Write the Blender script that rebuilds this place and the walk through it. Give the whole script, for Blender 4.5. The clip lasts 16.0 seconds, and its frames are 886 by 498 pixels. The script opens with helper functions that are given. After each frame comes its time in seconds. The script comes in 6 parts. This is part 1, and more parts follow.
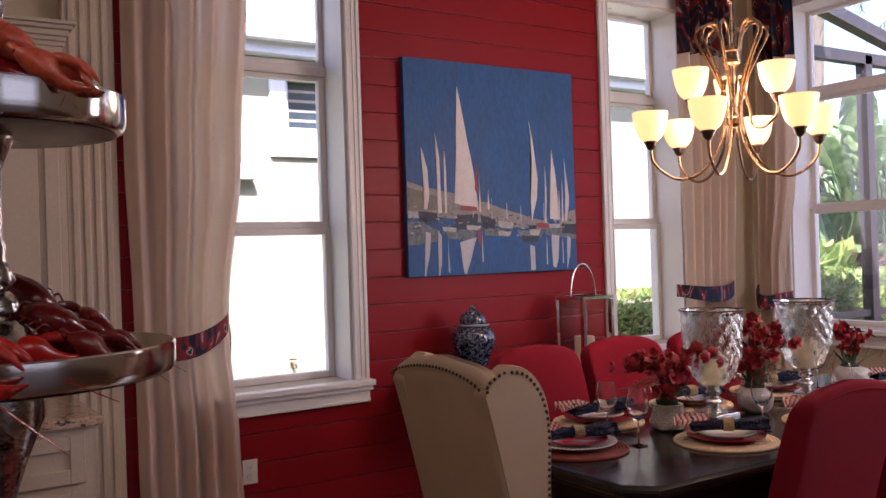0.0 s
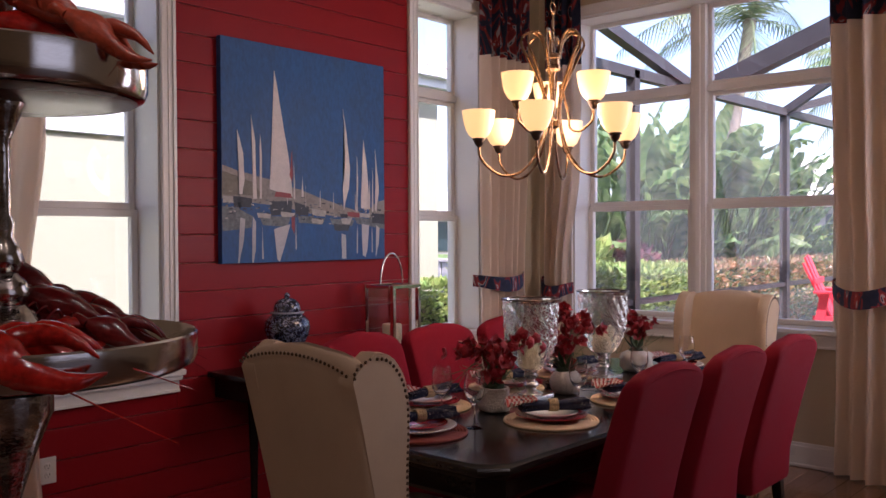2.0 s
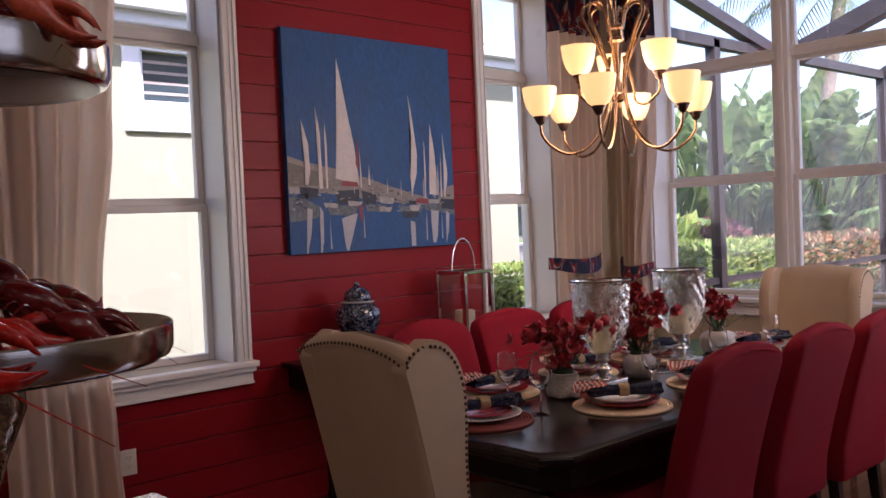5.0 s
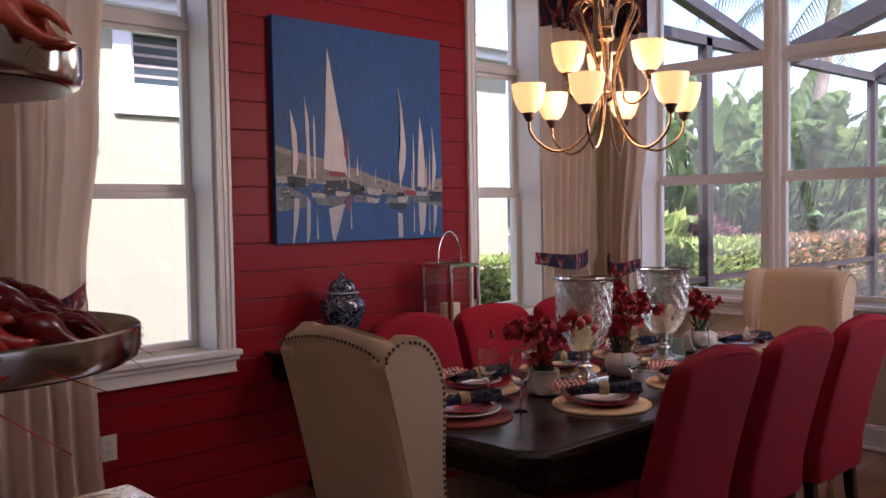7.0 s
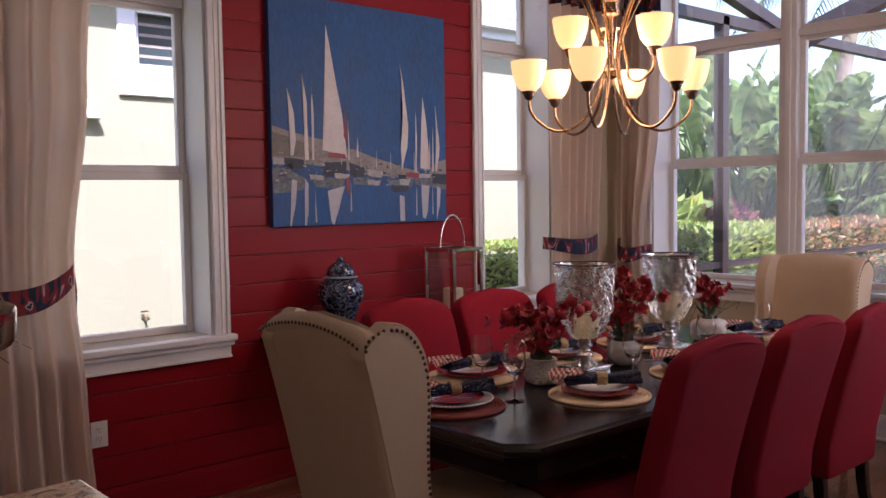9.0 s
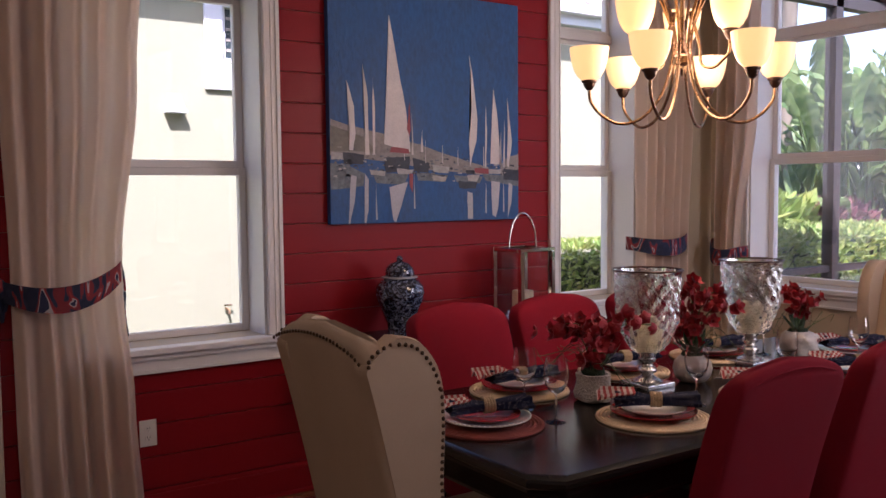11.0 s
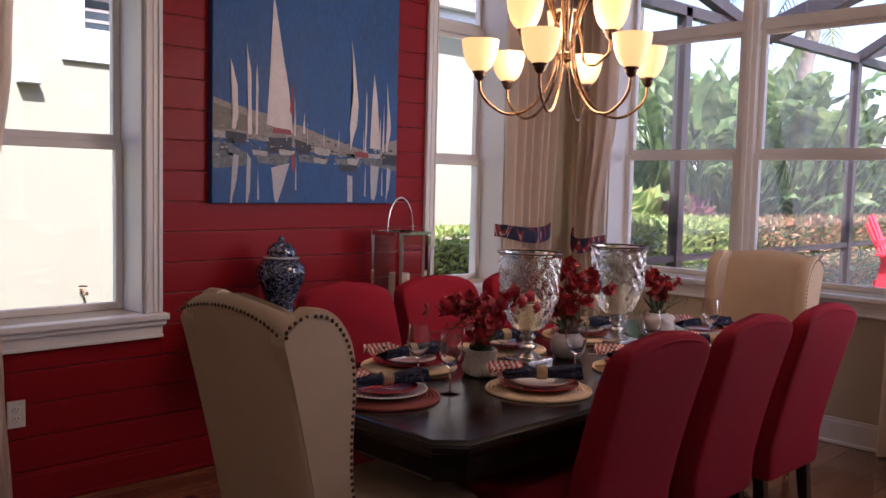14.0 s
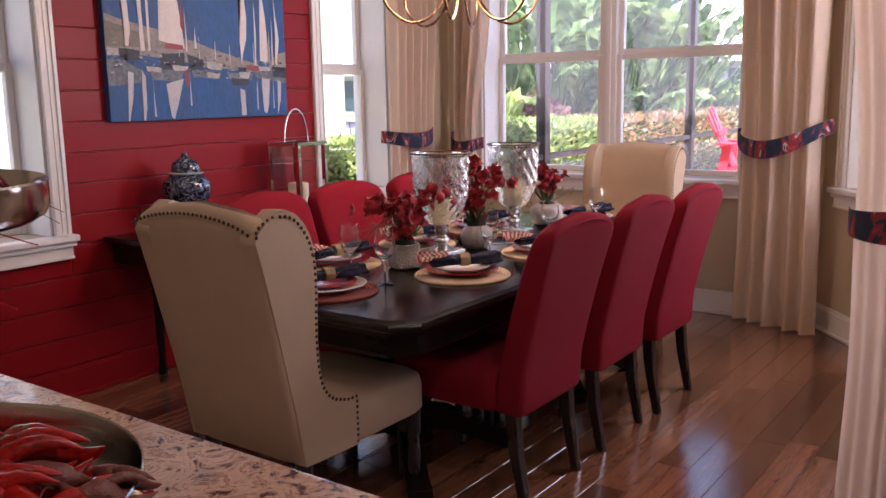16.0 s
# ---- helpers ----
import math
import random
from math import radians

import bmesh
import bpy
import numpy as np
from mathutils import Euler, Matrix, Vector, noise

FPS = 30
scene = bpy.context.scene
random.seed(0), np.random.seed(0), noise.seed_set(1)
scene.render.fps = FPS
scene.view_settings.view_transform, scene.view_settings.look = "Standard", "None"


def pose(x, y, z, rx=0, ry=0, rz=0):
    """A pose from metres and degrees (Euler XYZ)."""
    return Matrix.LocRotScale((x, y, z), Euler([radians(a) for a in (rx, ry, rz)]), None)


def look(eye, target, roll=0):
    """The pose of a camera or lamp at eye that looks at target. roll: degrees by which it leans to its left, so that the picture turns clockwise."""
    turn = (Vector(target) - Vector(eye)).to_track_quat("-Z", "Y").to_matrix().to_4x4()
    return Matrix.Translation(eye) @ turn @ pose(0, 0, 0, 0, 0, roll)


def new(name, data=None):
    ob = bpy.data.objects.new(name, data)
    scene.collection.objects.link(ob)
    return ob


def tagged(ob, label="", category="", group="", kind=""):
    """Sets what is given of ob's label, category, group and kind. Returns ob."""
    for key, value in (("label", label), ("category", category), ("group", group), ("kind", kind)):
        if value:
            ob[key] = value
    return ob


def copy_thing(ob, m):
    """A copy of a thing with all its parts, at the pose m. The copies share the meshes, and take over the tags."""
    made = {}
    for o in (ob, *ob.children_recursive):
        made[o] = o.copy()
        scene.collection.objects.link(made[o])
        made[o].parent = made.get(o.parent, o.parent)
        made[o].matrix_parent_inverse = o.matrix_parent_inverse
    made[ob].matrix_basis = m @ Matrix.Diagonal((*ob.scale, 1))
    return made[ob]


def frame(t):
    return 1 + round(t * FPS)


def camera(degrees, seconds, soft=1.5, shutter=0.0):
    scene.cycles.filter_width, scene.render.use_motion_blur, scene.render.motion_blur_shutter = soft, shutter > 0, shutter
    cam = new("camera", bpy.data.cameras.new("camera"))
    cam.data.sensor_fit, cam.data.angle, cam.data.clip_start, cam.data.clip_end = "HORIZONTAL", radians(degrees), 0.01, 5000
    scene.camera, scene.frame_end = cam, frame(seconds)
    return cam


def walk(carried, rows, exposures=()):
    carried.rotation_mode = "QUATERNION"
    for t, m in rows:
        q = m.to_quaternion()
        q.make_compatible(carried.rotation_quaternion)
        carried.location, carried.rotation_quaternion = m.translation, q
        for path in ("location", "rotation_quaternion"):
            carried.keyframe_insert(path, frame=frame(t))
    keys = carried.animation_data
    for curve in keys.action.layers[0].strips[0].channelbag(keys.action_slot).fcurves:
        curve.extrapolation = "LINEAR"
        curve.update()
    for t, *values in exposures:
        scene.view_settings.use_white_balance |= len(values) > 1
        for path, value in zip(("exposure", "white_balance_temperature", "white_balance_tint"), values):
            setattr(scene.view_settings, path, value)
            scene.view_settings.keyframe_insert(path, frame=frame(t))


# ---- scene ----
cam = camera(53.4, 16.0)
PATH = [
    (0, (2.61, 2.866, 1.487), (3.686, 4.551, 1.492), -1.8),
    (0.5, (2.58, 2.989, 1.498), (3.808, 4.567, 1.549), 1.1),
    (1, (2.474, 3.039, 1.506), (3.845, 4.494, 1.566), -0.2),
    (1.5, (2.374, 3.062, 1.493), (3.819, 4.446, 1.477), -0.3),
    (2, (2.324, 3.049, 1.494), (3.819, 4.377, 1.463), -0.3),
    (2.5, (2.371, 3.019, 1.484), (3.828, 4.389, 1.458), 0.3),
    (3, (2.441, 2.996, 1.49), (3.853, 4.412, 1.439), 0.2),
    (3.5, (2.472, 2.994, 1.497), (3.858, 4.433, 1.421), -1.0),
    (4, (2.475, 3.0, 1.499), (3.84, 4.46, 1.426), -2.2),
    (4.2, (2.465, 3.044, 1.472), (3.826, 4.509, 1.418), -2.8),
    (6.5, (2.481, 2.977, 1.505), (3.81, 4.469, 1.43), -1.5),
    (7, (2.485, 3.006, 1.505), (3.85, 4.465, 1.421), -1.0),
    (7.5, (2.496, 3.007, 1.493), (3.873, 4.454, 1.398), -0.7),
    (8, (2.511, 2.996, 1.494), (3.87, 4.458, 1.377), -0.8),
    (10.3, (2.896, 3.086, 1.492), (4.128, 4.658, 1.39), -0.4),
    (10.5, (2.924, 3.073, 1.496), (4.118, 4.673, 1.384), -0.5),
    (11, (3.022, 3.063, 1.509), (4.145, 4.712, 1.379), -0.5),
    (11.5, (3.068, 3.07, 1.507), (4.143, 4.752, 1.378), -0.6),
    (12, (3.084, 3.078, 1.504), (4.144, 4.769, 1.368), -0.5),
    (12.5, (3.064, 3.087, 1.507), (4.151, 4.759, 1.366), -0.2),
    (13, (2.992, 3.098, 1.505), (4.162, 4.714, 1.378), -0.1),
    (13.5, (2.893, 3.111, 1.499), (4.171, 4.644, 1.367), -0.3),
    (14, (2.812, 3.088, 1.482), (4.204, 4.516, 1.33), 1.4),
    (14.5, (2.692, 3.056, 1.476), (4.188, 4.368, 1.272), -0.1),
    (15, (2.611, 3.051, 1.474), (4.133, 4.306, 1.143), 0.2),
    (15.5, (2.529, 3.078, 1.476), (4.105, 4.261, 1.133), -1.0),
    (16, (2.423, 3.118, 1.461), (4.018, 4.273, 1.113), -1.0),
]
walk(cam, [(t, look(eye, target, roll)) for t, eye, target, roll in PATH], exposures=[(0, 1.95, 5800, 31), (0.4, 1.60, 5800, 31), (14.45, 1.62, 5800, 31), (14.95, 2.50, 5800, 31), (16, 2.38, 5800, 31)])

# ---- light ----
world = bpy.data.worlds.new("sky")
scene.world = world
world.use_nodes = True
wn = world.node_tree
sky = wn.nodes.new("ShaderNodeTexSky")
sky.sky_type, sky.sun_disc = "NISHITA", False
SUN_EL, SUN_AZ = 52.0, 207.0     # height, and heading of the sun in degrees from +y towards +x
sky.sun_elevation, sky.sun_rotation = radians(SUN_EL), radians(SUN_AZ)
sky.dust_density = 2.0
wn.links.new(sky.outputs[0], wn.nodes["Background"].inputs[0])
wn.nodes["Background"].inputs[1].default_value = 0.15
sun = new("sun", bpy.data.lights.new("sun", "SUN"))
sun.data.energy, sun.data.angle, sun.data.color = 5.0, radians(0.6), (1.0, 0.95, 0.86)
sun_from = Vector((math.sin(radians(SUN_AZ)) * math.cos(radians(SUN_EL)), math.cos(radians(SUN_AZ)) * math.cos(radians(SUN_EL)), math.sin(radians(SUN_EL))))
sun.matrix_world = look(sun_from * 40, (0, 0, 0))


def area_lamp(name, m, w, h, power, color=(0.86, 0.93, 1.0)):
    """A rectangular area lamp, pointing along the pose's -z."""
    d = bpy.data.lights.new(name, "AREA")
    d.shape, d.size, d.size_y, d.energy, d.color = "RECTANGLE", w, h, power, color
    ob = new(name, d)
    ob.matrix_world = m
    return ob


# bay window's daylight, an added fill behind the camera, and the kitchen's ceiling lights
area_lamp("bay_daylight", pose(7.36, 3.66, 2.0, 90, 0, 50), 0.8, 2.2, 10, (1.0, 0.96, 0.91))
# fill added at the closed south wall, which has no opening
area_lamp("door_daylight", pose(4.6, -2.25, 1.35, 90, 0, 0), 3.4, 2.4, 5.5)
for kx, ky in ((1.2, 2.2), (1.2, 4.6), (3.4, 1.2), (3.4, 2.6)):
    area_lamp("kitchen_downlight", pose(kx, ky, 3.77), 0.16, 0.16, 3.2, (1.0, 0.84, 0.66))

# ---- materials ----
def node(nt, kind, **inputs):
    n = nt.nodes.new(kind)
    for k, v in inputs.items():
        n.inputs[k.replace("_", " ")].default_value = v
    return n


def mat(name, color, rough=0.5, metal=0.0, vary=0.15, scale=6.0, fine=80.0, bump=0.15, stretch=(1, 1, 1), sheen=0.0, coat=0.0, per_object=0.0, spec=0.5, gen=False):
    """A surface with broad blotches, fine grain and a little relief."""
    m = bpy.data.materials.new(name)
    m.use_nodes = True
    nt = m.node_tree
    b = nt.nodes["Principled BSDF"]
    tc = nt.nodes.new("ShaderNodeTexCoord")
    mp = nt.nodes.new("ShaderNodeMapping")
    mp.inputs["Scale"].default_value = stretch
    nt.links.new(tc.outputs["Object"], mp.inputs[0])
    big = node(nt, "ShaderNodeTexNoise", Scale=scale, Detail=4.0)
    small = node(nt, "ShaderNodeTexNoise", Scale=fine, Detail=3.0)
    for n in (big, small):
        nt.links.new(mp.outputs[0], n.inputs["Vector"])
    add = nt.nodes.new("ShaderNodeMath")
    add.operation = "ADD"
    nt.links.new(big.outputs[0], add.inputs[0])
    nt.links.new(small.outputs[0], add.inputs[1])
    rng = nt.nodes.new("ShaderNodeMapRange")
    rng.inputs[1].default_value, rng.inputs[2].default_value = 0.6, 1.4
    rng.inputs[3].default_value, rng.inputs[4].default_value = 1 - vary, 1 + vary
    nt.links.new(add.outputs[0], rng.inputs[0])
    mul = nt.nodes.new("ShaderNodeVectorMath")
    mul.operation = "SCALE"
    mul.inputs[0].default_value = color
    last = rng.outputs[0]
    if per_object:
        oi = nt.nodes.new("ShaderNodeObjectInfo")
        r2 = nt.nodes.new("ShaderNodeMapRange")
        r2.inputs[3].default_value, r2.inputs[4].default_value = 1 - per_object, 1 + per_object
        nt.links.new(oi.outputs["Random"], r2.inputs[0])
        mm = nt.nodes.new("ShaderNodeMath")
        mm.operation = "MULTIPLY"
        nt.links.new(last, mm.inputs[0])
        nt.links.new(r2.outputs[0], mm.inputs[1])
        last = mm.outputs[0]
    nt.links.new(last, mul.inputs["Scale"])
    nt.links.new(mul.outputs[0], b.inputs["Base Color"])
    b.inputs["Metallic"].default_value = metal
    b.inputs["Specular IOR Level"].default_value = spec
    rr = nt.nodes.new("ShaderNodeMapRange")
    rr.inputs[1].default_value, rr.inputs[2].default_value = 0.3, 0.7
    rr.inputs[3].default_value, rr.inputs[4].default_value = max(rough - 0.08, 0.02), min(rough + 0.08, 1)
    nt.links.new(big.outputs[0], rr.inputs[0])
    nt.links.new(rr.outputs[0], b.inputs["Roughness"])
    if sheen:
        b.inputs["Sheen Weight"].default_value = sheen
        b.inputs["Sheen Roughness"].default_value = 0.4
    if coat:
        b.inputs["Coat Weight"].default_value = coat
        b.inputs["Coat Roughness"].default_value = 0.12
    if bump:
        bp = node(nt, "ShaderNodeBump", Strength=bump, Distance=0.01)
        nt.links.new(small.outputs[0], bp.inputs["Height"])
        nt.links.new(bp.outputs[0], b.inputs["Normal"])
    return m


def ramp_into(m, tex_out, stops, socket="Base Color", constant=False):
    """Colour a socket by a ramp over a texture's value."""
    nt = m.node_tree
    r = nt.nodes.new("ShaderNodeValToRGB")
    if constant:
        r.color_ramp.interpolation = "CONSTANT"
    el = r.color_ramp.elements
    while len(el) < len(stops):
        el.new(0.5)
    for e, (p, c) in zip(el, stops):
        e.position, e.color = p, (*c, 1)
    nt.links.new(tex_out, r.inputs[0])
    nt.links.new(r.outputs[0], nt.nodes["Principled BSDF"].inputs[socket])
    return r


def glass_mat(name, ior=1.45, tint=(1, 1, 1), rough=0.0):
    """A thin pane: clear, with gloss by Fresnel."""
    m = bpy.data.materials.new(name)
    m.use_nodes = True
    nt = m.node_tree
    nt.nodes.remove(nt.nodes["Principled BSDF"])
    tr = nt.nodes.new("ShaderNodeBsdfTransparent")
    tr.inputs[0].default_value = (*tint, 1)
    gl = nt.nodes.new("ShaderNodeBsdfGlossy")
    gl.inputs["Roughness"].default_value = rough
    lw = nt.nodes.new("ShaderNodeLayerWeight")
    lw.inputs[0].default_value = 0.5
    pw = nt.nodes.new("ShaderNodeMath")
    pw.operation, pw.inputs[1].default_value = "POWER", 4.0
    nt.links.new(lw.outputs["Facing"], pw.inputs[0])
    fr = nt.nodes.new("ShaderNodeMapRange")
    fr.inputs[3].default_value, fr.inputs[4].default_value = ((ior - 1) / (ior + 1)) ** 2, 0.9
    nt.links.new(pw.outputs[0], fr.inputs[0])
    mx = nt.nodes.new("ShaderNodeMixShader")
    nt.links.new(fr.outputs[0], mx.inputs[0])
    nt.links.new(tr.outputs[0], mx.inputs[1])
    nt.links.new(gl.outputs[0], mx.inputs[2])
    nt.links.new(mx.outputs[0], nt.nodes["Material Output"].inputs[0])
    return m


RED_WALL = mat("red_wall_paint", (0.250, 0.009, 0.012), 0.40, spec=0.16, vary=0.07, scale=1.5, fine=160, bump=0.05, stretch=(0.3, 1, 1.5))
BEIGE = mat("beige_wall_paint", (0.50, 0.40, 0.27), 0.7, vary=0.05, scale=2, fine=200, bump=0.12)
WHITE_TRIM = mat("white_trim_paint", (0.74, 0.70, 0.66), 0.35, vary=0.04, scale=3, fine=120, bump=0.03)
CEILING = mat("ceiling_paint", (0.75, 0.70, 0.60), 0.85, vary=0.04, scale=2, fine=150, bump=0.1)
CREAM_CABINET = mat("cream_cabinet_paint", (0.52, 0.42, 0.31), 0.42, vary=0.08, scale=5, fine=90, bump=0.04)
DARK_WOOD = mat("espresso_wood", (0.010, 0.007, 0.006), 0.15, vary=0.2, scale=0.5, fine=12, bump=0.0, stretch=(1, 5, 5), spec=0.22)
LEG_WOOD = mat("dark_leg_wood", (0.018, 0.012, 0.010), 0.3, vary=0.3, scale=8, fine=60, bump=0.05, stretch=(5, 5, 1))
RED_FABRIC = mat("red_upholstery", (0.215, 0.009, 0.018), 0.9, vary=0.14, scale=5, fine=420, bump=0.35, spec=0.12, per_object=0.05)
CREAM_FABRIC = mat("cream_upholstery", (0.50, 0.370, 0.250), 0.9, vary=0.10, scale=5, fine=480, bump=0.35, spec=0.15)
CURTAIN = mat("cream_curtain_cloth", (0.92, 0.78, 0.66), 0.9, vary=0.06, scale=3, fine=380, bump=0.3, spec=0.1)
_ct = CURTAIN.node_tree                          # daylight glows through the cloth
_tl = _ct.nodes.new("ShaderNodeBsdfTranslucent")
_tl.inputs[0].default_value = (0.88, 0.78, 0.68, 1)
_cm = _ct.nodes.new("ShaderNodeMixShader")
_cm.inputs[0].default_value = 0.36
_ct.links.new(_ct.nodes["Principled BSDF"].outputs[0], _cm.inputs[1])
_ct.links.new(_tl.outputs[0], _cm.inputs[2])
_ct.links.new(_cm.outputs[0], _ct.nodes["Material Output"].inputs[0])
NAIL = mat("bronze_nailhead", (0.10, 0.06, 0.035), 0.35, metal=0.9, vary=0.2, scale=30)
CHROME = mat("polished_steel", (0.80, 0.78, 0.76), 0.08, metal=1.0, vary=0.05, scale=4, fine=60, bump=0.02)
PAN_STEEL = mat("brushed_steel", (0.60, 0.57, 0.54), 0.09, metal=1.0, vary=0.12, scale=5, fine=200, bump=0.03, stretch=(1, 1, 8))
BRONZE = mat("antique_brass", (0.33, 0.20, 0.11), 0.27, metal=1.0, vary=0.25, scale=12, fine=90, bump=0.04)
DARK_BRONZE = mat("dark_bronze", (0.09, 0.055, 0.04), 0.35, metal=0.8, vary=0.2, scale=12)
CANDLE = mat("ivory_candle_wax", (0.80, 0.68, 0.47), 0.5, vary=0.05, scale=10, bump=0.05)
PANE = glass_mat("window_pane", 1.5)


def clear_glass(name, tint=(1, 1, 1), ior=1.45):
    m = bpy.data.materials.new(name)
    m.use_nodes = True
    b = m.node_tree.nodes["Principled BSDF"]
    b.inputs["Base Color"].default_value = (*tint, 1)
    b.inputs["Roughness"].default_value = 0.0
    b.inputs["IOR"].default_value = ior
    b.inputs["Transmission Weight"].default_value = 1.0
    return m


# tray steel darkened: the underside's dim reflection is put into its colour
TRAY_UNDERSHADE = mat("undershade_steel", (0.15, 0.135, 0.13), 0.30, metal=0.9, vary=0.3, scale=4, fine=60, bump=0.03)
STEMWARE = clear_glass("thin_glass", (0.98, 0.98, 0.98))
CRYSTAL = clear_glass("clear_crystal", (0.99, 1.0, 0.995))
STEM_SILVER = mat("aged_silver", (0.40, 0.37, 0.34), 0.14, metal=1.0, vary=0.35, scale=30, fine=120, bump=0.12)
MERCURY = mat("mercury_glass", (0.55, 0.53, 0.50), 0.12, metal=0.85, vary=0.4, scale=30, fine=120, bump=0.2)


# ---- mesh helpers ----
def box(bm, x0, y0, z0, x1, y1, z1, bev=0.0, seg=2):
    r = bmesh.ops.create_cube(bm, size=1.0, matrix=Matrix.Translation(((x0 + x1) / 2, (y0 + y1) / 2, (z0 + z1) / 2)) @ Matrix.Diagonal((abs(x1 - x0), abs(y1 - y0), abs(z1 - z0), 1)))
    if bev:
        es = {e for v in r["verts"] for e in v.link_edges}
        bmesh.ops.bevel(bm, geom=list(es), offset=bev, segments=seg, profile=0.6, affect="EDGES")
    return r["verts"]


def lathe(bm, profile, n=24, at=(0, 0, 0), m=None, cap=True):
    """A turned shape from rows of (radius, height)."""
    m = m or Matrix.Translation(at)
    rings = []
    for r, z in profile:
        rings.append([bm.verts.new(m @ Vector((r * math.cos(2 * math.pi * k / n), r * math.sin(2 * math.pi * k / n), z))) for k in range(n)])
    for a, b in zip(rings, rings[1:]):
        for k in range(n):
            bm.faces.new((a[k], a[(k + 1) % n], b[(k + 1) % n], b[k]))
    if cap:
        for ring, rev in ((rings[0], True), (rings[-1], False)):
            bm.faces.new(list(reversed(ring)) if rev else ring)
    return rings


def tube(bm, pts, r, n=8, taper=None):
    """A round bar along points; taper gives the end's radius."""
    pts = [Vector(p) for p in pts]
    rings, up = [], Vector((0.13, 0.21, 0.97))
    for i, p in enumerate(pts):
        d = (pts[min(i + 1, len(pts) - 1)] - pts[max(i - 1, 0)]).normalized()
        s = d.cross(up)
        if s.length < 0.05:
            s = d.cross(Vector((1, 0, 0)))
        s.normalize()
        u = s.cross(d).normalized()
        rr = r if taper is None else r + (taper - r) * i / (len(pts) - 1)
        rings.append([bm.verts.new(p + (s * math.cos(2 * math.pi * k / n) + u * math.sin(2 * math.pi * k / n)) * rr) for k in range(n)])
    for a, b in zip(rings, rings[1:]):
        for k in range(n):
            bm.faces.new((a[k], a[(k + 1) % n], b[(k + 1) % n], b[k]))
    bm.faces.new(list(reversed(rings[0])))
    bm.faces.new(rings[-1])


def curve_pts(ctrl, n=8):
    """A smooth line through control points."""
    c = [Vector(p) for p in ctrl]
    c = [c[0] * 2 - c[1]] + c + [c[-1] * 2 - c[-2]]
    out = []
    for i in range(1, len(c) - 2):
        for k in range(n):
            t = k / n
            a, b, d, e = c[i - 1], c[i], c[i + 1], c[i + 2]
            out.append(0.5 * ((2 * b) + (d - a) * t + (2 * a - 5 * b + 4 * d - e) * t * t + (3 * b - a - 3 * d + e) * t ** 3))
    out.append(c[-2])
    return out


def loft(bm, sections, close=True, caps=True):
    """A skin over closed rings of points, one after another."""
    rings = [[bm.verts.new(p) for p in s] for s in sections]
    n = len(rings[0])
    for a, b in zip(rings, rings[1:]):
        for k in range(n if close else n - 1):
            bm.faces.new((a[k], a[(k + 1) % n], b[(k + 1) % n], b[k]))
    if caps and close:
        bm.faces.new(list(reversed(rings[0])))
        bm.faces.new(rings[-1])
    return rings


def blob(bm, m, rad, n=12, rows=8, power=1.0):
    """An egg-like lump with half axes rad."""
    rings = []
    for j in range(1, rows):
        t = math.pi * j / rows
        rings.append([m @ Vector((-rad[0] * math.cos(t), rad[1] * math.sin(t) ** power * math.cos(2 * math.pi * k / n), rad[2] * math.sin(t) ** power * math.sin(2 * math.pi * k / n))) for k in range(n)])
    loft(bm, rings)


def mesh_of(name, bm, material, smooth=None):
    bmesh.ops.recalc_face_normals(bm, faces=bm.faces)
    me = bpy.data.meshes.new(name)
    bm.to_mesh(me)
    bm.free()
    for mm in (material if isinstance(material, (list, tuple)) else [material]):
        me.materials.append(mm)
    if smooth:
        me.shade_smooth()
        me.set_sharp_from_angle(angle=radians(smooth))
    return me


def part(name, bm, material, parent=None, label="", smooth=None):
    ob = new(name, mesh_of(name, bm, material, smooth))
    if parent is not None:
        ob.parent = parent
    if label:
        tagged(ob, label)
    return ob


def thing(name, m, label, category, group="", kind=""):
    ob = new(name)
    ob.empty_display_size = 0.05
    ob.matrix_world = m
    return tagged(ob, label, category, group, kind)


def solid(name, bm, material, label, category, m=None, group="", kind="", smooth=None):
    ob = part(name, bm, material, None, "", smooth)
    if m is not None:
        ob.matrix_world = m
    return tagged(ob, label, category, group, kind)


def instance(name, mesh, parent, m=None):
    ob = new(name, mesh)
    ob.parent = parent
    if m is not None:
        ob.matrix_basis = m
    return ob

# ---- the room ----
RED_Y, BACK_X, CEIL = 7.10, 8.06, 3.80       # red wall's face, back wall's face, ceiling
BAY_Y = 4.36                                 # where the slanted bay wall starts
NORTH = Matrix.Identity(4)                   # wall frames: x along the wall, y outwards
NORTH.translation = (0, RED_Y, 0)
EAST = pose(BACK_X, 0, 0, 0, 0, -90)
BAY = pose(BACK_X, BAY_Y, 0, 0, 0, -140)
THICK = 0.30


def wall(name, m, u0, u1, holes, material, label, face=0.0, z0=0.0, z1=CEIL):
    """A wall with openings that go through it. holes: (u0, u1, z0, z1)."""
    bm = bmesh.new()
    u = u0
    for h0, h1, a, b in sorted(holes):
        if h0 > u:
            box(bm, u, face, z0, h0, THICK, z1)
        box(bm, h0, face, z0, h1, THICK, a)
        box(bm, h0, face, b, h1, THICK, z1)
        u = h1
    box(bm, u, face, z0, u1, THICK, z1)
    return solid(name, bm, material, label, "wall", m, kind="structure")


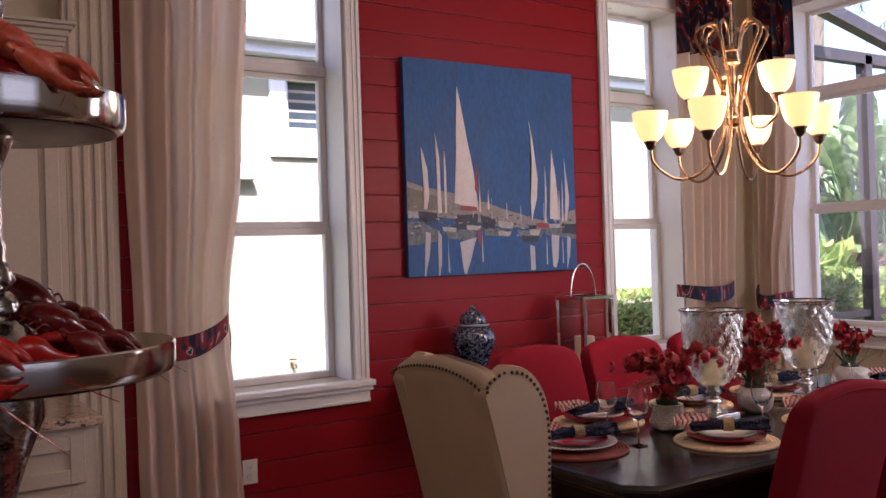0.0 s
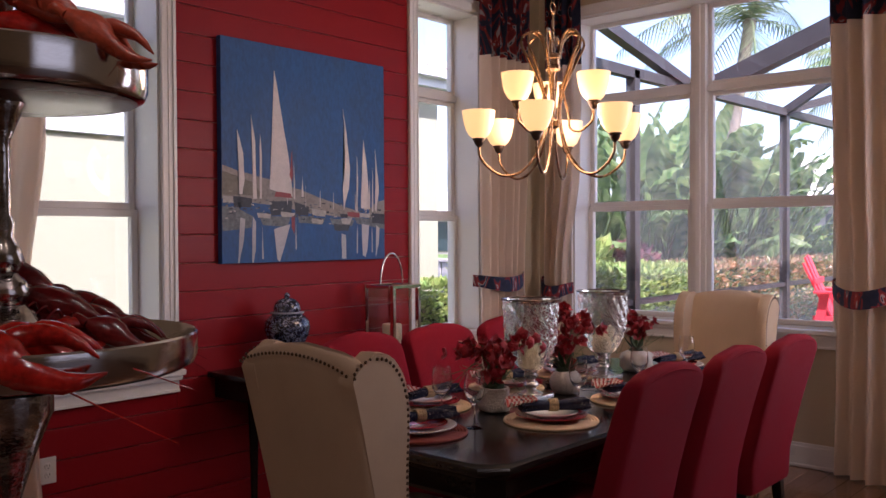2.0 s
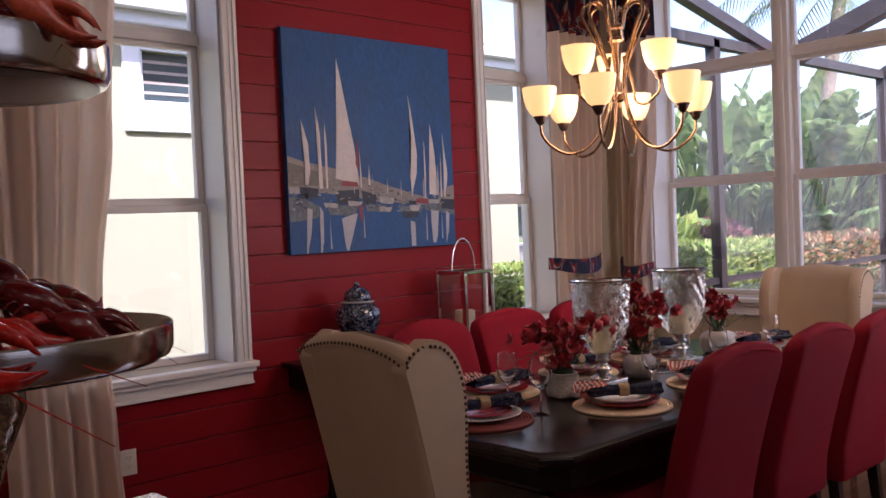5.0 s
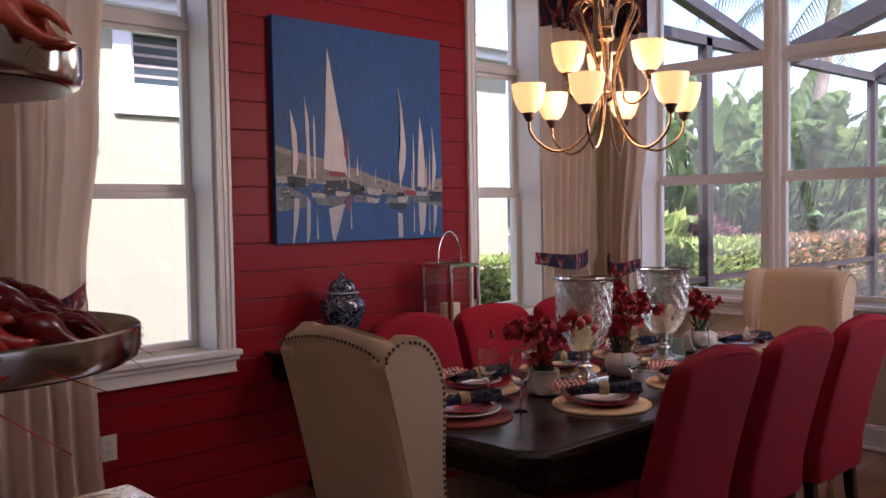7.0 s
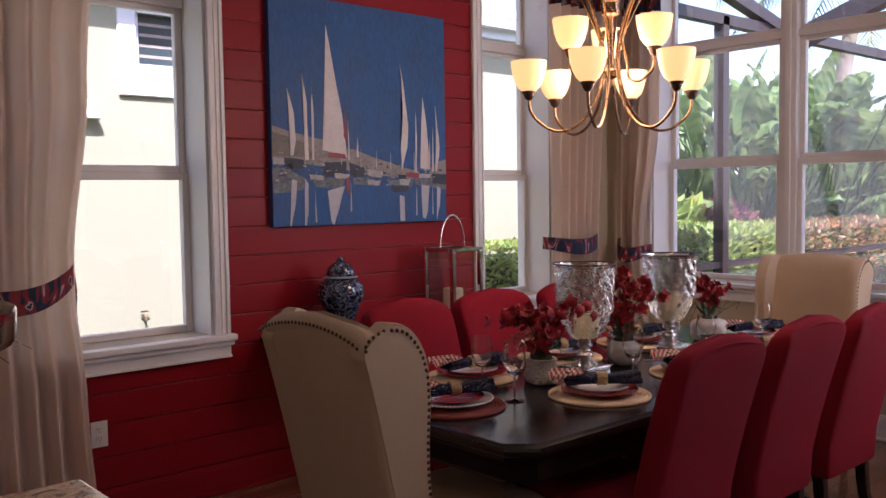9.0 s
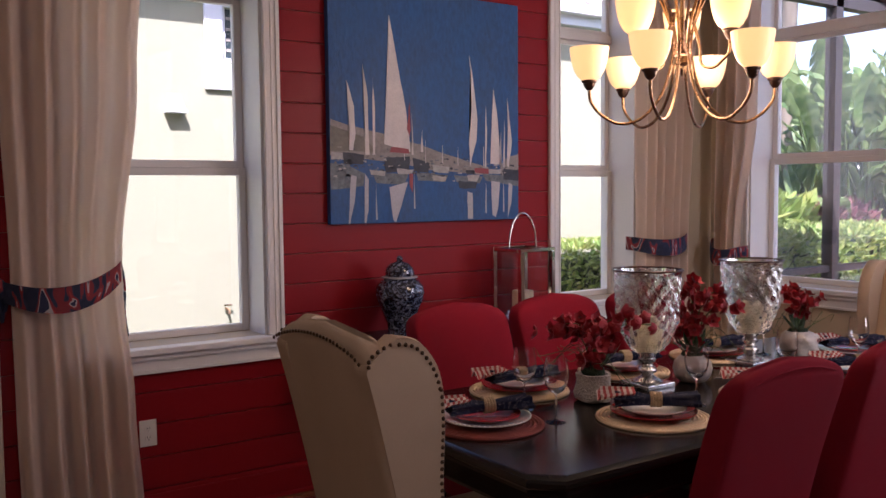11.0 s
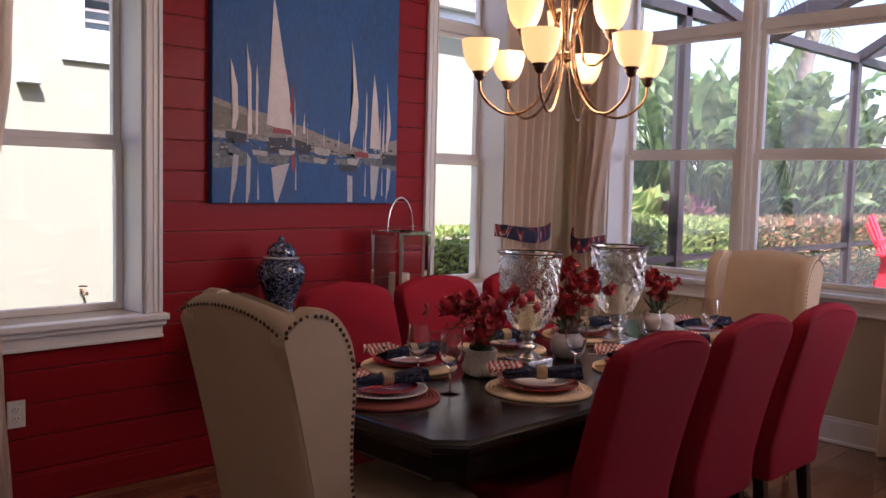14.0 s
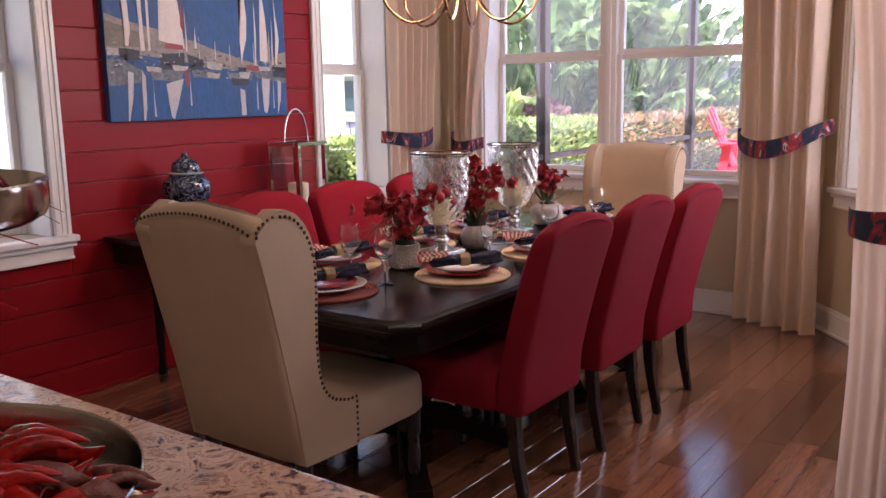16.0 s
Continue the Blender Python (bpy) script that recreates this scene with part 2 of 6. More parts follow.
W1 = (3.84, 4.722, 0.815, 3.09)
W2 = (6.625, 7.286, 0.815, 3.09)
WB = (-6.80, -4.87, 0.885, 3.14)
WS = (0.26, 1.45, 0.885, 3.14)
RED0, RED1, RED_TOP = 3.535, 7.55, 3.46

wall_north = wall("wall_north", NORTH, -1.0, BACK_X + THICK, [W1, W2], BEIGE, "beige painted wall behind red horizontal boarding", face=0.016)
wall_east = wall("wall_east", EAST, -RED_Y - 0.016, -BAY_Y, [WB], BEIGE, "beige painted wall with a large white-framed window")
wall_bay = wall("wall_bay", BAY, 0.0, 2.3, [WS], BEIGE, "slanted beige bay wall with a white-framed window")
bm = bmesh.new()
box(bm, -1.0, -2.3, 0, -0.8, RED_Y, CEIL)
solid("wall_west", bm, BEIGE, "plain beige painted wall closing the kitchen side", "wall", kind="structure")
bm = bmesh.new()
box(bm, -1.0, -2.5, 0, 6.62, -2.3, CEIL)
solid("wall_south", bm, BEIGE, "plain beige painted wall closing the kitchen side", "wall", kind="structure")
bm = bmesh.new()
box(bm, 6.434, -2.3, 0, 6.634, 2.734, CEIL)
solid("wall_side", bm, BEIGE, "plain beige painted wall closing the kitchen side", "wall", kind="structure")
bm = bmesh.new()
box(bm, -1.0, -2.5, CEIL, BACK_X + THICK, RED_Y + THICK, CEIL + 0.2)
solid("ceiling", bm, CEILING, "plain cream painted ceiling above the dining room", "ceiling", kind="structure")

# unseen slab, added only to block the sun from the bay window
bm = bmesh.new()
box(bm, 6.9, -2.5, 3.42, 11.0, 3.4, 3.6)
solid("patio_roof", bm, CEILING, "unseen slab added to keep the sun off the bay", "roof", kind="structure")

# ---- windows ----


def profile_bar(bm, a, b, w, d, axis, out):
    """A moulded trim bar from a to b in a wall's frame: a flat with a raised outer edge and a bead."""
    (u0, z0), (u1, z1) = a, b
    box(bm, u0, -d * 0.7, z0, u1, 0.0, z1, 0.003, 1)
    if axis == "v":
        e = u1 if out > 0 else u0
        box(bm, e - 0.022 * out, -d, z0, e, -d * 0.65, z1, 0.003, 1)
        i = u0 if out > 0 else u1
        box(bm, i, -d * 0.92, z0, i + 0.014 * out, -d * 0.65, z1, 0.004, 1)
        mid = (u0 + u1) / 2
        box(bm, mid - 0.006, -d * 0.85, z0, mid + 0.006, -d * 0.65, z1, 0.003, 1)
    else:
        box(bm, u0, -d, z1 - 0.022, u1, -d * 0.65, z1, 0.003, 1)
        box(bm, u0, -d * 0.92, z0, u1, -d * 0.65, z0 + 0.014, 0.004, 1)


def window(name, m, hole, cols, rails, label, cas=0.085, face=0.0, glass=0.25):
    """cols: edges of the units along the wall; rails: heights of the cross rails (centres)."""
    u0, u1, z0, z1 = hole
    w = thing(name, m, label, "window", kind="structure")
    for side, a, b in (("left", u0 - cas, u0), ("right", u1, u1 + cas)):
        bm = bmesh.new()
        profile_bar(bm, (a, z0), (b, z1 + cas), cas, 0.026, "v", -1 if side == "left" else 1)
        part("casing", bm, WHITE_TRIM, w)
    bm = bmesh.new()
    profile_bar(bm, (u0 + 0.001, z1), (u1 - 0.001, z1 + cas), cas, 0.028, "h", 1)
    part("head_casing", bm, WHITE_TRIM, w)
    bm = bmesh.new()                      # stool with horns and a rounded nose
    box(bm, u0 - cas - 0.02, -0.062, z0 - 0.032, u1 + cas + 0.02, 0.0, z0, 0.009, 3)
    box(bm, u0 + 0.012, -0.002, z0 - 0.03, u1 - 0.012, glass + 0.02, z0 - 0.0005)
    part("window_sill", bm, WHITE_TRIM, w)
    bm = bmesh.new()                      # apron in steps
    box(bm, u0 - cas, -0.024, z0 - 0.12, u1 + cas, 0.0, z0 - 0.033, 0.003, 1)
    box(bm, u0 - cas - 0.012, -0.042, z0 - 0.058, u1 + cas + 0.012, -0.02, z0 - 0.033, 0.007, 2)
    box(bm, u0 - cas - 0.002, -0.03, z0 - 0.12, u1 + cas + 0.002, -0.02, z0 - 0.105, 0.004, 2)
    part("apron", bm, WHITE_TRIM, w)
    bm = bmesh.new()                      # jamb liner
    box(bm, u0, 0.0, z0, u0 + 0.012, THICK, z1)
    box(bm, u1 - 0.012, 0.0, z0, u1, THICK, z1)
    box(bm, u0 + 0.012, 0.0, z1 - 0.012, u1 - 0.012, THICK, z1)
    part("jamb_liner", bm, WHITE_TRIM, w)
    g = glass
    edges = [u0 + 0.012] + list(cols) + [u1 - 0.012]
    lev = [z0] + list(rails) + [z1 - 0.012]
    for c in cols:
        bm = bmesh.new()
        box(bm, c - 0.055, g - 0.07, z0, c + 0.055, g + 0.04, z1 - 0.012, 0.006, 2)
        box(bm, c - 0.018, g - 0.082, z0, c + 0.018, g - 0.06, z1 - 0.012, 0.004, 2)
        part("mullion", bm, WHITE_TRIM, w)
    for k in range(len(edges) - 1):
        a = edges[k] + (0.055 if k else 0)
        b = edges[k + 1] - (0.055 if k < len(cols) else 0)
        for j in range(len(lev) - 1):
            lo = lev[j] + (0.026 if j == 2 else 0.0)
            hi = lev[j + 1] - (0.026 if j == 1 else 0.0)
            s, dy = (0.028 if j == 2 else 0.036), (-0.028 if j == 0 else 0.0)     # the lower sash stands inside the upper
            bm = bmesh.new()
            top = (0.038, 0.026, 0.028)[j]
            y0, y1 = g - 0.022 + dy, g + 0.022 + dy
            box(bm, a, y0, lo, a + s, y1, hi, 0.004, 1)
            box(bm, b - s, y0, lo, b, y1, hi, 0.004, 1)
            box(bm, a + s, y0, lo, b - s, y1, lo + s, 0.004, 1)
            box(bm, a + s, y0, hi - top, b - s, y1, hi, 0.004, 1)
            part("sash", bm, WHITE_TRIM, w)
            bm = bmesh.new()
            box(bm, a + s, g - 0.002 + dy, lo + s, b - s, g + 0.002 + dy, hi - top)
            p = part("pane", bm, PANE, w)
            p.visible_shadow = False
        bm = bmesh.new()                                   # transom bar between sash window and top light
        box(bm, a, g - 0.045, rails[1] - 0.026, b, g + 0.035, rails[1] + 0.026, 0.006, 2)
        part("transom_bar", bm, WHITE_TRIM, w)
    return w


window("window_1", NORTH, W1, [], [1.637, 2.498], "tall white double-hung window with a fixed top light")
window("window_2", NORTH, W2, [], [1.637, 2.498], "narrow white double-hung window with a fixed top light")
window("window_3", EAST, WB, [-5.865], [1.71, 2.53], "wide white window of two double-hung units with top lights")
window("window_4", BAY, WS, [], [1.71, 2.53], "white double-hung window in the slanted bay wall")

# ---- skirting boards ----


def baseboard(name, m, u0, u1, material, label):
    bm = bmesh.new()
    box(bm, u0, -0.018, 0.0, u1, 0.0, 0.135, 0.003, 1)
    box(bm, u0, -0.013, 0.13, u1, 0.0, 0.155, 0.006, 2)
    box(bm, u0, -0.032, 0.0, u1, -0.017, 0.022, 0.008, 2)
    return solid(name, bm, material, label, "baseboard", m, kind="structure")


baseboard("baseboard_north", NORTH, RED0, RED1, RED_WALL, "red painted baseboard under the red boarding")
baseboard("baseboard_east", EAST, -RED_Y + 0.02, -BAY_Y + 0.01, WHITE_TRIM, "white painted moulded baseboard on the beige wall")
baseboard("baseboard_bay", BAY, 0.01, 2.28, WHITE_TRIM, "white painted moulded baseboard on the bay wall")

# ---- dining table ----
TX0, TX1, TY0, TY1, TZ = 4.475, 6.98, 4.745, 5.795, 0.76
TCX, TCY = (TX0 + TX1) / 2, (TY0 + TY1) / 2


def clipped(x0, y0, x1, y1, c, z):
    return [Vector(p) for p in ((x0 + c, y0, z), (x1 - c, y0, z), (x1, y0 + c, z), (x1, y1 - c, z), (x1 - c, y1, z), (x0 + c, y1, z), (x0, y1 - c, z), (x0, y0 + c, z))]


def dining_table():
    t = thing("dining_table", pose(TCX, TCY, 0), "dark espresso wooden dining table with clipped corners, laid for a meal", "table")
    hx, hy = (TX1 - TX0) / 2, (TY1 - TY0) / 2
    bm = bmesh.new()
    rows = ((0.030, 0.700), (0.024, 0.712), (0.006, 0.722), (0.0, 0.730), (0.0, 0.742), (0.004, 0.750), (0.012, 0.755), (0.018, TZ))
    loft(bm, [clipped(-hx + i, -hy + i, hx - i, hy - i, 0.075, z) for i, z in rows])
    part("tabletop", bm, DARK_WOOD, t, smooth=25)
    bm = bmesh.new()
    loft(bm, [clipped(-hx + i, -hy + i, hx - i, hy - i, 0.07, z) for i, z in ((0.07, 0.615), (0.06, 0.63), (0.06, 0.70))])
    part("apron", bm, DARK_WOOD, t)
    for sx in (-0.62, 0.62):                      # two turned pedestals on feet
        bm = bmesh.new()
        lathe(bm, ((0.11, 0.12), (0.13, 0.15), (0.09, 0.19), (0.075, 0.24), (0.11, 0.32), (0.125, 0.40), (0.10, 0.47), (0.07, 0.53), (0.10, 0.57), (0.13, 0.615)), 20, (sx, 0, 0))
        part("pedestal", bm, DARK_WOOD, t, smooth=40)
        for k in range(4):
            a = math.pi / 4 + k * math.pi / 2
            c, s = math.cos(a), math.sin(a)
            bm = bmesh.new()
            secs = []
            for f, z, h, w in ((0.08, 0.16, 0.05, 0.045), (0.18, 0.15, 0.045, 0.042), (0.30, 0.085, 0.035, 0.04), (0.40, 0.035, 0.03, 0.042), (0.46, 0.026, 0.026, 0.046)):
                o, n = Vector((sx + c * f, s * f, z)), Vector((-s, c, 0)) * w
                secs.append([o + n + Vector((0, 0, h)), o - n + Vector((0, 0, h)), o - n - Vector((0, 0, min(h, z))), o + n - Vector((0, 0, min(h, z)))])
            loft(bm, secs)
            bmesh.ops.bevel(bm, geom=bm.edges[:], offset=0.006, segments=2, affect="EDGES")
            part("foot", bm, DARK_WOOD, t, smooth=40)
    return t


dining_table()


# ---- chairs ----
def superring(w, d, z, y, n=28, e=4.0, tip=None):
    """A rounded oblong ring, w wide and d deep, round (0, y, z)."""
    out = []
    for k in range(n):
        a = 2 * math.pi * k / n
        c, s = math.cos(a), math.sin(a)
        out.append(Vector((w / 2 * math.copysign(abs(c) ** (2 / e), c), y + d / 2 * math.copysign(abs(s) ** (2 / e), s), z)))
    return out


def parsons_chair():
    """Faces +y; its origin is on the floor below the middle of the seat's back edge."""
    ch = thing("dining_chair", Matrix.Identity(4), "red upholstered dining chair with a tall camel back and dark legs", "chair", "red chairs along the table")
    bm = bmesh.new()                           # back: leans and rises to a crown
    secs, top = [], 1.0
    rows = [(0.345, 0.440, 0.105), (0.358, 0.452, 0.115), (0.48, 0.462, 0.108), (0.60, 0.466, 0.106), (0.72, 0.472, 0.102), (0.84, 0.478, 0.098), (0.93, 0.482, 0.094), (0.965, 0.478, 0.090), (0.985, 0.468, 0.080), (0.998, 0.450, 0.064), (1.005, 0.42, 0.040), (1.007, 0.38, 0.016)]
    for z, w, d in rows:
        lean = -0.155 * max(0, (z - 0.42) / 0.6) ** 1.25
        ring = superring(w, d, z, 0.053 + lean, 44, 10.0)
        if z > 0.8:
            for p in ring:
                u = p.x / 0.24
                p.z += ((z - 0.8) / 0.2) * (0.050 * (1 - min(1, abs(u)) ** 2.2) - 0.012)
        secs.append(ring)
    loft(bm, secs)
    part("backrest", bm, RED_FABRIC, ch, smooth=55)
    bm = bmesh.new()
    secs = []
    for z, i in ((0.345, 0.006), (0.355, 0.0), (0.45, 0.0), (0.478, 0.008), (0.49, 0.03), (0.494, 0.08)):
        secs.append(superring(0.460 - 2 * i, 0.50 - 2 * i, z, 0.335, 36, 9.0))
    loft(bm, secs)
    part("seat", bm, RED_FABRIC, ch, smooth=55)
    bm = bmesh.new()                            # welt along the top edge of the back
    tube(bm, curve_pts([(-0.225, 0.02, 0.5), (-0.232, -0.05, 0.8), (-0.236, -0.096, 0.945), (-0.2, -0.124, 0.985), (-0.1, -0.133, 1.012), (0, -0.135, 1.020), (0.1, -0.133, 1.012), (0.2, -0.124, 0.985), (0.236, -0.096, 0.945), (0.232, -0.05, 0.8), (0.225, 0.02, 0.5)], 6), 0.0035, 6)
    part("welt", bm, RED_FABRIC, ch)
    for sx in (-1, 1):
        for y0, back in ((0.055, True), (0.545, False)):
            bm = bmesh.new()
            secs = []
            for z, w in ((0.0, 0.017), (0.2, 0.021), (0.40, 0.024)):
                oy = y0 - (0.055 * (1 - z / 0.40) ** 1.6 if back else 0.0)
                ox = sx * 0.196
                secs.append([Vector((ox - w, oy - w, z)), Vector((ox + w, oy - w, z)), Vector((ox + w, oy + w, z)), Vector((ox - w, oy + w, z))])
            loft(bm, secs)
            bmesh.ops.bevel(bm, geom=bm.edges[:], offset=0.003, segments=1, affect="EDGES")
            part("leg", bm, LEG_WOOD, ch)
    return ch


proto = parsons_chair()
spots = [(5.155, 4.612, 0), (5.765, 4.612, 1), (6.305, 4.59, 0), (5.13, 5.965, 181), (5.665, 5.965, 179), (6.25, 5.965, 180)]
proto.matrix_world = pose(spots[0][0], spots[0][1], 0, 0, 0, spots[0][2])
for x, y, rz in spots[1:]:
    copy_thing(proto, pose(x, y, 0, 0, 0, rz))


def wing_outline(n=16):
    """Front edge of a wing and arm, from the back's top forward and down to the seat: (forward, height)."""
    return curve_pts([(0.022, 1.085, 0), (0.06, 1.118, 0), (0.12, 1.137, 0), (0.185, 1.115, 0), (0.24, 1.035, 0), (0.257, 0.91, 0), (0.252, 0.74, 0), (0.264, 0.60, 0), (0.305, 0.525, 0), (0.375, 0.495, 0), (0.43, 0.49, 0)], n // 3)


def wing_chair():
    """Faces +x; its origin is on the floor below the back's top edge."""
    ch = thing("wing_chair", Matrix.Identity(4), "cream upholstered wing chair with bronze nailhead trim and dark legs", "chair", "wing chairs at the table's ends")
    bm = bmesh.new()                            # back panel, crowned in the middle
    secs = []
    for z, w, d in ((0.322, 0.515, 0.09), (0.337, 0.53, 0.11), (0.50, 0.535, 0.115), (0.65, 0.54, 0.115), (0.80, 0.545, 0.11), (0.92, 0.55, 0.105), (1.01, 0.55, 0.10), (1.04, 0.548, 0.092), (1.058, 0.54, 0.07), (1.066, 0.52, 0.03)):
        lean = 0.18 * (1 - min(1, (z - 0.322) / 0.758)) ** 0.9
        ring = []
        for p in superring(d, w, z, 0, 44, 9.0):
            q = Vector((p.x + lean + 0.05, p.y, p.z))
            if z > 0.85:
                q.z += 0.030 * (z - 0.85) / 0.215
                q.z += 0.058 * ((z - 0.85) / 0.215) * math.cos(min(1, abs(p.y) / 0.272) * math.pi / 2) ** 0.6
            ring.append(q)
        secs.append(ring)
    loft(bm, secs)
    part("backrest", bm, CREAM_FABRIC, ch, smooth=55)
    line = wing_outline()
    for s in (-1, 1):
        bm = bmesh.new()                        # wing and arm in one padded sheet
        secs = []
        crest = max(range(len(line)), key=lambda i: line[i].y)
        for p in line[crest:]:
            f, z = p.x, p.y
            lean = 0.17 * (1 - min(1, max(0, (z - 0.37) / 0.71))) ** 0.9
            rise = max(0.0, (z - 1.06) / 0.077)      # the wing's top rises away from the notch
            back = max(lean + 0.006, 0.012 + 0.095 * rise ** 1.3)
            flare = 0.243 + 0.006 * min(1, max(0, (z - 0.45) / 0.5))
            y0, y1 = s * (flare - 0.028), s * (flare + 0.028)
            fr = max(f, back + 0.028)
            mid = (back + fr) / 2
            o = 0.010 * s
            secs.append([Vector((back, y0 - o, z)), Vector((back, y1, z)), Vector((mid, y1 + o * 0.8, z)), Vector((fr - 0.012, y1 + o, z)), Vector((fr, (y0 + y1) / 2 + o, z)), Vector((fr - 0.012, y0 + o * 0.4, z)), Vector((mid, y0, z))])
        f, z = 0.43, 0.324
        secs.append([Vector((0.18, s * 0.215, z)), Vector((0.18, s * 0.271, z)), Vector((0.3, s * 0.279, z)), Vector((0.418, s * 0.281, z)), Vector((0.43, s * 0.253, z)), Vector((0.418, s * 0.219, z)), Vector((0.3, s * 0.215, z))])
        loft(bm, secs)
        part("wing", bm, CREAM_FABRIC, ch, smooth=60)
    bm = bmesh.new()
    secs = []
    for z, i in ((0.320, 0.006), (0.330, 0.0), (0.42, 0.0), (0.452, 0.008), (0.470, 0.03), (0.480, 0.09)):
        ring = superring(0.655 - 2 * i, 0.53 - 2 * i, z, 0, 40, 9.0)
        secs.append([Vector((p.x + 0.505, p.y, p.z)) for p in ring])
    loft(bm, secs)
    part("seat", bm, CREAM_FABRIC, ch, smooth=55)
    # nailheads: along each wing's edge, and along the back's top
    bm = bmesh.new()
    lathe(bm, ((0.0062, 0.0), (0.0058, 0.0022), (0.0035, 0.0042), (0.0008, 0.005)), 8)
    nail = mesh_of("nailhead", bm, NAIL, 60)
    for s in (-1, 1):
        pts, dist = [], 0.0
        path = [p.copy() for p in line] + [Vector((0.43, z, 0)) for z in (0.46, 0.43, 0.40, 0.36, 0.335)]
        prev = path[0]
        for p in path[1:]:
            seg = (p - prev).length
            while dist <= seg and seg > 1e-6:
                pts.append(prev + (p - prev) * (dist / seg))
                dist += 0.0195
            dist -= seg
            prev = p
        for p in pts:
            f, z = p.x, p.y
            lean = 0.17 * (1 - min(1, max(0, (z - 0.37) / 0.71))) ** 0.9
            fr = max(f, lean + 0.04) - 0.018
            flare = 0.243 + 0.006 * min(1, max(0, (z - 0.45) / 0.5))
            instance("nailhead", nail, ch, pose(fr, s * (flare + 0.0375 if f > 0.12 else 0.2745), z - (0.016 if z > 1.0 else 0.0), -90 * s, 0, 0))
    for k in range(28):
        y = -0.262 + 0.524 * k / 27
        z = 1.068 + 0.055 * math.cos(min(1, abs(y) / 0.272) * math.pi / 2) ** 0.6
        instance("nailhead", nail, ch, pose(0.0015, y, z, 0, -90, 0))
    for x, y in ((0.22, -0.22), (0.22, 0.22), (0.77, -0.23), (0.77, 0.23)):
        bm = bmesh.new()
        lathe(bm, ((0.016, 0.0), (0.02, 0.012), (0.016, 0.03), (0.02, 0.06), (0.026, 0.16), (0.02, 0.22), (0.028, 0.242), (0.028, 0.27), (0.03, 0.325)), 12, (x, y, 0))
        part("leg", bm, LEG_WOOD, ch, smooth=40)
    return ch


proto = wing_chair()
proto.matrix_world = pose(4.075, 5.252, 0, 0, 0, 0)
copy_thing(proto, pose(7.56, 5.30, 0, 0, 0, 180))

# ---- painting on the red wall ----
PX0, PX1, PZ0, PZ1 = 5.06, 6.28, 1.347, 2.57
ART_BLUE = mat("painted_blue_sky", (0.013, 0.072, 0.215), 0.6, vary=0.32, scale=3.5, fine=40, bump=0.25, stretch=(1.5, 1, 0.7))
ART = {
    "sail": mat("painted_sail_white", (0.62, 0.55, 0.52), 0.6, vary=0.12, scale=14, fine=90, bump=0.3),
    "refl": mat("painted_reflection_white", (0.44, 0.42, 0.45), 0.6, vary=0.15, scale=16, fine=90, bump=0.3),
    "red": mat("painted_red", (0.26, 0.045, 0.05), 0.6, vary=0.2, scale=20, fine=90),
    "hill": mat("painted_hill_grey", (0.25, 0.22, 0.20), 0.6, vary=0.3, scale=12, fine=60, bump=0.3),
    "dune": mat("painted_dune_brown", (0.16, 0.14, 0.11), 0.6, vary=0.3, scale=14, fine=60, bump=0.3),
    "grey": mat("painted_water_grey", (0.13, 0.145, 0.16), 0.6, vary=0.6, scale=18, fine=60, bump=0.3),
    "dark": mat("painted_dark_hull", (0.03, 0.035, 0.05), 0.6, vary=0.5, scale=24, fine=60, bump=0.3),
    "white": mat("painted_hull_white", (0.38, 0.35, 0.33), 0.6, vary=0.3, scale=24, fine=60, bump=0.3),
}


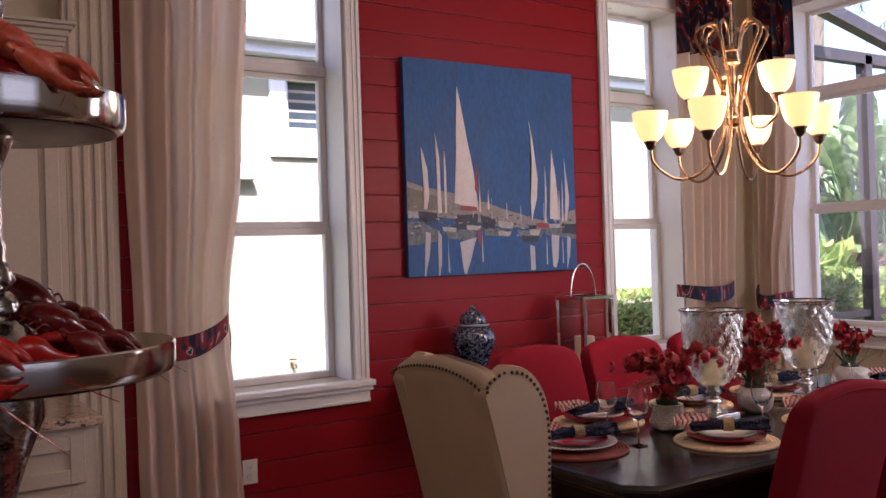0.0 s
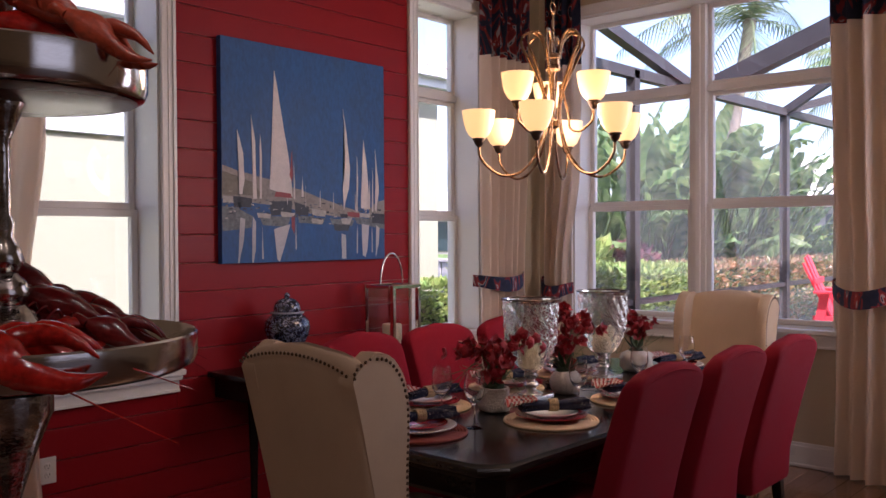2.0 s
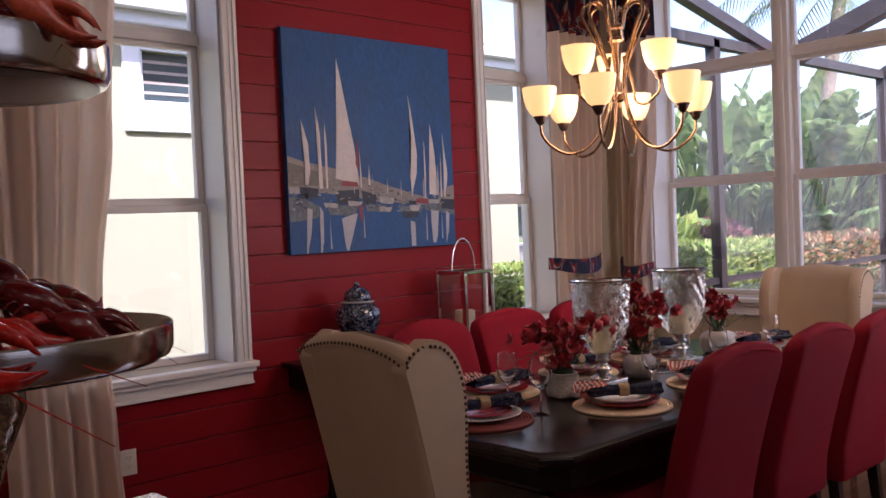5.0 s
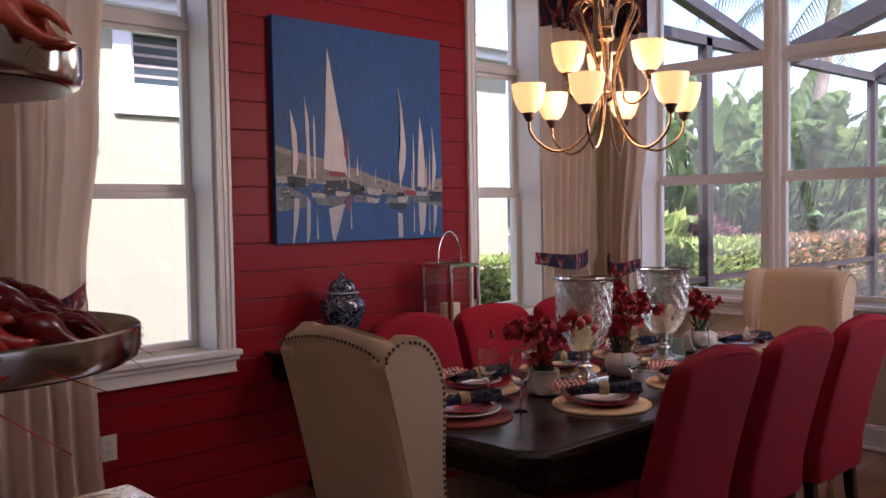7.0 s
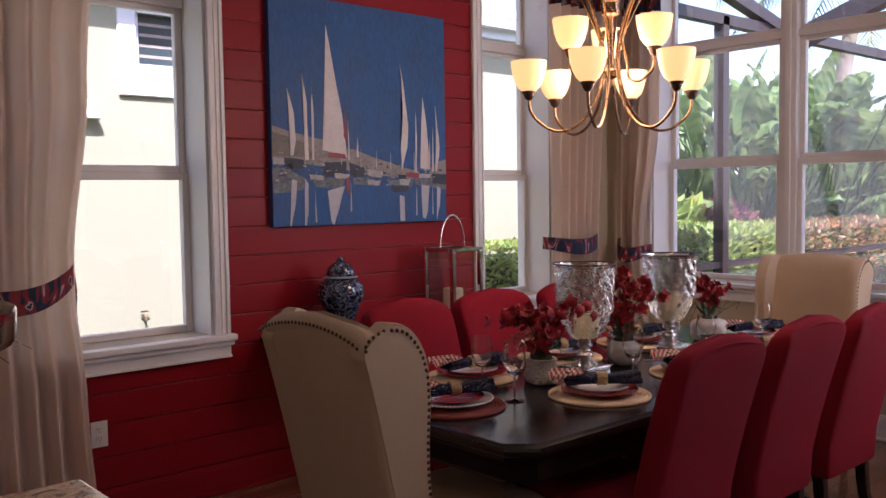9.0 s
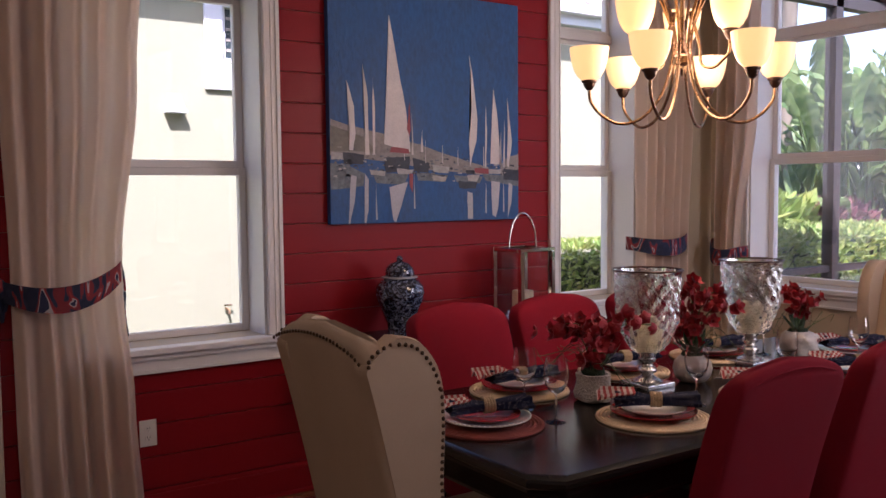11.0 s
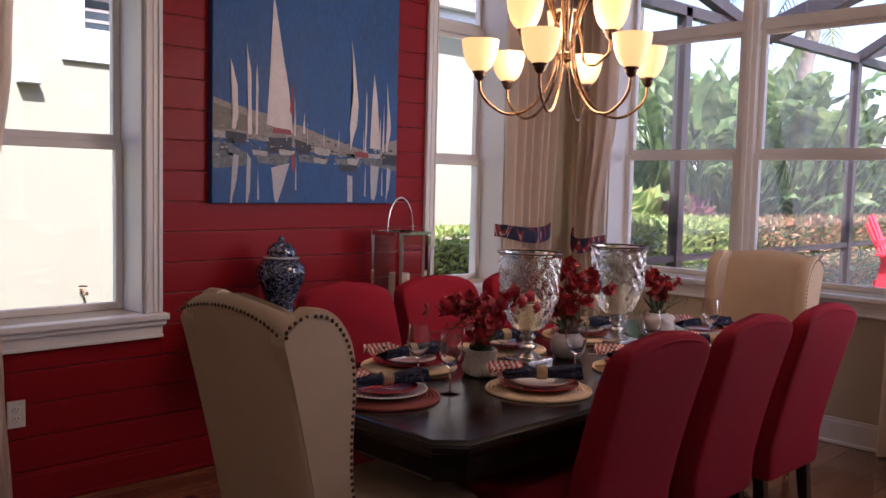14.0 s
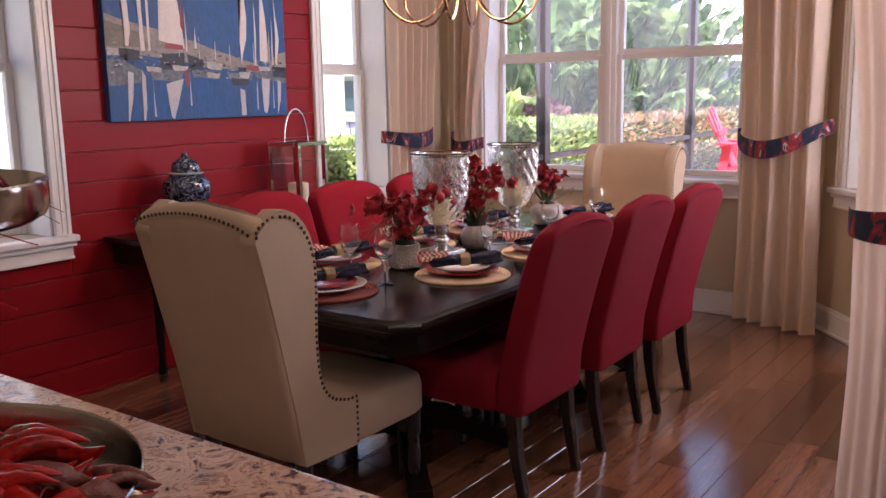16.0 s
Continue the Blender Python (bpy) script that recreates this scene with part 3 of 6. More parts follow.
def painting():
    p = thing("painting", pose(PX0, RED_Y, PZ0), "square canvas painting of white sailboats on deep blue", "painting")
    w, h = PX1 - PX0, PZ1 - PZ0
    bm = bmesh.new()
    box(bm, 0, -0.040, 0, w, -0.001, h, 0.004, 2)
    part("canvas", bm, ART_BLUE, p)
    lift = {"hill": 0.4, "dune": 0.6, "grey": 0.7, "dark": 1.0, "white": 1.2, "refl": 1.3, "sail": 1.5, "red": 1.7}

    def dab(kind, pts):
        bm = bmesh.new()
        y = -0.040 - 0.001 * lift[kind]
        r = random.Random(len(pts) + int(pts[0][0] * 1000))
        ring = []
        for (u0, v0), (u1, v1) in zip(pts, pts[1:] + pts[:1]):
            for k in range(3):
                t = k / 3
                j = 0.0 if k == 0 else 0.0022
                ring.append(((u0 + (u1 - u0) * t + r.uniform(-j, j)), (v0 + (v1 - v0) * t + r.uniform(-j, j))))
        vs = [bm.verts.new((min(max(u, 0.001), 0.999) * w, y, min(max(v, 0.001), 0.999) * h)) for u, v in ring]
        f = bm.faces.new(vs)
        bmesh.ops.triangulate(bm, faces=[f])
        part("sail" if kind == "sail" else "brushwork", bm, ART[kind], p)

    dab("sail", [(0.082, 0.598), (0.116, 0.49), (0.122, 0.379), (0.109, 0.309), (0.091, 0.309), (0.091, 0.455)])
    dab("sail", [(0.158, 0.67), (0.182, 0.538), (0.188, 0.29), (0.167, 0.29), (0.166, 0.458)])
    dab("sail", [(0.208, 0.638), (0.217, 0.483), (0.215, 0.291), (0.205, 0.291), (0.206, 0.483)])
    dab("sail", [(0.29, 0.888), (0.333, 0.671), (0.371, 0.49), (0.392, 0.305), (0.259, 0.337), (0.272, 0.531), (0.282, 0.735)])
    dab("sail", [(0.4, 0.48), (0.408, 0.294), (0.399, 0.293)])
    dab("sail", [(0.455, 0.406), (0.459, 0.306), (0.447, 0.308)])
    dab("sail", [(0.711, 0.754), (0.736, 0.629), (0.758, 0.459), (0.751, 0.36), (0.725, 0.286), (0.714, 0.243), (0.708, 0.347), (0.726, 0.531)])
    dab("sail", [(0.805, 0.529), (0.812, 0.411), (0.807, 0.244), (0.797, 0.243)])
    dab("sail", [(0.85, 0.608), (0.875, 0.463), (0.882, 0.364), (0.894, 0.257), (0.831, 0.26), (0.839, 0.437)])
    dab("sail", [(0.894, 0.414), (0.895, 0.257), (0.885, 0.257)])
    dab("sail", [(0.914, 0.471), (0.918, 0.244), (0.906, 0.244)])
    dab("sail", [(0.931, 0.572), (0.947, 0.454), (0.959, 0.365), (0.94, 0.241), (0.928, 0.251), (0.936, 0.415)])
    dab("red", [(0.39, 0.526), (0.395, 0.398), (0.389, 0.369), (0.375, 0.409)])
    dab("red", [(0.386, 0.211), (0.406, 0.211), (0.401, 0.129), (0.385, 0.164)])
    dab("red", [(0.737, 0.239), (0.82, 0.235), (0.82, 0.212), (0.745, 0.218)])
    dab("red", [(0.295, 0.326), (0.382, 0.319), (0.388, 0.299), (0.287, 0.303)])
    dab("hill", [(0.005, 0.435), (0.09, 0.411), (0.254, 0.383), (0.324, 0.35), (0.322, 0.258), (0.0, 0.287)])
    dab("hill", [(0.324, 0.362), (0.442, 0.341), (0.547, 0.308), (0.705, 0.267), (0.82, 0.244), (0.82, 0.206), (0.469, 0.229), (0.322, 0.263)])
    dab("hill", [(0.889, 0.257), (0.941, 0.295), (1.006, 0.309), (1.004, 0.174), (0.888, 0.206)])
    dab("dune", [(0.004, 0.408), (0.082, 0.389), (0.17, 0.363), (0.223, 0.302), (0.002, 0.304)])
    dab("grey", [(0.0, 0.254), (0.085, 0.244), (0.165, 0.211), (0.157, 0.16), (0.005, 0.144)])
    dab("grey", [(0.2, 0.217), (0.379, 0.211), (0.363, 0.165), (0.22, 0.171)])
    dab("grey", [(0.424, 0.217), (0.592, 0.206), (0.576, 0.176), (0.43, 0.182)])
    dab("grey", [(0.624, 0.206), (0.786, 0.2), (0.769, 0.169), (0.639, 0.175)])
    dab("grey", [(0.786, 0.212), (1.005, 0.2), (1.004, 0.155), (0.803, 0.181)])
    dab("dark", [(0.06, 0.299), (0.161, 0.29), (0.157, 0.25), (0.065, 0.25)])
    dab("dark", [(0.258, 0.28), (0.388, 0.287), (0.387, 0.223), (0.266, 0.214)])
    dab("dark", [(0.403, 0.282), (0.492, 0.259), (0.484, 0.218), (0.409, 0.223)])
    dab("dark", [(0.905, 0.238), (1.001, 0.232), (1.001, 0.181), (0.908, 0.187)])
    dab("dark", [(0.647, 0.181), (0.753, 0.175), (0.744, 0.144), (0.654, 0.148)])
    dab("dark", [(0.688, 0.23), (0.745, 0.227), (0.737, 0.21), (0.696, 0.21)])
    dab("white", [(0.007, 0.299), (0.06, 0.297), (0.059, 0.272), (0.006, 0.268)])
    dab("white", [(0.508, 0.253), (0.601, 0.242), (0.592, 0.214), (0.515, 0.221)])
    dab("white", [(0.507, 0.206), (0.584, 0.197), (0.576, 0.178), (0.511, 0.182)])
    dab("white", [(0.696, 0.206), (0.77, 0.21), (0.753, 0.177), (0.703, 0.181)])
    dab("white", [(0.82, 0.235), (0.897, 0.235), (0.888, 0.213), (0.823, 0.212)])
    dab("white", [(0.186, 0.228), (0.266, 0.22), (0.263, 0.202), (0.193, 0.205)])
    dab("white", [(0.321, 0.234), (0.409, 0.229), (0.394, 0.209), (0.328, 0.211)])
    dab("refl", [(0.097, 0.205), (0.124, 0.199), (0.114, 0.098), (0.091, -0.001), (0.083, -0.0)])
    dab("refl", [(0.165, 0.211), (0.182, 0.188), (0.179, 0.051), (0.167, 0.0), (0.159, 0.006)])
    dab("refl", [(0.217, 0.177), (0.224, 0.016), (0.215, 0.016)])
    dab("refl", [(0.283, 0.153), (0.378, 0.176), (0.354, 0.106), (0.315, -0.001), (0.301, 0.014)])
    dab("refl", [(0.412, 0.223), (0.415, 0.058), (0.408, 0.058)])
    dab("refl", [(0.699, 0.132), (0.727, 0.126), (0.73, 0.008), (0.7, 0.008)])
    dab("refl", [(0.806, 0.175), (0.808, 0.031), (0.8, 0.037)])
    dab("refl", [(0.836, 0.181), (0.887, 0.175), (0.877, 0.061), (0.859, 0.01), (0.842, 0.023)])
    dab("refl", [(0.908, 0.175), (0.913, 0.034), (0.904, 0.035)])
    dab("refl", [(0.939, 0.174), (0.962, 0.162), (0.955, 0.072), (0.933, 0.008)])
    r = random.Random(9)                      # small strokes of boats and quays along the waterline
    for k in range(230):
        u = r.uniform(0.01, 0.97)
        v = 0.255 - 0.04 * u + r.gauss(0, 0.030)
        a, b = r.uniform(0.005, 0.026), r.uniform(0.002, 0.009)
        dab(r.choice(("dark", "white", "grey", "dark", "hill", "grey", "dune", "dark")), [(u, v), (u + a, v + r.uniform(-0.004, 0.004)), (u + a * 0.9, v + b), (u + a * 0.1, v + b)])
    for u, v0, v1 in ((0.36, 0.27, 0.40), (0.47, 0.26, 0.36), (0.56, 0.26, 0.34), (0.645, 0.25, 0.33), (0.79, 0.25, 0.34), (0.88, 0.25, 0.40)):
        dab("sail", [(u, v0), (u + 0.003, v0), (u + 0.002, v1), (u + 0.001, v1)])
    return p


painting()

# ---- chandelier ----
GLOBE = bpy.data.materials.new("frosted_amber_glass")
GLOBE.use_nodes = True
_b = GLOBE.node_tree.nodes["Principled BSDF"]
_b.inputs["Base Color"].default_value = (0.85, 0.70, 0.42, 1)
_b.inputs["Roughness"].default_value = 0.4
_b.inputs["Emission Color"].default_value = (1.0, 0.60, 0.20, 1)
_b.inputs["Emission Strength"].default_value = 0.36
BULB = bpy.data.materials.new("lit_bulb")
BULB.use_nodes = True
_b = BULB.node_tree.nodes["Principled BSDF"]
_b.inputs["Emission Color"].default_value = (1.0, 0.74, 0.42, 1)
_b.inputs["Emission Strength"].default_value = 4.0
CHX, CHY = 5.724, 5.382


def chandelier():
    c = thing("chandelier", pose(CHX, CHY, 0), "nine-light antique brass chandelier with lit amber glass bowls", "chandelier")
    bm = bmesh.new()
    lathe(bm, ((0.016, 1.985), (0.03, 1.995), (0.03, 2.02), (0.016, 2.03), (0.010, 2.05), (0.010, 2.235), (0.018, 2.250), (0.038, 2.257), (0.038, 2.273), (0.034, 2.277), (0.034, 2.305), (0.040, 2.309), (0.040, 2.323), (0.02, 2.335), (0.007, 2.345), (0.007, 2.51), (0.012, 2.515), (0.004, 2.525)), 16)
    part("stem", bm, BRONZE, c, smooth=40)
    bm = bmesh.new()
    lathe(bm, ((0.06, CEIL), (0.062, CEIL - 0.012), (0.045, CEIL - 0.03), (0.012, CEIL - 0.038)), 20)
    part("canopy", bm, BRONZE, c, smooth=40)
    k = 0
    bm = bmesh.new()
    ring = [(math.cos(a) * 0.022, 0, 2.545 + math.sin(a) * 0.022) for a in [2 * math.pi * i / 16 for i in range(17)]]
    tube(bm, ring, 0.003, 6)
    z = 2.565
    while z < CEIL - 0.05:
        s = (0.008, 0) if k % 2 else (0, 0.008)
        tube(bm, [(s[0], s[1], z), (s[0], s[1], z + 0.026), (-s[0], -s[1], z + 0.034), (-s[0], -s[1], z + 0.006), (s[0], s[1], z)], 0.0022, 5)
        z += 0.027
        k += 1
    part("chain", bm, BRONZE, c)

    def lamp(ang, r, zc, low, loop_r):
        ca, sa = math.cos(radians(ang)), math.sin(radians(ang))

        def at(rr, zz):
            return (ca * rr, sa * rr, zz)
        bm = bmesh.new()                   # arm: from the cup down, under, up beside the stem, and over in a loop at the top
        tube(bm, curve_pts([at(r, zc), at(r * 0.98, zc - 0.05), at(r * 0.86, zc - low * 0.75), at(r * 0.66, zc - low), at(r * 0.42, zc - low * 0.82), at(0.075, zc - low * 0.15), at(0.036, zc + 0.12), at(0.045, 2.14), at(loop_r * 0.7, 2.28), at(loop_r, 2.365), at(loop_r * 0.93, 2.410), at(loop_r * 0.6, 2.425), at(0.05, 2.385), at(0.034, 2.315)], 6), 0.0062, 8)
        part("arm", bm, BRONZE, c, smooth=60)
        bm = bmesh.new()
        lathe(bm, ((0.007, zc - 0.004), (0.013, zc + 0.0), (0.021, zc + 0.012), (0.024, zc + 0.024), (0.029, zc + 0.027), (0.030, zc + 0.034), (0.018, zc + 0.037)), 16, at(r, 0))
        part("cup", bm, DARK_BRONZE, c, smooth=40)
        g = part("bowl", (lambda b: (lathe(b, ((0.0296, zc + 0.036), (0.0456, zc + 0.050), (0.0593, zc + 0.075), (0.0684, zc + 0.105), (0.0741, zc + 0.140), (0.0764, zc + 0.160), (0.0730, zc + 0.160), (0.0707, zc + 0.140), (0.0650, zc + 0.105), (0.0547, zc + 0.076), (0.0410, zc + 0.053)), 24, at(r, 0)), b)[1])(bmesh.new()), GLOBE, c, "lit frosted amber glass bowl", smooth=50)
        part("bulb", (lambda b: (lathe(b, ((0.010, zc + 0.045), (0.012, zc + 0.06), (0.020, zc + 0.085), (0.018, zc + 0.105), (0.006, zc + 0.118)), 12, at(r, 0)), b)[1])(bmesh.new()), BULB, g)

    for k in range(6):
        lamp(143 + 60 * k, 0.355, 1.900, 0.135, 0.150)
    for k in range(3):
        lamp(41 + 120 * k, 0.198, 2.066, 0.10, 0.135)
    return c


chandelier()
for k, (dx, dy, dz) in enumerate(((0, 0, 2.0),)):
    lamp_light = new("chandelier_light", bpy.data.lights.new("chandelier_light", "POINT"))
    lamp_light.data.energy, lamp_light.data.color, lamp_light.data.shadow_soft_size = 10.0, (1.0, 0.72, 0.42), 0.25
    lamp_light.location = (CHX + dx, CHY + dy, dz + 0.03)

# ---- curtains ----
PRINT = mat("ikat_print_cloth", (0.03, 0.03, 0.05), 0.85, vary=0.2, scale=20, fine=380, bump=0.3)
_nt = PRINT.node_tree
_tc = _nt.nodes.new("ShaderNodeTexCoord")
_mp = _nt.nodes.new("ShaderNodeMapping")
_mp.inputs["Scale"].default_value = (1, 1, 0.5)
_nt.links.new(_tc.outputs["Object"], _mp.inputs[0])
_wv = node(_nt, "ShaderNodeTexNoise", Scale=8.5, Detail=1.5, Distortion=2.2)
_nt.links.new(_mp.outputs[0], _wv.inputs["Vector"])
_r = ramp_into(PRINT, _wv.outputs[0], [(0.0, (0.012, 0.016, 0.04)), (0.46, (0.02, 0.025, 0.055)), (0.50, (0.20, 0.02, 0.025)), (0.58, (0.33, 0.035, 0.03)), (0.62, (0.42, 0.38, 0.36)), (0.66, (0.02, 0.025, 0.06))], constant=True)


def pleat_sheet(bm, m, rows, nf, depth, phase=0.0, n=120, seed=1):
    """A pleated cloth. rows: (height, u start, u end, fold depth factor, bulge out)."""
    rr = random.Random(seed)
    amp = [rr.uniform(0.7, 1.3) for _ in range(nf + 2)]
    wob = [rr.uniform(-0.25, 0.25) for _ in range(nf + 2)]
    grid = []
    for z, a, b, f, o in rows:
        line = []
        for k in range(n + 1):
            t = k / n
            s = t * nf + phase
            i = int(s)
            y = depth * f * amp[i % (nf + 2)] * (0.5 - 0.5 * math.cos(2 * math.pi * (s + wob[i % (nf + 2)] * math.sin(math.pi * (s - i)) * 0.4))) ** 1.5
            line.append(bm.verts.new(m @ Vector((a + (b - a) * t, -0.078 - o - y, z))))
        grid.append(line)
    for r0, r1 in zip(grid, grid[1:]):
        for k in range(n):
            bm.faces.new((r0[k], r0[k + 1], r1[k + 1], r1[k]))
    bmesh.ops.solidify(bm, geom=bm.faces[:], thickness=0.004)


def smooth_rows(keys, n=40):
    """Fill curtain rows between keys with eased steps."""
    out = []
    z0, z1 = keys[0][0], keys[-1][0]
    for k in range(n + 1):
        z = z0 + (z1 - z0) * k / n
        for p, q in zip(keys, keys[1:]):
            if min(p[0], q[0]) - 1e-9 <= z <= max(p[0], q[0]) + 1e-9:
                t = (z - p[0]) / (q[0] - p[0])
                t = t * t * (3 - 2 * t)
                out.append((z, *(p[i] + (q[i] - p[i]) * t for i in range(1, 5))))
                break
    return out


def curtain(m, keys, nf, tie, label, group, seed, depth=0.078, rod=None, tail=True, knot=False):
    """keys: rows from top to floor. tie: (u0, z0, u1, z1, sag) of the tieback's ends."""
    c = thing("curtain", m, label, "curtain", group)
    rows = smooth_rows(keys, 48)
    split = 2.76
    bm = bmesh.new()
    pleat_sheet(bm, Matrix.Identity(4), [r for r in rows if r[0] <= split + 0.03], nf, depth, 0.0, 22 * nf, seed)
    part("panel", bm, CURTAIN, c, smooth=60)
    bm = bmesh.new()
    pleat_sheet(bm, Matrix.Translation((0, -0.006, 0)), [r for r in rows if r[0] >= split - 0.03], nf, depth, 0.0, 22 * nf, seed)
    part("header_band", bm, PRINT, c, "navy and red printed cloth band", smooth=60)
    u0, za, u1, zb, sag, out = tie
    bm = bmesh.new()                          # tieback: a band slung round the cloth
    secs = []
    for k in range(25):
        t = k / 24
        u = u0 + (u1 - u0) * t
        z = za + (zb - za) * t - sag * 4 * t * (1 - t)
        y = -0.03 - (out + 0.092) * (math.sin(math.pi * min(max(t, 0.0), 1)) ** 0.45)
        hh = 0.042 + 0.012 * math.sin(math.pi * t)
        secs.append([Vector((u, y, z + hh)), Vector((u, y - 0.005, z + hh)), Vector((u, y - 0.007, z)), Vector((u, y - 0.005, z - hh)), Vector((u, y, z - hh))])
    loft(bm, secs)
    part("tieback", bm, PRINT, c, "navy and red printed tieback", smooth=60)
    if knot:                                  # gathered end of the band with its loose tail
        bm = bmesh.new()
        blob(bm, pose(u0 + 0.01, -0.075, za + 0.005, 10, 60, 15), (0.055, 0.038, 0.030), 14, 10)
        for dx, dz, a in ((0.0, -0.075, 82), (0.022, -0.055, 100)):
            blob(bm, pose(u0 + 0.005 + dx, -0.07, za + dz, 0, a, 0), (0.065, 0.028, 0.012), 10, 8, 0.6)
        for q in bm.verts:
            q.co += Vector((0, 1, 0.4)) * 0.010 * noise.noise(q.co * 45)
        part("knot", bm, PRINT, c, smooth=60)
    if tail:
        bm = bmesh.new()
        tube(bm, curve_pts([(u1, -0.02, zb + 0.02), (u1 + 0.012, -0.03, zb - 0.08), (u1 + 0.008, -0.03, zb - 0.2), (u1 + 0.02, -0.028, zb - 0.31)], 5), 0.006, 6)
        part("cord", bm, PRINT, c)
    if rod:
        r0, r1, zr = rod
        bm = bmesh.new()
        tube(bm, [(r0, -0.10, zr), (r1, -0.10, zr)], 0.022, 14)
        part("rod", bm, WHITE_TRIM, c, "white painted curtain rod", smooth=40)
        for e, s in ((r0, -1), (r1, 1)):
            if s not in rod_ends(rod):
                continue
            bm = bmesh.new()
            lathe(bm, ((0.022, 0.0), (0.034, 0.008), (0.034, 0.018), (0.022, 0.026), (0.036, 0.045), (0.046, 0.07), (0.045, 0.09), (0.032, 0.112), (0.008, 0.122)), 18, m=Matrix.Translation((e, -0.10, zr)) @ pose(0, 0, 0, 0, 90 * s, 0))
            part("finial", bm, WHITE_TRIM, c, smooth=50)
            bm = bmesh.new()
            box(bm, e - 0.012 - 0.05 * s, -0.12, zr - 0.03, e + 0.012 - 0.05 * s, 0.0, zr - 0.012, 0.003, 1)
            box(bm, e - 0.012 - 0.05 * s, -0.015, zr - 0.14, e + 0.012 - 0.05 * s, 0.0, zr, 0.003, 1)
            part("bracket", bm, WHITE_TRIM, c)
    return c


def rod_ends(rod):
    return (-1, 1) if rod[1] - rod[0] > 1.0 else ((-1,) if rod[0] > 6 else (1,))


LBL = "floor-length cream curtain tied back, with a printed band on top"
GRP = "tied-back cream curtains"
# beside the first window
curtain(NORTH, [(3.41, 3.56, 4.24, 1, 0), (2.75, 3.555, 4.16, 1, 0), (2.0, 3.555, 4.11, 0.95, 0), (1.20, 3.575, 4.02, 0.62, 0.01), (1.10, 3.575, 4.02, 0.62, 0.01), (0.6, 3.58, 4.06, 0.8, 0), (0.012, 3.59, 4.09, 0.9, 0)], 5, (3.53, 1.125, 4.03, 1.19, 0.075, 0.085), LBL, GRP, 3, knot=True, rod=(3.57, 4.86, 3.43))
# corner, on the red wall's side
curtain(NORTH, [(3.41, 7.19, 7.70, 1, 0), (2.75, 7.19, 7.70, 1, 0), (2.0, 7.195, 7.68, 0.95, 0), (1.20, 7.20, 7.655, 0.7, 0.01), (1.08, 7.20, 7.655, 0.7, 0.01), (0.6, 7.20, 7.66, 0.8, 0), (0.012, 7.20, 7.66, 0.9, 0)], 6, (7.17, 1.17, 7.68, 1.20, 0.045, 0.085), LBL, GRP, 5, rod=(7.08, 7.97, 3.43))
# corner, on the big window's side
curtain(EAST, [(3.41, -7.00, -6.68, 1, 0), (2.75, -7.00, -6.67, 1, 0), (2.0, -7.01, -6.69, 0.95, 0), (1.20, -7.01, -6.80, 0.7, 0.01), (1.08, -7.01, -6.80, 0.7, 0.01), (0.6, -7.01, -6.77, 0.8, 0), (0.012, -7.01, -6.75, 0.9, 0)], 4, (-7.03, 1.14, -6.78, 1.09, 0.06, 0.085), LBL, GRP, 7, rod=(-7.04, -6.66, 3.43), tail=False)
# across the bay's corner
BAYC = pose(8.00, 4.60, 0, 0, 0, -112)
curtain(BAYC, [(3.41, -0.28, 0.35, 1, 0), (2.75, -0.28, 0.35, 1, 0), (2.0, -0.26, 0.345, 0.95, 0), (1.22, -0.23, 0.335, 0.7, 0.01), (1.08, -0.23, 0.335, 0.7, 0.01), (0.6, -0.24, 0.345, 0.85, 0), (0.012, -0.25, 0.355, 0.95, 0)], 5, (-0.265, 1.18, 0.37, 1.24, 0.11, 0.10), LBL, GRP, 11, tail=False)
# on the end of the return wall, where the dining bay meets the kitchen
RETURN = pose(5.57, 0, 0, 0, 0, -90)
bm = bmesh.new()
box(bm, 5.57, 2.74, 0, 6.43, 3.52, CEIL)
solid("wall_return", bm, BEIGE, "beige painted return wall between the bay and the kitchen", "wall", kind="structure")
curtain(RETURN, [(3.41, -3.77, -3.20, 1, 0), (2.75, -3.77, -3.20, 1, 0), (2.0, -3.75, -3.20, 0.95, 0), (1.15, -3.69, -3.24, 0.7, 0.01), (1.00, -3.69, -3.24, 0.7, 0.01), (0.6, -3.685, -3.22, 0.85, 0), (0.012, -3.70, -3.20, 0.95, 0)], 5, (-3.72, 1.03, -3.22, 1.12, 0.03, 0.10), LBL, GRP, 13, tail=False)

# ---- outlet ----
OUTLET_W = mat("white_plastic", (0.72, 0.68, 0.63), 0.35, vary=0.02, bump=0.0)
OUTLET_D = mat("dark_slot", (0.03, 0.03, 0.03), 0.6, bump=0.0)


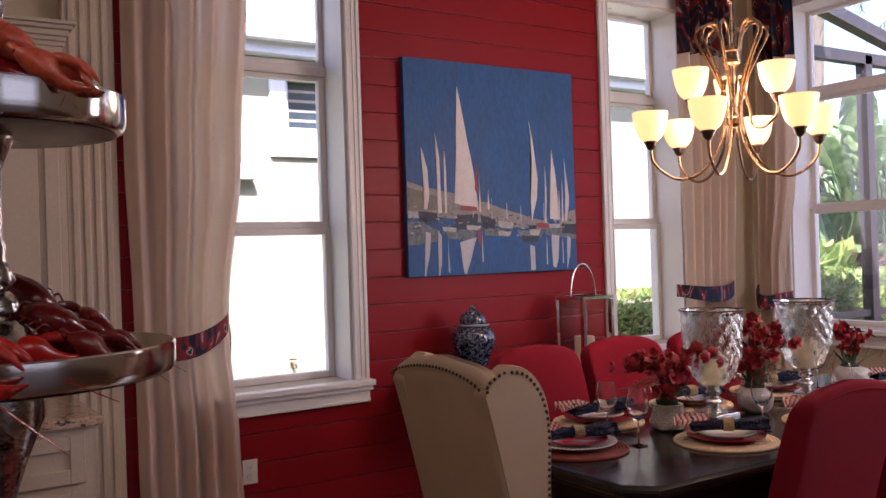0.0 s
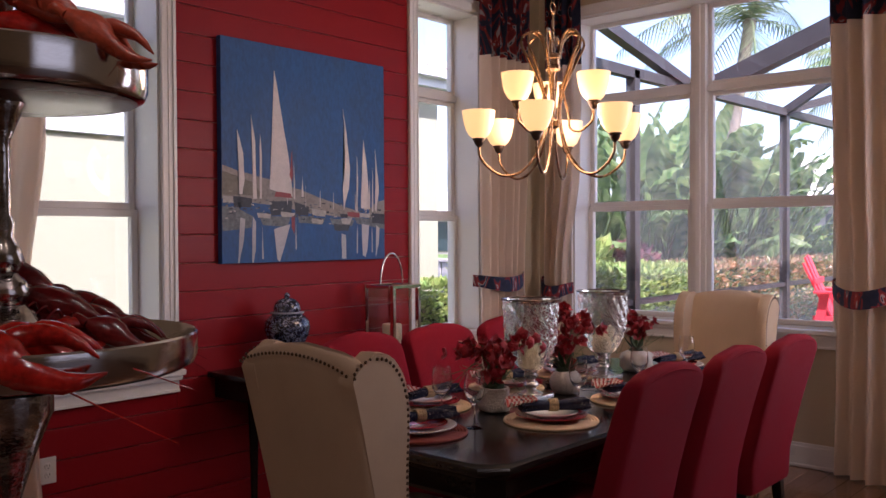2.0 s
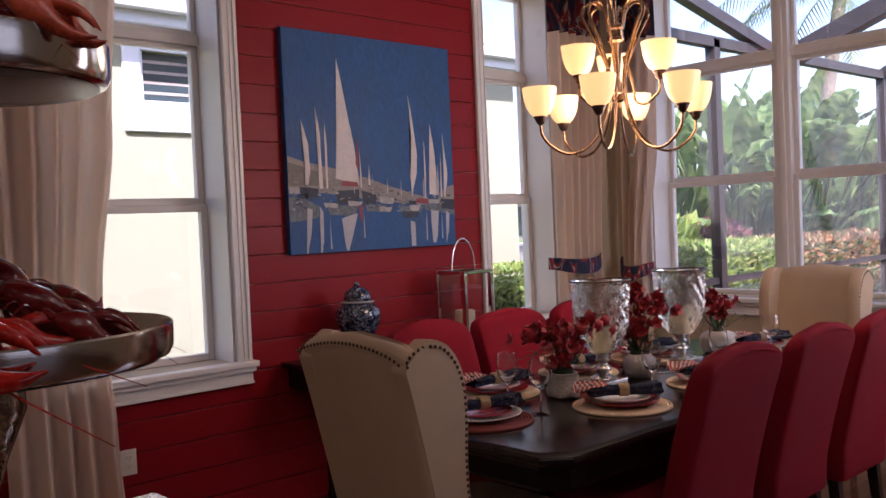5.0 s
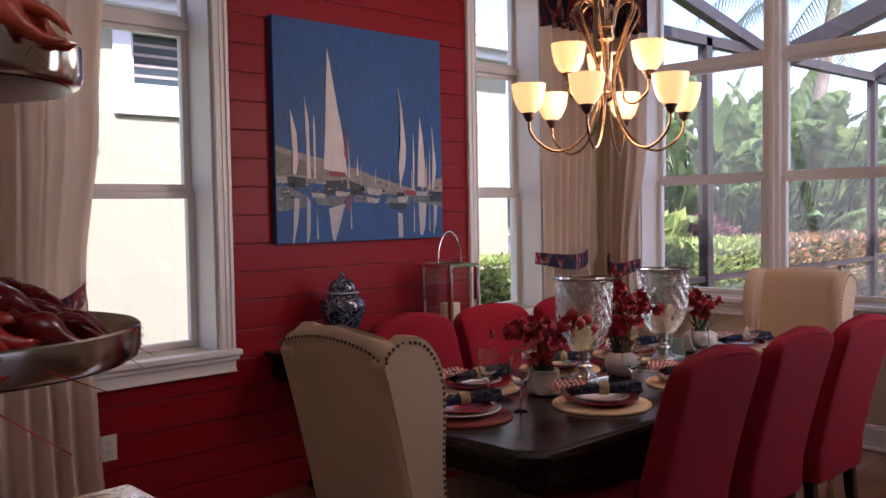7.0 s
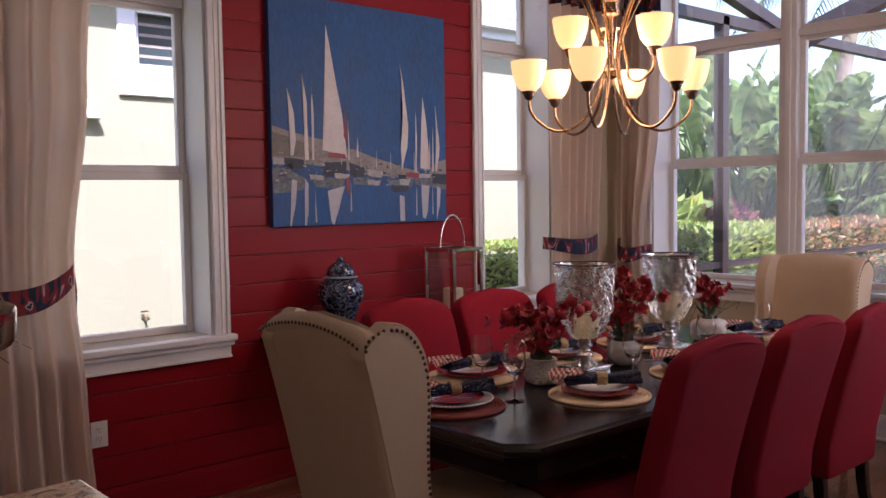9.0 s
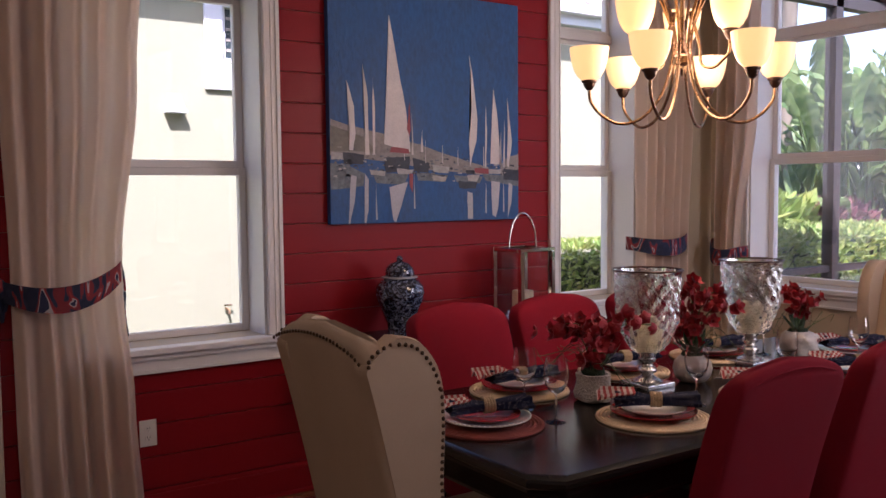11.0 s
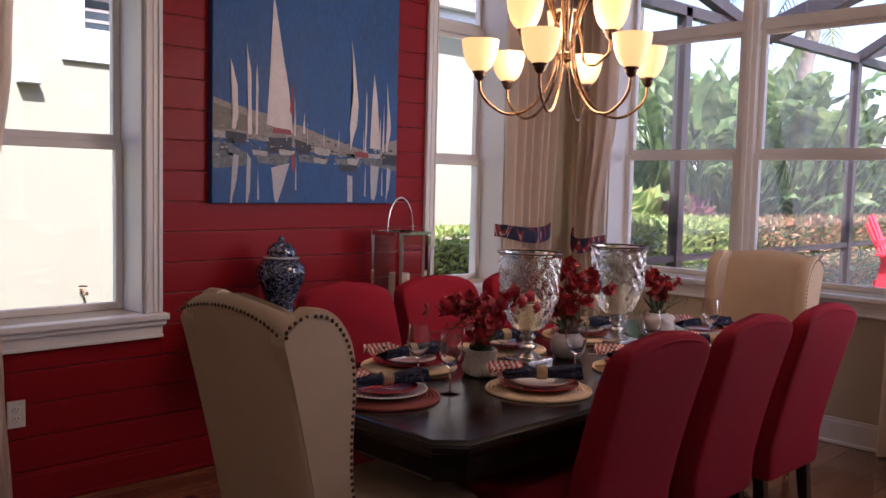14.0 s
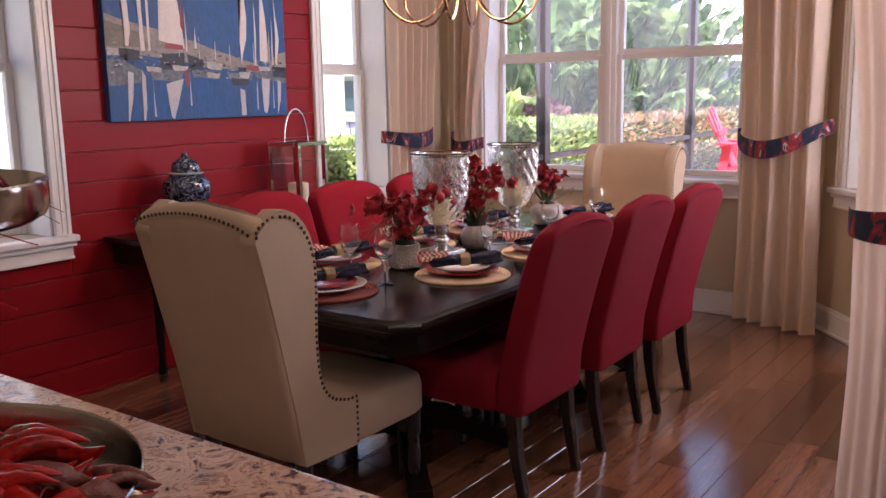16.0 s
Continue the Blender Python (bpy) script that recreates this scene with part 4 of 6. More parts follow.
def outlet():
    o = thing("wall_outlet", pose(4.132, RED_Y, 0.42), "white double power outlet on the red wall", "outlet")
    bm = bmesh.new()
    box(bm, -0.039, -0.006, -0.061, 0.039, 0.0, 0.061, 0.003, 2)
    part("plate", bm, OUTLET_W, o)
    for s in (-1, 1):
        bm = bmesh.new()
        lathe(bm, ((0.0165, 0.0), (0.0165, 0.0025), (0.0155, 0.0035)), 16, m=pose(0, -0.006, s * 0.0205, 90, 0, 0))
        r = part("receptacle", bm, OUTLET_W, o, smooth=40)
        bm = bmesh.new()
        for dx in (-0.006, 0.006):
            box(bm, dx - 0.0012, -0.0102, s * 0.0205 - 0.001, dx + 0.0012, -0.0090, s * 0.0205 + 0.008)
        box(bm, -0.002, -0.0102, s * 0.0205 - 0.010, 0.002, -0.0090, s * 0.0205 - 0.006)
        part("slot", bm, OUTLET_D, r)
    return o


outlet()

# ---- place settings ----
MAT_STRAW = mat("woven_straw", (0.62, 0.46, 0.28), 0.8, vary=0.2, scale=20, fine=120, bump=0.3)
MAT_RED = mat("woven_rust_red", (0.20, 0.035, 0.02), 0.8, vary=0.25, scale=20, fine=120, bump=0.3)
CHINA_RED = mat("red_glazed_china", (0.33, 0.02, 0.02), 0.18, vary=0.1, scale=10, bump=0.0, coat=0.3)
CHINA_WHITE = mat("white_glazed_china", (0.72, 0.68, 0.62), 0.18, vary=0.05, scale=10, bump=0.0, coat=0.3)
NAVY_CLOTH = mat("navy_patterned_cloth", (0.012, 0.014, 0.035), 0.9, spec=0.12, vary=0.3, scale=30, fine=300, bump=0.3)
_nz = node(NAVY_CLOTH.node_tree, "ShaderNodeTexNoise", Scale=60.0, Detail=1.0, Distortion=3.0)
_tc2 = NAVY_CLOTH.node_tree.nodes.new("ShaderNodeTexCoord")
NAVY_CLOTH.node_tree.links.new(_tc2.outputs["Object"], _nz.inputs["Vector"])
ramp_into(NAVY_CLOTH, _nz.outputs[0], [(0.0, (0.010, 0.012, 0.03)), (0.60, (0.012, 0.016, 0.04)), (0.635, (0.42, 0.40, 0.38)), (0.665, (0.012, 0.014, 0.035))], constant=True)
STRIPE = mat("red_white_striped_cloth", (0.7, 0.6, 0.55), 0.85, vary=0.1, scale=30, fine=300, bump=0.3)
_st = STRIPE.node_tree
_tc3 = _st.nodes.new("ShaderNodeTexCoord")
_wave = node(_st, "ShaderNodeTexWave", Scale=17.0, Distortion=0.8)
_st.links.new(_tc3.outputs["Object"], _wave.inputs["Vector"])
ramp_into(STRIPE, _wave.outputs["Color"], [(0.0, (0.76, 0.64, 0.57)), (0.50, (0.50, 0.09, 0.08))], constant=True)
JUTE = mat("jute_rope", (0.38, 0.27, 0.15), 0.9, vary=0.3, scale=40, fine=200, bump=0.6)


def ring_of_rope(bm, r, z, tube_r, n=40):
    prof = [(r + tube_r * math.cos(2 * math.pi * k / 6), z + tube_r * math.sin(2 * math.pi * k / 6)) for k in range(7)]
    lathe(bm, prof, n, cap=False)


def placemat(x, y, material, label, r=0.188):
    p = thing("placemat", pose(x, y, TZ), label, "placemat", "round woven placemats")
    bm = bmesh.new()
    lathe(bm, ((r - 0.004, 0.0), (r - 0.004, 0.003), (0.005, 0.003)), 48)
    part("base", bm, material, p)
    for k in range(14):
        rr = r - 0.006 - k * 0.0125
        if rr > 0.01:
            bm = bmesh.new()
            ring_of_rope(bm, rr, 0.0045, 0.0062, 48)
            part("coil", bm, material, p, smooth=60)
    return p


def plate(x, y, z, r, material, label, beads=False):
    p = thing("plate", pose(x, y, z), label, "plate", "stacked plates")
    bm = bmesh.new()
    lathe(bm, ((r * 0.55, 0.0), (r * 0.6, 0.002), (r * 0.72, 0.008), (r * 0.97, 0.017), (r, 0.019), (r, 0.022), (r * 0.97, 0.0215), (r * 0.72, 0.012), (r * 0.6, 0.006), (0.002, 0.0055)), 48)
    part("dish", bm, material, p, smooth=40)
    if beads:
        bm = bmesh.new()
        for k in range(56):
            a = 2 * math.pi * k / 56
            bmesh.ops.create_icosphere(bm, subdivisions=1, radius=0.0042, matrix=Matrix.Translation((r * math.cos(a), r * math.sin(a), 0.0215)))
        part("beaded_rim", bm, material, p, smooth=60)
    return p


def napkin(x, y, z, ang, seed):
    """A rolled navy napkin, flared at both ends, with a striped lining, through a rope ring."""
    r = random.Random(seed)
    nk = thing("napkin", pose(x, y, z, 0, 0, ang), "navy patterned napkin with striped lining in a rope ring", "napkin", "folded napkins")
    bm = bmesh.new()
    secs = []
    for k in range(15):
        t = k / 14
        u = -0.125 + 0.27 * t
        w = 0.016 + 0.040 * abs(t - 0.48) ** 1.1 * 2 + 0.004 * r.random()
        h = 0.017 + 0.012 * abs(t - 0.48)
        ring = []
        for j in range(18):
            a = 2 * math.pi * j / 18
            f = 1 + 0.22 * math.sin(5 * a + t * 4) * min(1, abs(t - 0.48) * 3)
            ring.append(Vector((u, w * math.cos(a) * f, max(0.0008, h + h * math.sin(a) * f))))
        secs.append(ring)
    loft(bm, secs)
    part("cloth", bm, NAVY_CLOTH, nk, smooth=60)
    bm = bmesh.new()
    secs = []
    for k in range(8):
        t = k / 7
        u = -0.165 + 0.105 * t
        row = []
        for j in range(14):
            a = -1.25 + 2.5 * j / 13
            rad = 0.068 - 0.030 * t
            row.append(Vector((u - 0.02 * math.cos(a * 1.3) * (1 - t), rad * math.sin(a), 0.034 + 0.014 * math.cos(a * 6) * (1 - 0.5 * t) + 0.012 * t)))
        secs.append(row)
    loft(bm, secs, close=False, caps=False)
    bmesh.ops.solidify(bm, geom=bm.faces[:], thickness=0.003)
    part("lining", bm, STRIPE, nk, "red and white striped lining", smooth=60)
    bm = bmesh.new()
    for du in (-0.014, -0.005, 0.005, 0.014):
        pts = [(0.008 + du, 0.026 * math.cos(a), 0.021 + 0.021 * math.sin(a)) for a in [2 * math.pi * q / 16 for q in range(17)]]
        tube(bm, pts, 0.0055, 6)
    part("napkin_ring", bm, JUTE, nk, "natural rope napkin ring", smooth=60)
    return nk


def setting(x, y, ang, rust, seed):
    if rust:
        placemat(x, y, MAT_RED, "round rust-red woven placemat on the table")
    else:
        placemat(x, y, MAT_STRAW, "round natural straw woven placemat on the table")
    z = TZ + 0.0108
    if rust:
        plate(x, y, z, 0.142, CHINA_WHITE, "white china dinner plate with a beaded rim", True)
        plate(x, y, z + 0.010, 0.112, CHINA_RED, "small red glazed china plate on another plate")
        z += 0.021
    else:
        plate(x, y, z, 0.140, CHINA_RED, "red glazed china dinner plate on a placemat")
        plate(x, y, z + 0.010, 0.106, CHINA_WHITE, "small white china plate on a red plate")
        z += 0.021
    napkin(x, y, z + 0.012, ang, seed)


SETTINGS = [(4.70, 5.29, -20, True, 1), (5.19, 5.03, -42, False, 2), (5.78, 5.00, -40, False, 3), (6.33, 5.00, -40, False, 4), (5.09, 5.60, -12, False, 5), (5.66, 5.62, -14, False, 6), (6.22, 5.62, -14, False, 7), (6.74, 5.28, -30, True, 8)]
for s in SETTINGS:
    setting(*s)


def wine_glass(x, y, s=1.0):
    g = thing("wine_glass", pose(x, y, TZ), "clear stemmed wine glass standing on the table", "glass", "wine glasses")
    bm = bmesh.new()
    prof = ((0.034, 0.0), (0.034, 0.0015), (0.02, 0.004), (0.006, 0.008), (0.0035, 0.02), (0.0032, 0.085), (0.006, 0.093), (0.024, 0.104), (0.036, 0.125), (0.041, 0.150), (0.040, 0.175), (0.034, 0.212), (0.033, 0.212), (0.039, 0.175), (0.040, 0.150), (0.035, 0.126), (0.022, 0.106), (0.002, 0.097))
    lathe(bm, [(r * s, z * s) for r, z in prof], 28)
    part("glass", bm, STEMWARE, g, smooth=50)
    return g


for x, y in ((4.905, 5.185), (4.93, 5.375), (5.45, 5.07), (5.98, 5.08), (6.52, 5.11), (5.36, 5.51), (5.92, 5.53), (6.45, 5.52), (6.62, 5.44)):
    wine_glass(x, y)


# ---- hurricanes, vases and flowers down the middle ----
def hurricane(x, y):
    h = thing("hurricane_lamp", pose(x, y, TZ), "large dimpled glass hurricane on a mercury glass foot", "candle holder", "glass hurricanes")
    bm = bmesh.new()
    box(bm, -0.075, -0.075, 0.0, 0.075, 0.075, 0.018, 0.004, 2)
    part("plinth", bm, MERCURY, h)
    bm = bmesh.new()
    lathe(bm, ((0.055, 0.018), (0.058, 0.022), (0.046, 0.030), (0.028, 0.038), (0.022, 0.046), (0.034, 0.054), (0.038, 0.063), (0.034, 0.072), (0.022, 0.079), (0.020, 0.086), (0.032, 0.096), (0.034, 0.104), (0.026, 0.112), (0.03, 0.122), (0.052, 0.134)), 24)
    part("foot", bm, MERCURY, h, "silvered mercury glass foot", smooth=40)
    bm = bmesh.new()                          # bowl with rows of dimples
    n, rows = 128, 60
    rings = []
    for j in range(rows + 1):
        t = j / rows
        z = 0.134 + 0.311 * t
        r = 0.05 + 0.068 * min(1, t * 2.5) ** 0.55 + 0.012 * t
        line = []
        for k in range(n):
            a = 2 * math.pi * k / n
            dim = 0.0115 * (0.5 + 0.5 * math.cos(14 * a) * math.cos(2 * math.pi * 4.0 * t)) * min(1, (1 - t) * 12)
            line.append(bm.verts.new(((r - dim) * math.cos(a), (r - dim) * math.sin(a), z)))
        rings.append(line)
    for a, b in zip(rings, rings[1:]):
        for k in range(n):
            bm.faces.new((a[k], a[(k + 1) % n], b[(k + 1) % n], b[k]))
    bm.faces.new(list(reversed(rings[0])))
    bmesh.ops.solidify(bm, geom=bm.faces[:], thickness=0.004)
    part("bowl", bm, CRYSTAL, h, "clear dimpled glass bowl", smooth=70)
    bm = bmesh.new()
    prof = [(0.1315 + 0.0035 * math.cos(2 * math.pi * k / 8), 0.446 + 0.0035 * math.sin(2 * math.pi * k / 8)) for k in range(9)]
    lathe(bm, prof, 48, cap=False)
    part("rim", bm, DARK_BRONZE, h, "dark metal rim", smooth=60)
    bm = bmesh.new()
    lathe(bm, ((0.034, 0.140), (0.040, 0.142), (0.040, 0.262), (0.036, 0.270), (0.012, 0.265), (0.002, 0.264)), 24)
    c = part("candle", bm, CANDLE, h, "ivory pillar candle", smooth=40)
    bm = bmesh.new()
    tube(bm, [(0, 0, 0.263), (0.001, 0, 0.278)], 0.0012, 5)
    part("wick", bm, OUTLET_D, c)
    return h


hurricane(5.545, 5.385)
hurricane(6.225, 5.425)

SHELL = mat("white_ribbed_ceramic", (0.48, 0.43, 0.37), 0.4, vary=0.2, scale=12, fine=80, bump=0.3)
STONE = mat("white_coral_stone", (0.48, 0.42, 0.35), 0.8, vary=0.25, scale=30, fine=120, bump=1.0)
PETAL = mat("red_orchid_petal", (0.30, 0.004, 0.010), 0.6, vary=0.3, scale=40, fine=160, bump=0.2, sheen=0.2)
STEM = mat("green_stem", (0.06, 0.10, 0.025), 0.6, vary=0.3, scale=30, bump=0.1)
LEAF = mat("dark_green_leaf", (0.025, 0.06, 0.018), 0.45, vary=0.3, scale=20, bump=0.1)
MOSS = mat("dark_moss", (0.02, 0.035, 0.012), 0.95, vary=0.5, scale=60, fine=200, bump=0.8)


def petal(bm, m, length, width):
    """A cupped petal with a rounded tip, rooted at the origin of m and pointing along +x."""
    rows = []
    for i in range(5):
        t = i / 4
        w = width * math.sin(math.pi * min(1, 0.12 + t * 0.86)) ** 0.8
        x = length * t
        z = 0.35 * length * t * t
        rows.append([bm.verts.new(m @ Vector((x, s * w, z + 0.25 * w * abs(s)))) for s in (-1, 0, 1)])
    for a, b in zip(rows, rows[1:]):
        for k in range(2):
            bm.faces.new((a[k], a[k + 1], b[k + 1], b[k]))


def blossom(bm, at, r, rr):
    d = Vector((rr.uniform(-1, 1), rr.uniform(-1, 1), rr.uniform(-0.2, 0.9))).normalized()
    base = Matrix.Translation(at) @ d.to_track_quat("Z", "Y").to_matrix().to_4x4()
    for k in range(5):
        petal(bm, base @ Matrix.Rotation(2 * math.pi * k / 5 + rr.random() * 0.3, 4, "Z") @ Matrix.Rotation(-0.25, 4, "Y"), r, r * 0.42)
    for k in range(3):
        petal(bm, base @ Matrix.Rotation(2 * math.pi * k / 3, 4, "Z") @ Matrix.Rotation(-0.9, 4, "Y"), r * 0.5, r * 0.2)


def orchid_vase(x, y, kind, sprays, seed):
    """A vase of red orchids. sprays: (angle, reach, height, number of blossoms)."""
    rr = random.Random(seed)
    shapes = {"stone": "rough white coral stone vase of red orchids", "shell": "round white ribbed shell vase of red orchids", "wave": "white wavy ceramic vase of red orchids"}
    v = thing("flower_vase", pose(x, y, TZ), shapes[kind], "vase", "vases of red orchids")
    bm = bmesh.new()
    if kind == "stone":
        prof = ((0.045, 0.0), (0.062, 0.008), (0.068, 0.03), (0.062, 0.06), (0.058, 0.085), (0.062, 0.10), (0.05, 0.10), (0.045, 0.085))
    elif kind == "shell":
        prof = ((0.03, 0.0), (0.05, 0.006), (0.068, 0.028), (0.074, 0.055), (0.068, 0.082), (0.05, 0.102), (0.036, 0.110), (0.030, 0.104), (0.03, 0.09))
    else:
        prof = ((0.05, 0.0), (0.078, 0.008), (0.088, 0.03), (0.085, 0.05), (0.090, 0.07), (0.082, 0.092), (0.06, 0.105), (0.045, 0.11), (0.04, 0.10))
    n = 48
    rings = lathe(bm, prof, n)
    for j, ring in enumerate(rings):
        for k, q in enumerate(ring):
            a = 2 * math.pi * k / n
            c = Vector((q.co.x, q.co.y, 0))
            if kind == "stone":
                f = 1 + 0.22 * noise.noise(Vector((c.x * 22, c.y * 22, q.co.z * 22 + seed)))
            elif kind == "shell":
                f = 1 + 0.035 * math.sin(16 * a + j * 0.9)
            else:
                f = 1 + 0.06 * math.sin(5 * a + j * 1.2)
            q.co.x, q.co.y = c.x * f, c.y * f
    part("pot", bm, STONE if kind == "stone" else SHELL, v, smooth=50)
    bm = bmesh.new()
    bmesh.ops.create_icosphere(bm, subdivisions=2, radius=0.045, matrix=Matrix.Translation((0, 0, 0.105)) @ Matrix.Diagonal((1, 1, 0.5, 1)))
    for q in bm.verts:
        q.co += q.co.normalized() * 0.012 * noise.noise(q.co * 60)
    part("moss", bm, MOSS, v)
    stems, flowers, leaves = bmesh.new(), bmesh.new(), bmesh.new()
    for ang, reach, height, count in sprays:
        c, s = math.cos(radians(ang)), math.sin(radians(ang))
        pts = curve_pts([(0, 0, 0.09), (c * reach * 0.12, s * reach * 0.12, 0.09 + height * 0.55), (c * reach * 0.45, s * reach * 0.45, 0.09 + height * 0.95), (c * reach, s * reach, 0.09 + height)], 6)
        tube(stems, pts, 0.0022, 5)
        for k in range(count):
            t = 0.45 + 0.55 * k / max(1, count - 1)
            p = pts[min(len(pts) - 1, int(t * (len(pts) - 1)))]
            flower = bmesh.new()
            blossom(flower, p + Vector((rr.uniform(-0.028, 0.028), rr.uniform(-0.028, 0.028), rr.uniform(-0.03, 0.025))), rr.uniform(0.026, 0.038), rr)
            part("blossom", flower, PETAL, v, smooth=60)
    for k in range(9):                          # curling twigs
        a = rr.uniform(0, 2 * math.pi)
        L = rr.uniform(0.10, 0.22)
        pts = curve_pts([(0, 0, 0.1), (math.cos(a) * L * 0.5, math.sin(a) * L * 0.5, 0.1 + rr.uniform(0.03, 0.12)), (math.cos(a + 0.3) * L, math.sin(a + 0.3) * L, 0.1 + rr.uniform(-0.02, 0.10)), (math.cos(a + 0.6) * L * 1.1, math.sin(a + 0.6) * L * 1.1, 0.1 + rr.uniform(-0.03, 0.08))], 5)
        tube(stems, pts, 0.0013, 4)
    for k in range(7):
        a = rr.uniform(0, 2 * math.pi)
        m = Matrix.Translation((0, 0, 0.105)) @ Matrix.Rotation(a, 4, "Z") @ Matrix.Rotation(-rr.uniform(0.3, 0.9), 4, "Y")
        petal(leaves, m, rr.uniform(0.09, 0.14), 0.014)
    tagged(part("stem", stems, STEM, v), kind="stuff")
    tagged(part("leaf", leaves, LEAF, v), kind="stuff")
    return v


orchid_vase(5.205, 5.325, "stone", [(131, 0.17, 0.17, 15), (150, 0.10, 0.19, 12), (311, 0.20, 0.19, 13), (300, 0.12, 0.21, 10), (221, 0.05, 0.07, 12), (240, 0.06, 0.13, 12), (60, 0.10, 0.17, 8)], 21)
orchid_vase(5.735, 5.325, "shell", [(131, 0.07, 0.11, 12), (150, 0.05, 0.17, 12), (60, 0.05, 0.29, 14), (311, 0.17, 0.21, 14), (330, 0.12, 0.26, 10), (221, 0.04, 0.14, 8)], 22)
orchid_vase(6.555, 5.415, "wave", [(200, 0.03, 0.20, 13), (300, 0.05, 0.16, 13), (110, 0.05, 0.18, 9), (240, 0.04, 0.12, 8)], 23)

# cutlery beside the plates
for x, y, a in ((5.36, 5.30, -40), (5.40, 5.27, -40), (5.93, 5.26, -40), (5.30, 5.02, -50)):
    bm = bmesh.new()
    box(bm, -0.09, -0.004, 0.0, 0.03, 0.004, 0.0035, 0.0012, 1)
    box(bm, 0.03, -0.009, 0.0, 0.10, 0.009, 0.003, 0.0012, 1)
    solid("table_knife", bm, CHROME, "polished steel table knife lying on the table", "knife", pose(x, y, TZ, 0, 0, a), "cutlery")

# ---- console table with jar and lantern ----
CONS = (4.97, 6.40, 6.70, 7.075, 0.78)


def console():
    x0, x1, y0, y1, z = CONS
    c = thing("console_table", Matrix.Identity(4), "dark wooden console table against the red wall", "table")
    bm = bmesh.new()
    box(bm, x0, y0, z - 0.03, x1, y1, z, 0.006, 2)
    part("top", bm, DARK_WOOD, c)
    bm = bmesh.new()
    box(bm, x0 + 0.04, y0 + 0.03, z - 0.14, x1 - 0.04, y1 - 0.01, z - 0.03, 0.003, 1)
    part("apron", bm, DARK_WOOD, c)
    for x in (x0 + 0.26, x1 - 0.26):
        for y in (y0 + 0.06, y1 - 0.05):
            bm = bmesh.new()
            lathe(bm, ((0.022, 0.0), (0.026, 0.02), (0.018, 0.06), (0.024, 0.3), (0.028, 0.5), (0.03, z - 0.14)), 12, (x, y, 0))
            part("leg", bm, DARK_WOOD, c, smooth=40)
    return c


console()

JAR = mat("blue_white_porcelain", (0.02, 0.03, 0.10), 0.12, vary=0.1, scale=10, bump=0.0, coat=0.5)
_jn = node(JAR.node_tree, "ShaderNodeTexNoise", Scale=38.0, Detail=2.0, Distortion=2.2)
_jt = JAR.node_tree.nodes.new("ShaderNodeTexCoord")
JAR.node_tree.links.new(_jt.outputs["Object"], _jn.inputs["Vector"])
ramp_into(JAR, _jn.outputs[0], [(0.0, (0.005, 0.007, 0.022)), (0.52, (0.006, 0.009, 0.030)), (0.56, (0.28, 0.31, 0.38)), (0.60, (0.02, 0.03, 0.08)), (0.68, (0.36, 0.38, 0.44))])
JAR_RIM = mat("pale_porcelain", (0.42, 0.43, 0.46), 0.15, vary=0.1, scale=20, bump=0.0)


def ginger_jar():
    j = thing("ginger_jar", pose(5.36, 6.89, CONS[4]), "blue and white porcelain ginger jar with a lid", "jar")
    bm = bmesh.new()
    lathe(bm, ((0.062, 0.0), (0.068, 0.006), (0.064, 0.02), (0.068, 0.06), (0.092, 0.12), (0.118, 0.18), (0.126, 0.215), (0.120, 0.25), (0.098, 0.278), (0.076, 0.288), (0.074, 0.292)), 40)
    part("body", bm, JAR, j, smooth=50)
    bm = bmesh.new()
    lathe(bm, ((0.07, 0.290), (0.092, 0.292), (0.094, 0.298), (0.078, 0.302)), 40)
    part("collar", bm, JAR_RIM, j, smooth=40)
    bm = bmesh.new()
    lathe(bm, ((0.074, 0.302), (0.076, 0.318), (0.068, 0.345), (0.048, 0.366), (0.018, 0.378)), 36)
    lid = part("lid", bm, JAR, j, smooth=50)
    bm = bmesh.new()
    lathe(bm, ((0.010, 0.377), (0.016, 0.384), (0.017, 0.392), (0.010, 0.402), (0.002, 0.406)), 20)
    part("knob", bm, JAR, lid, smooth=50)
    return j


ginger_jar()


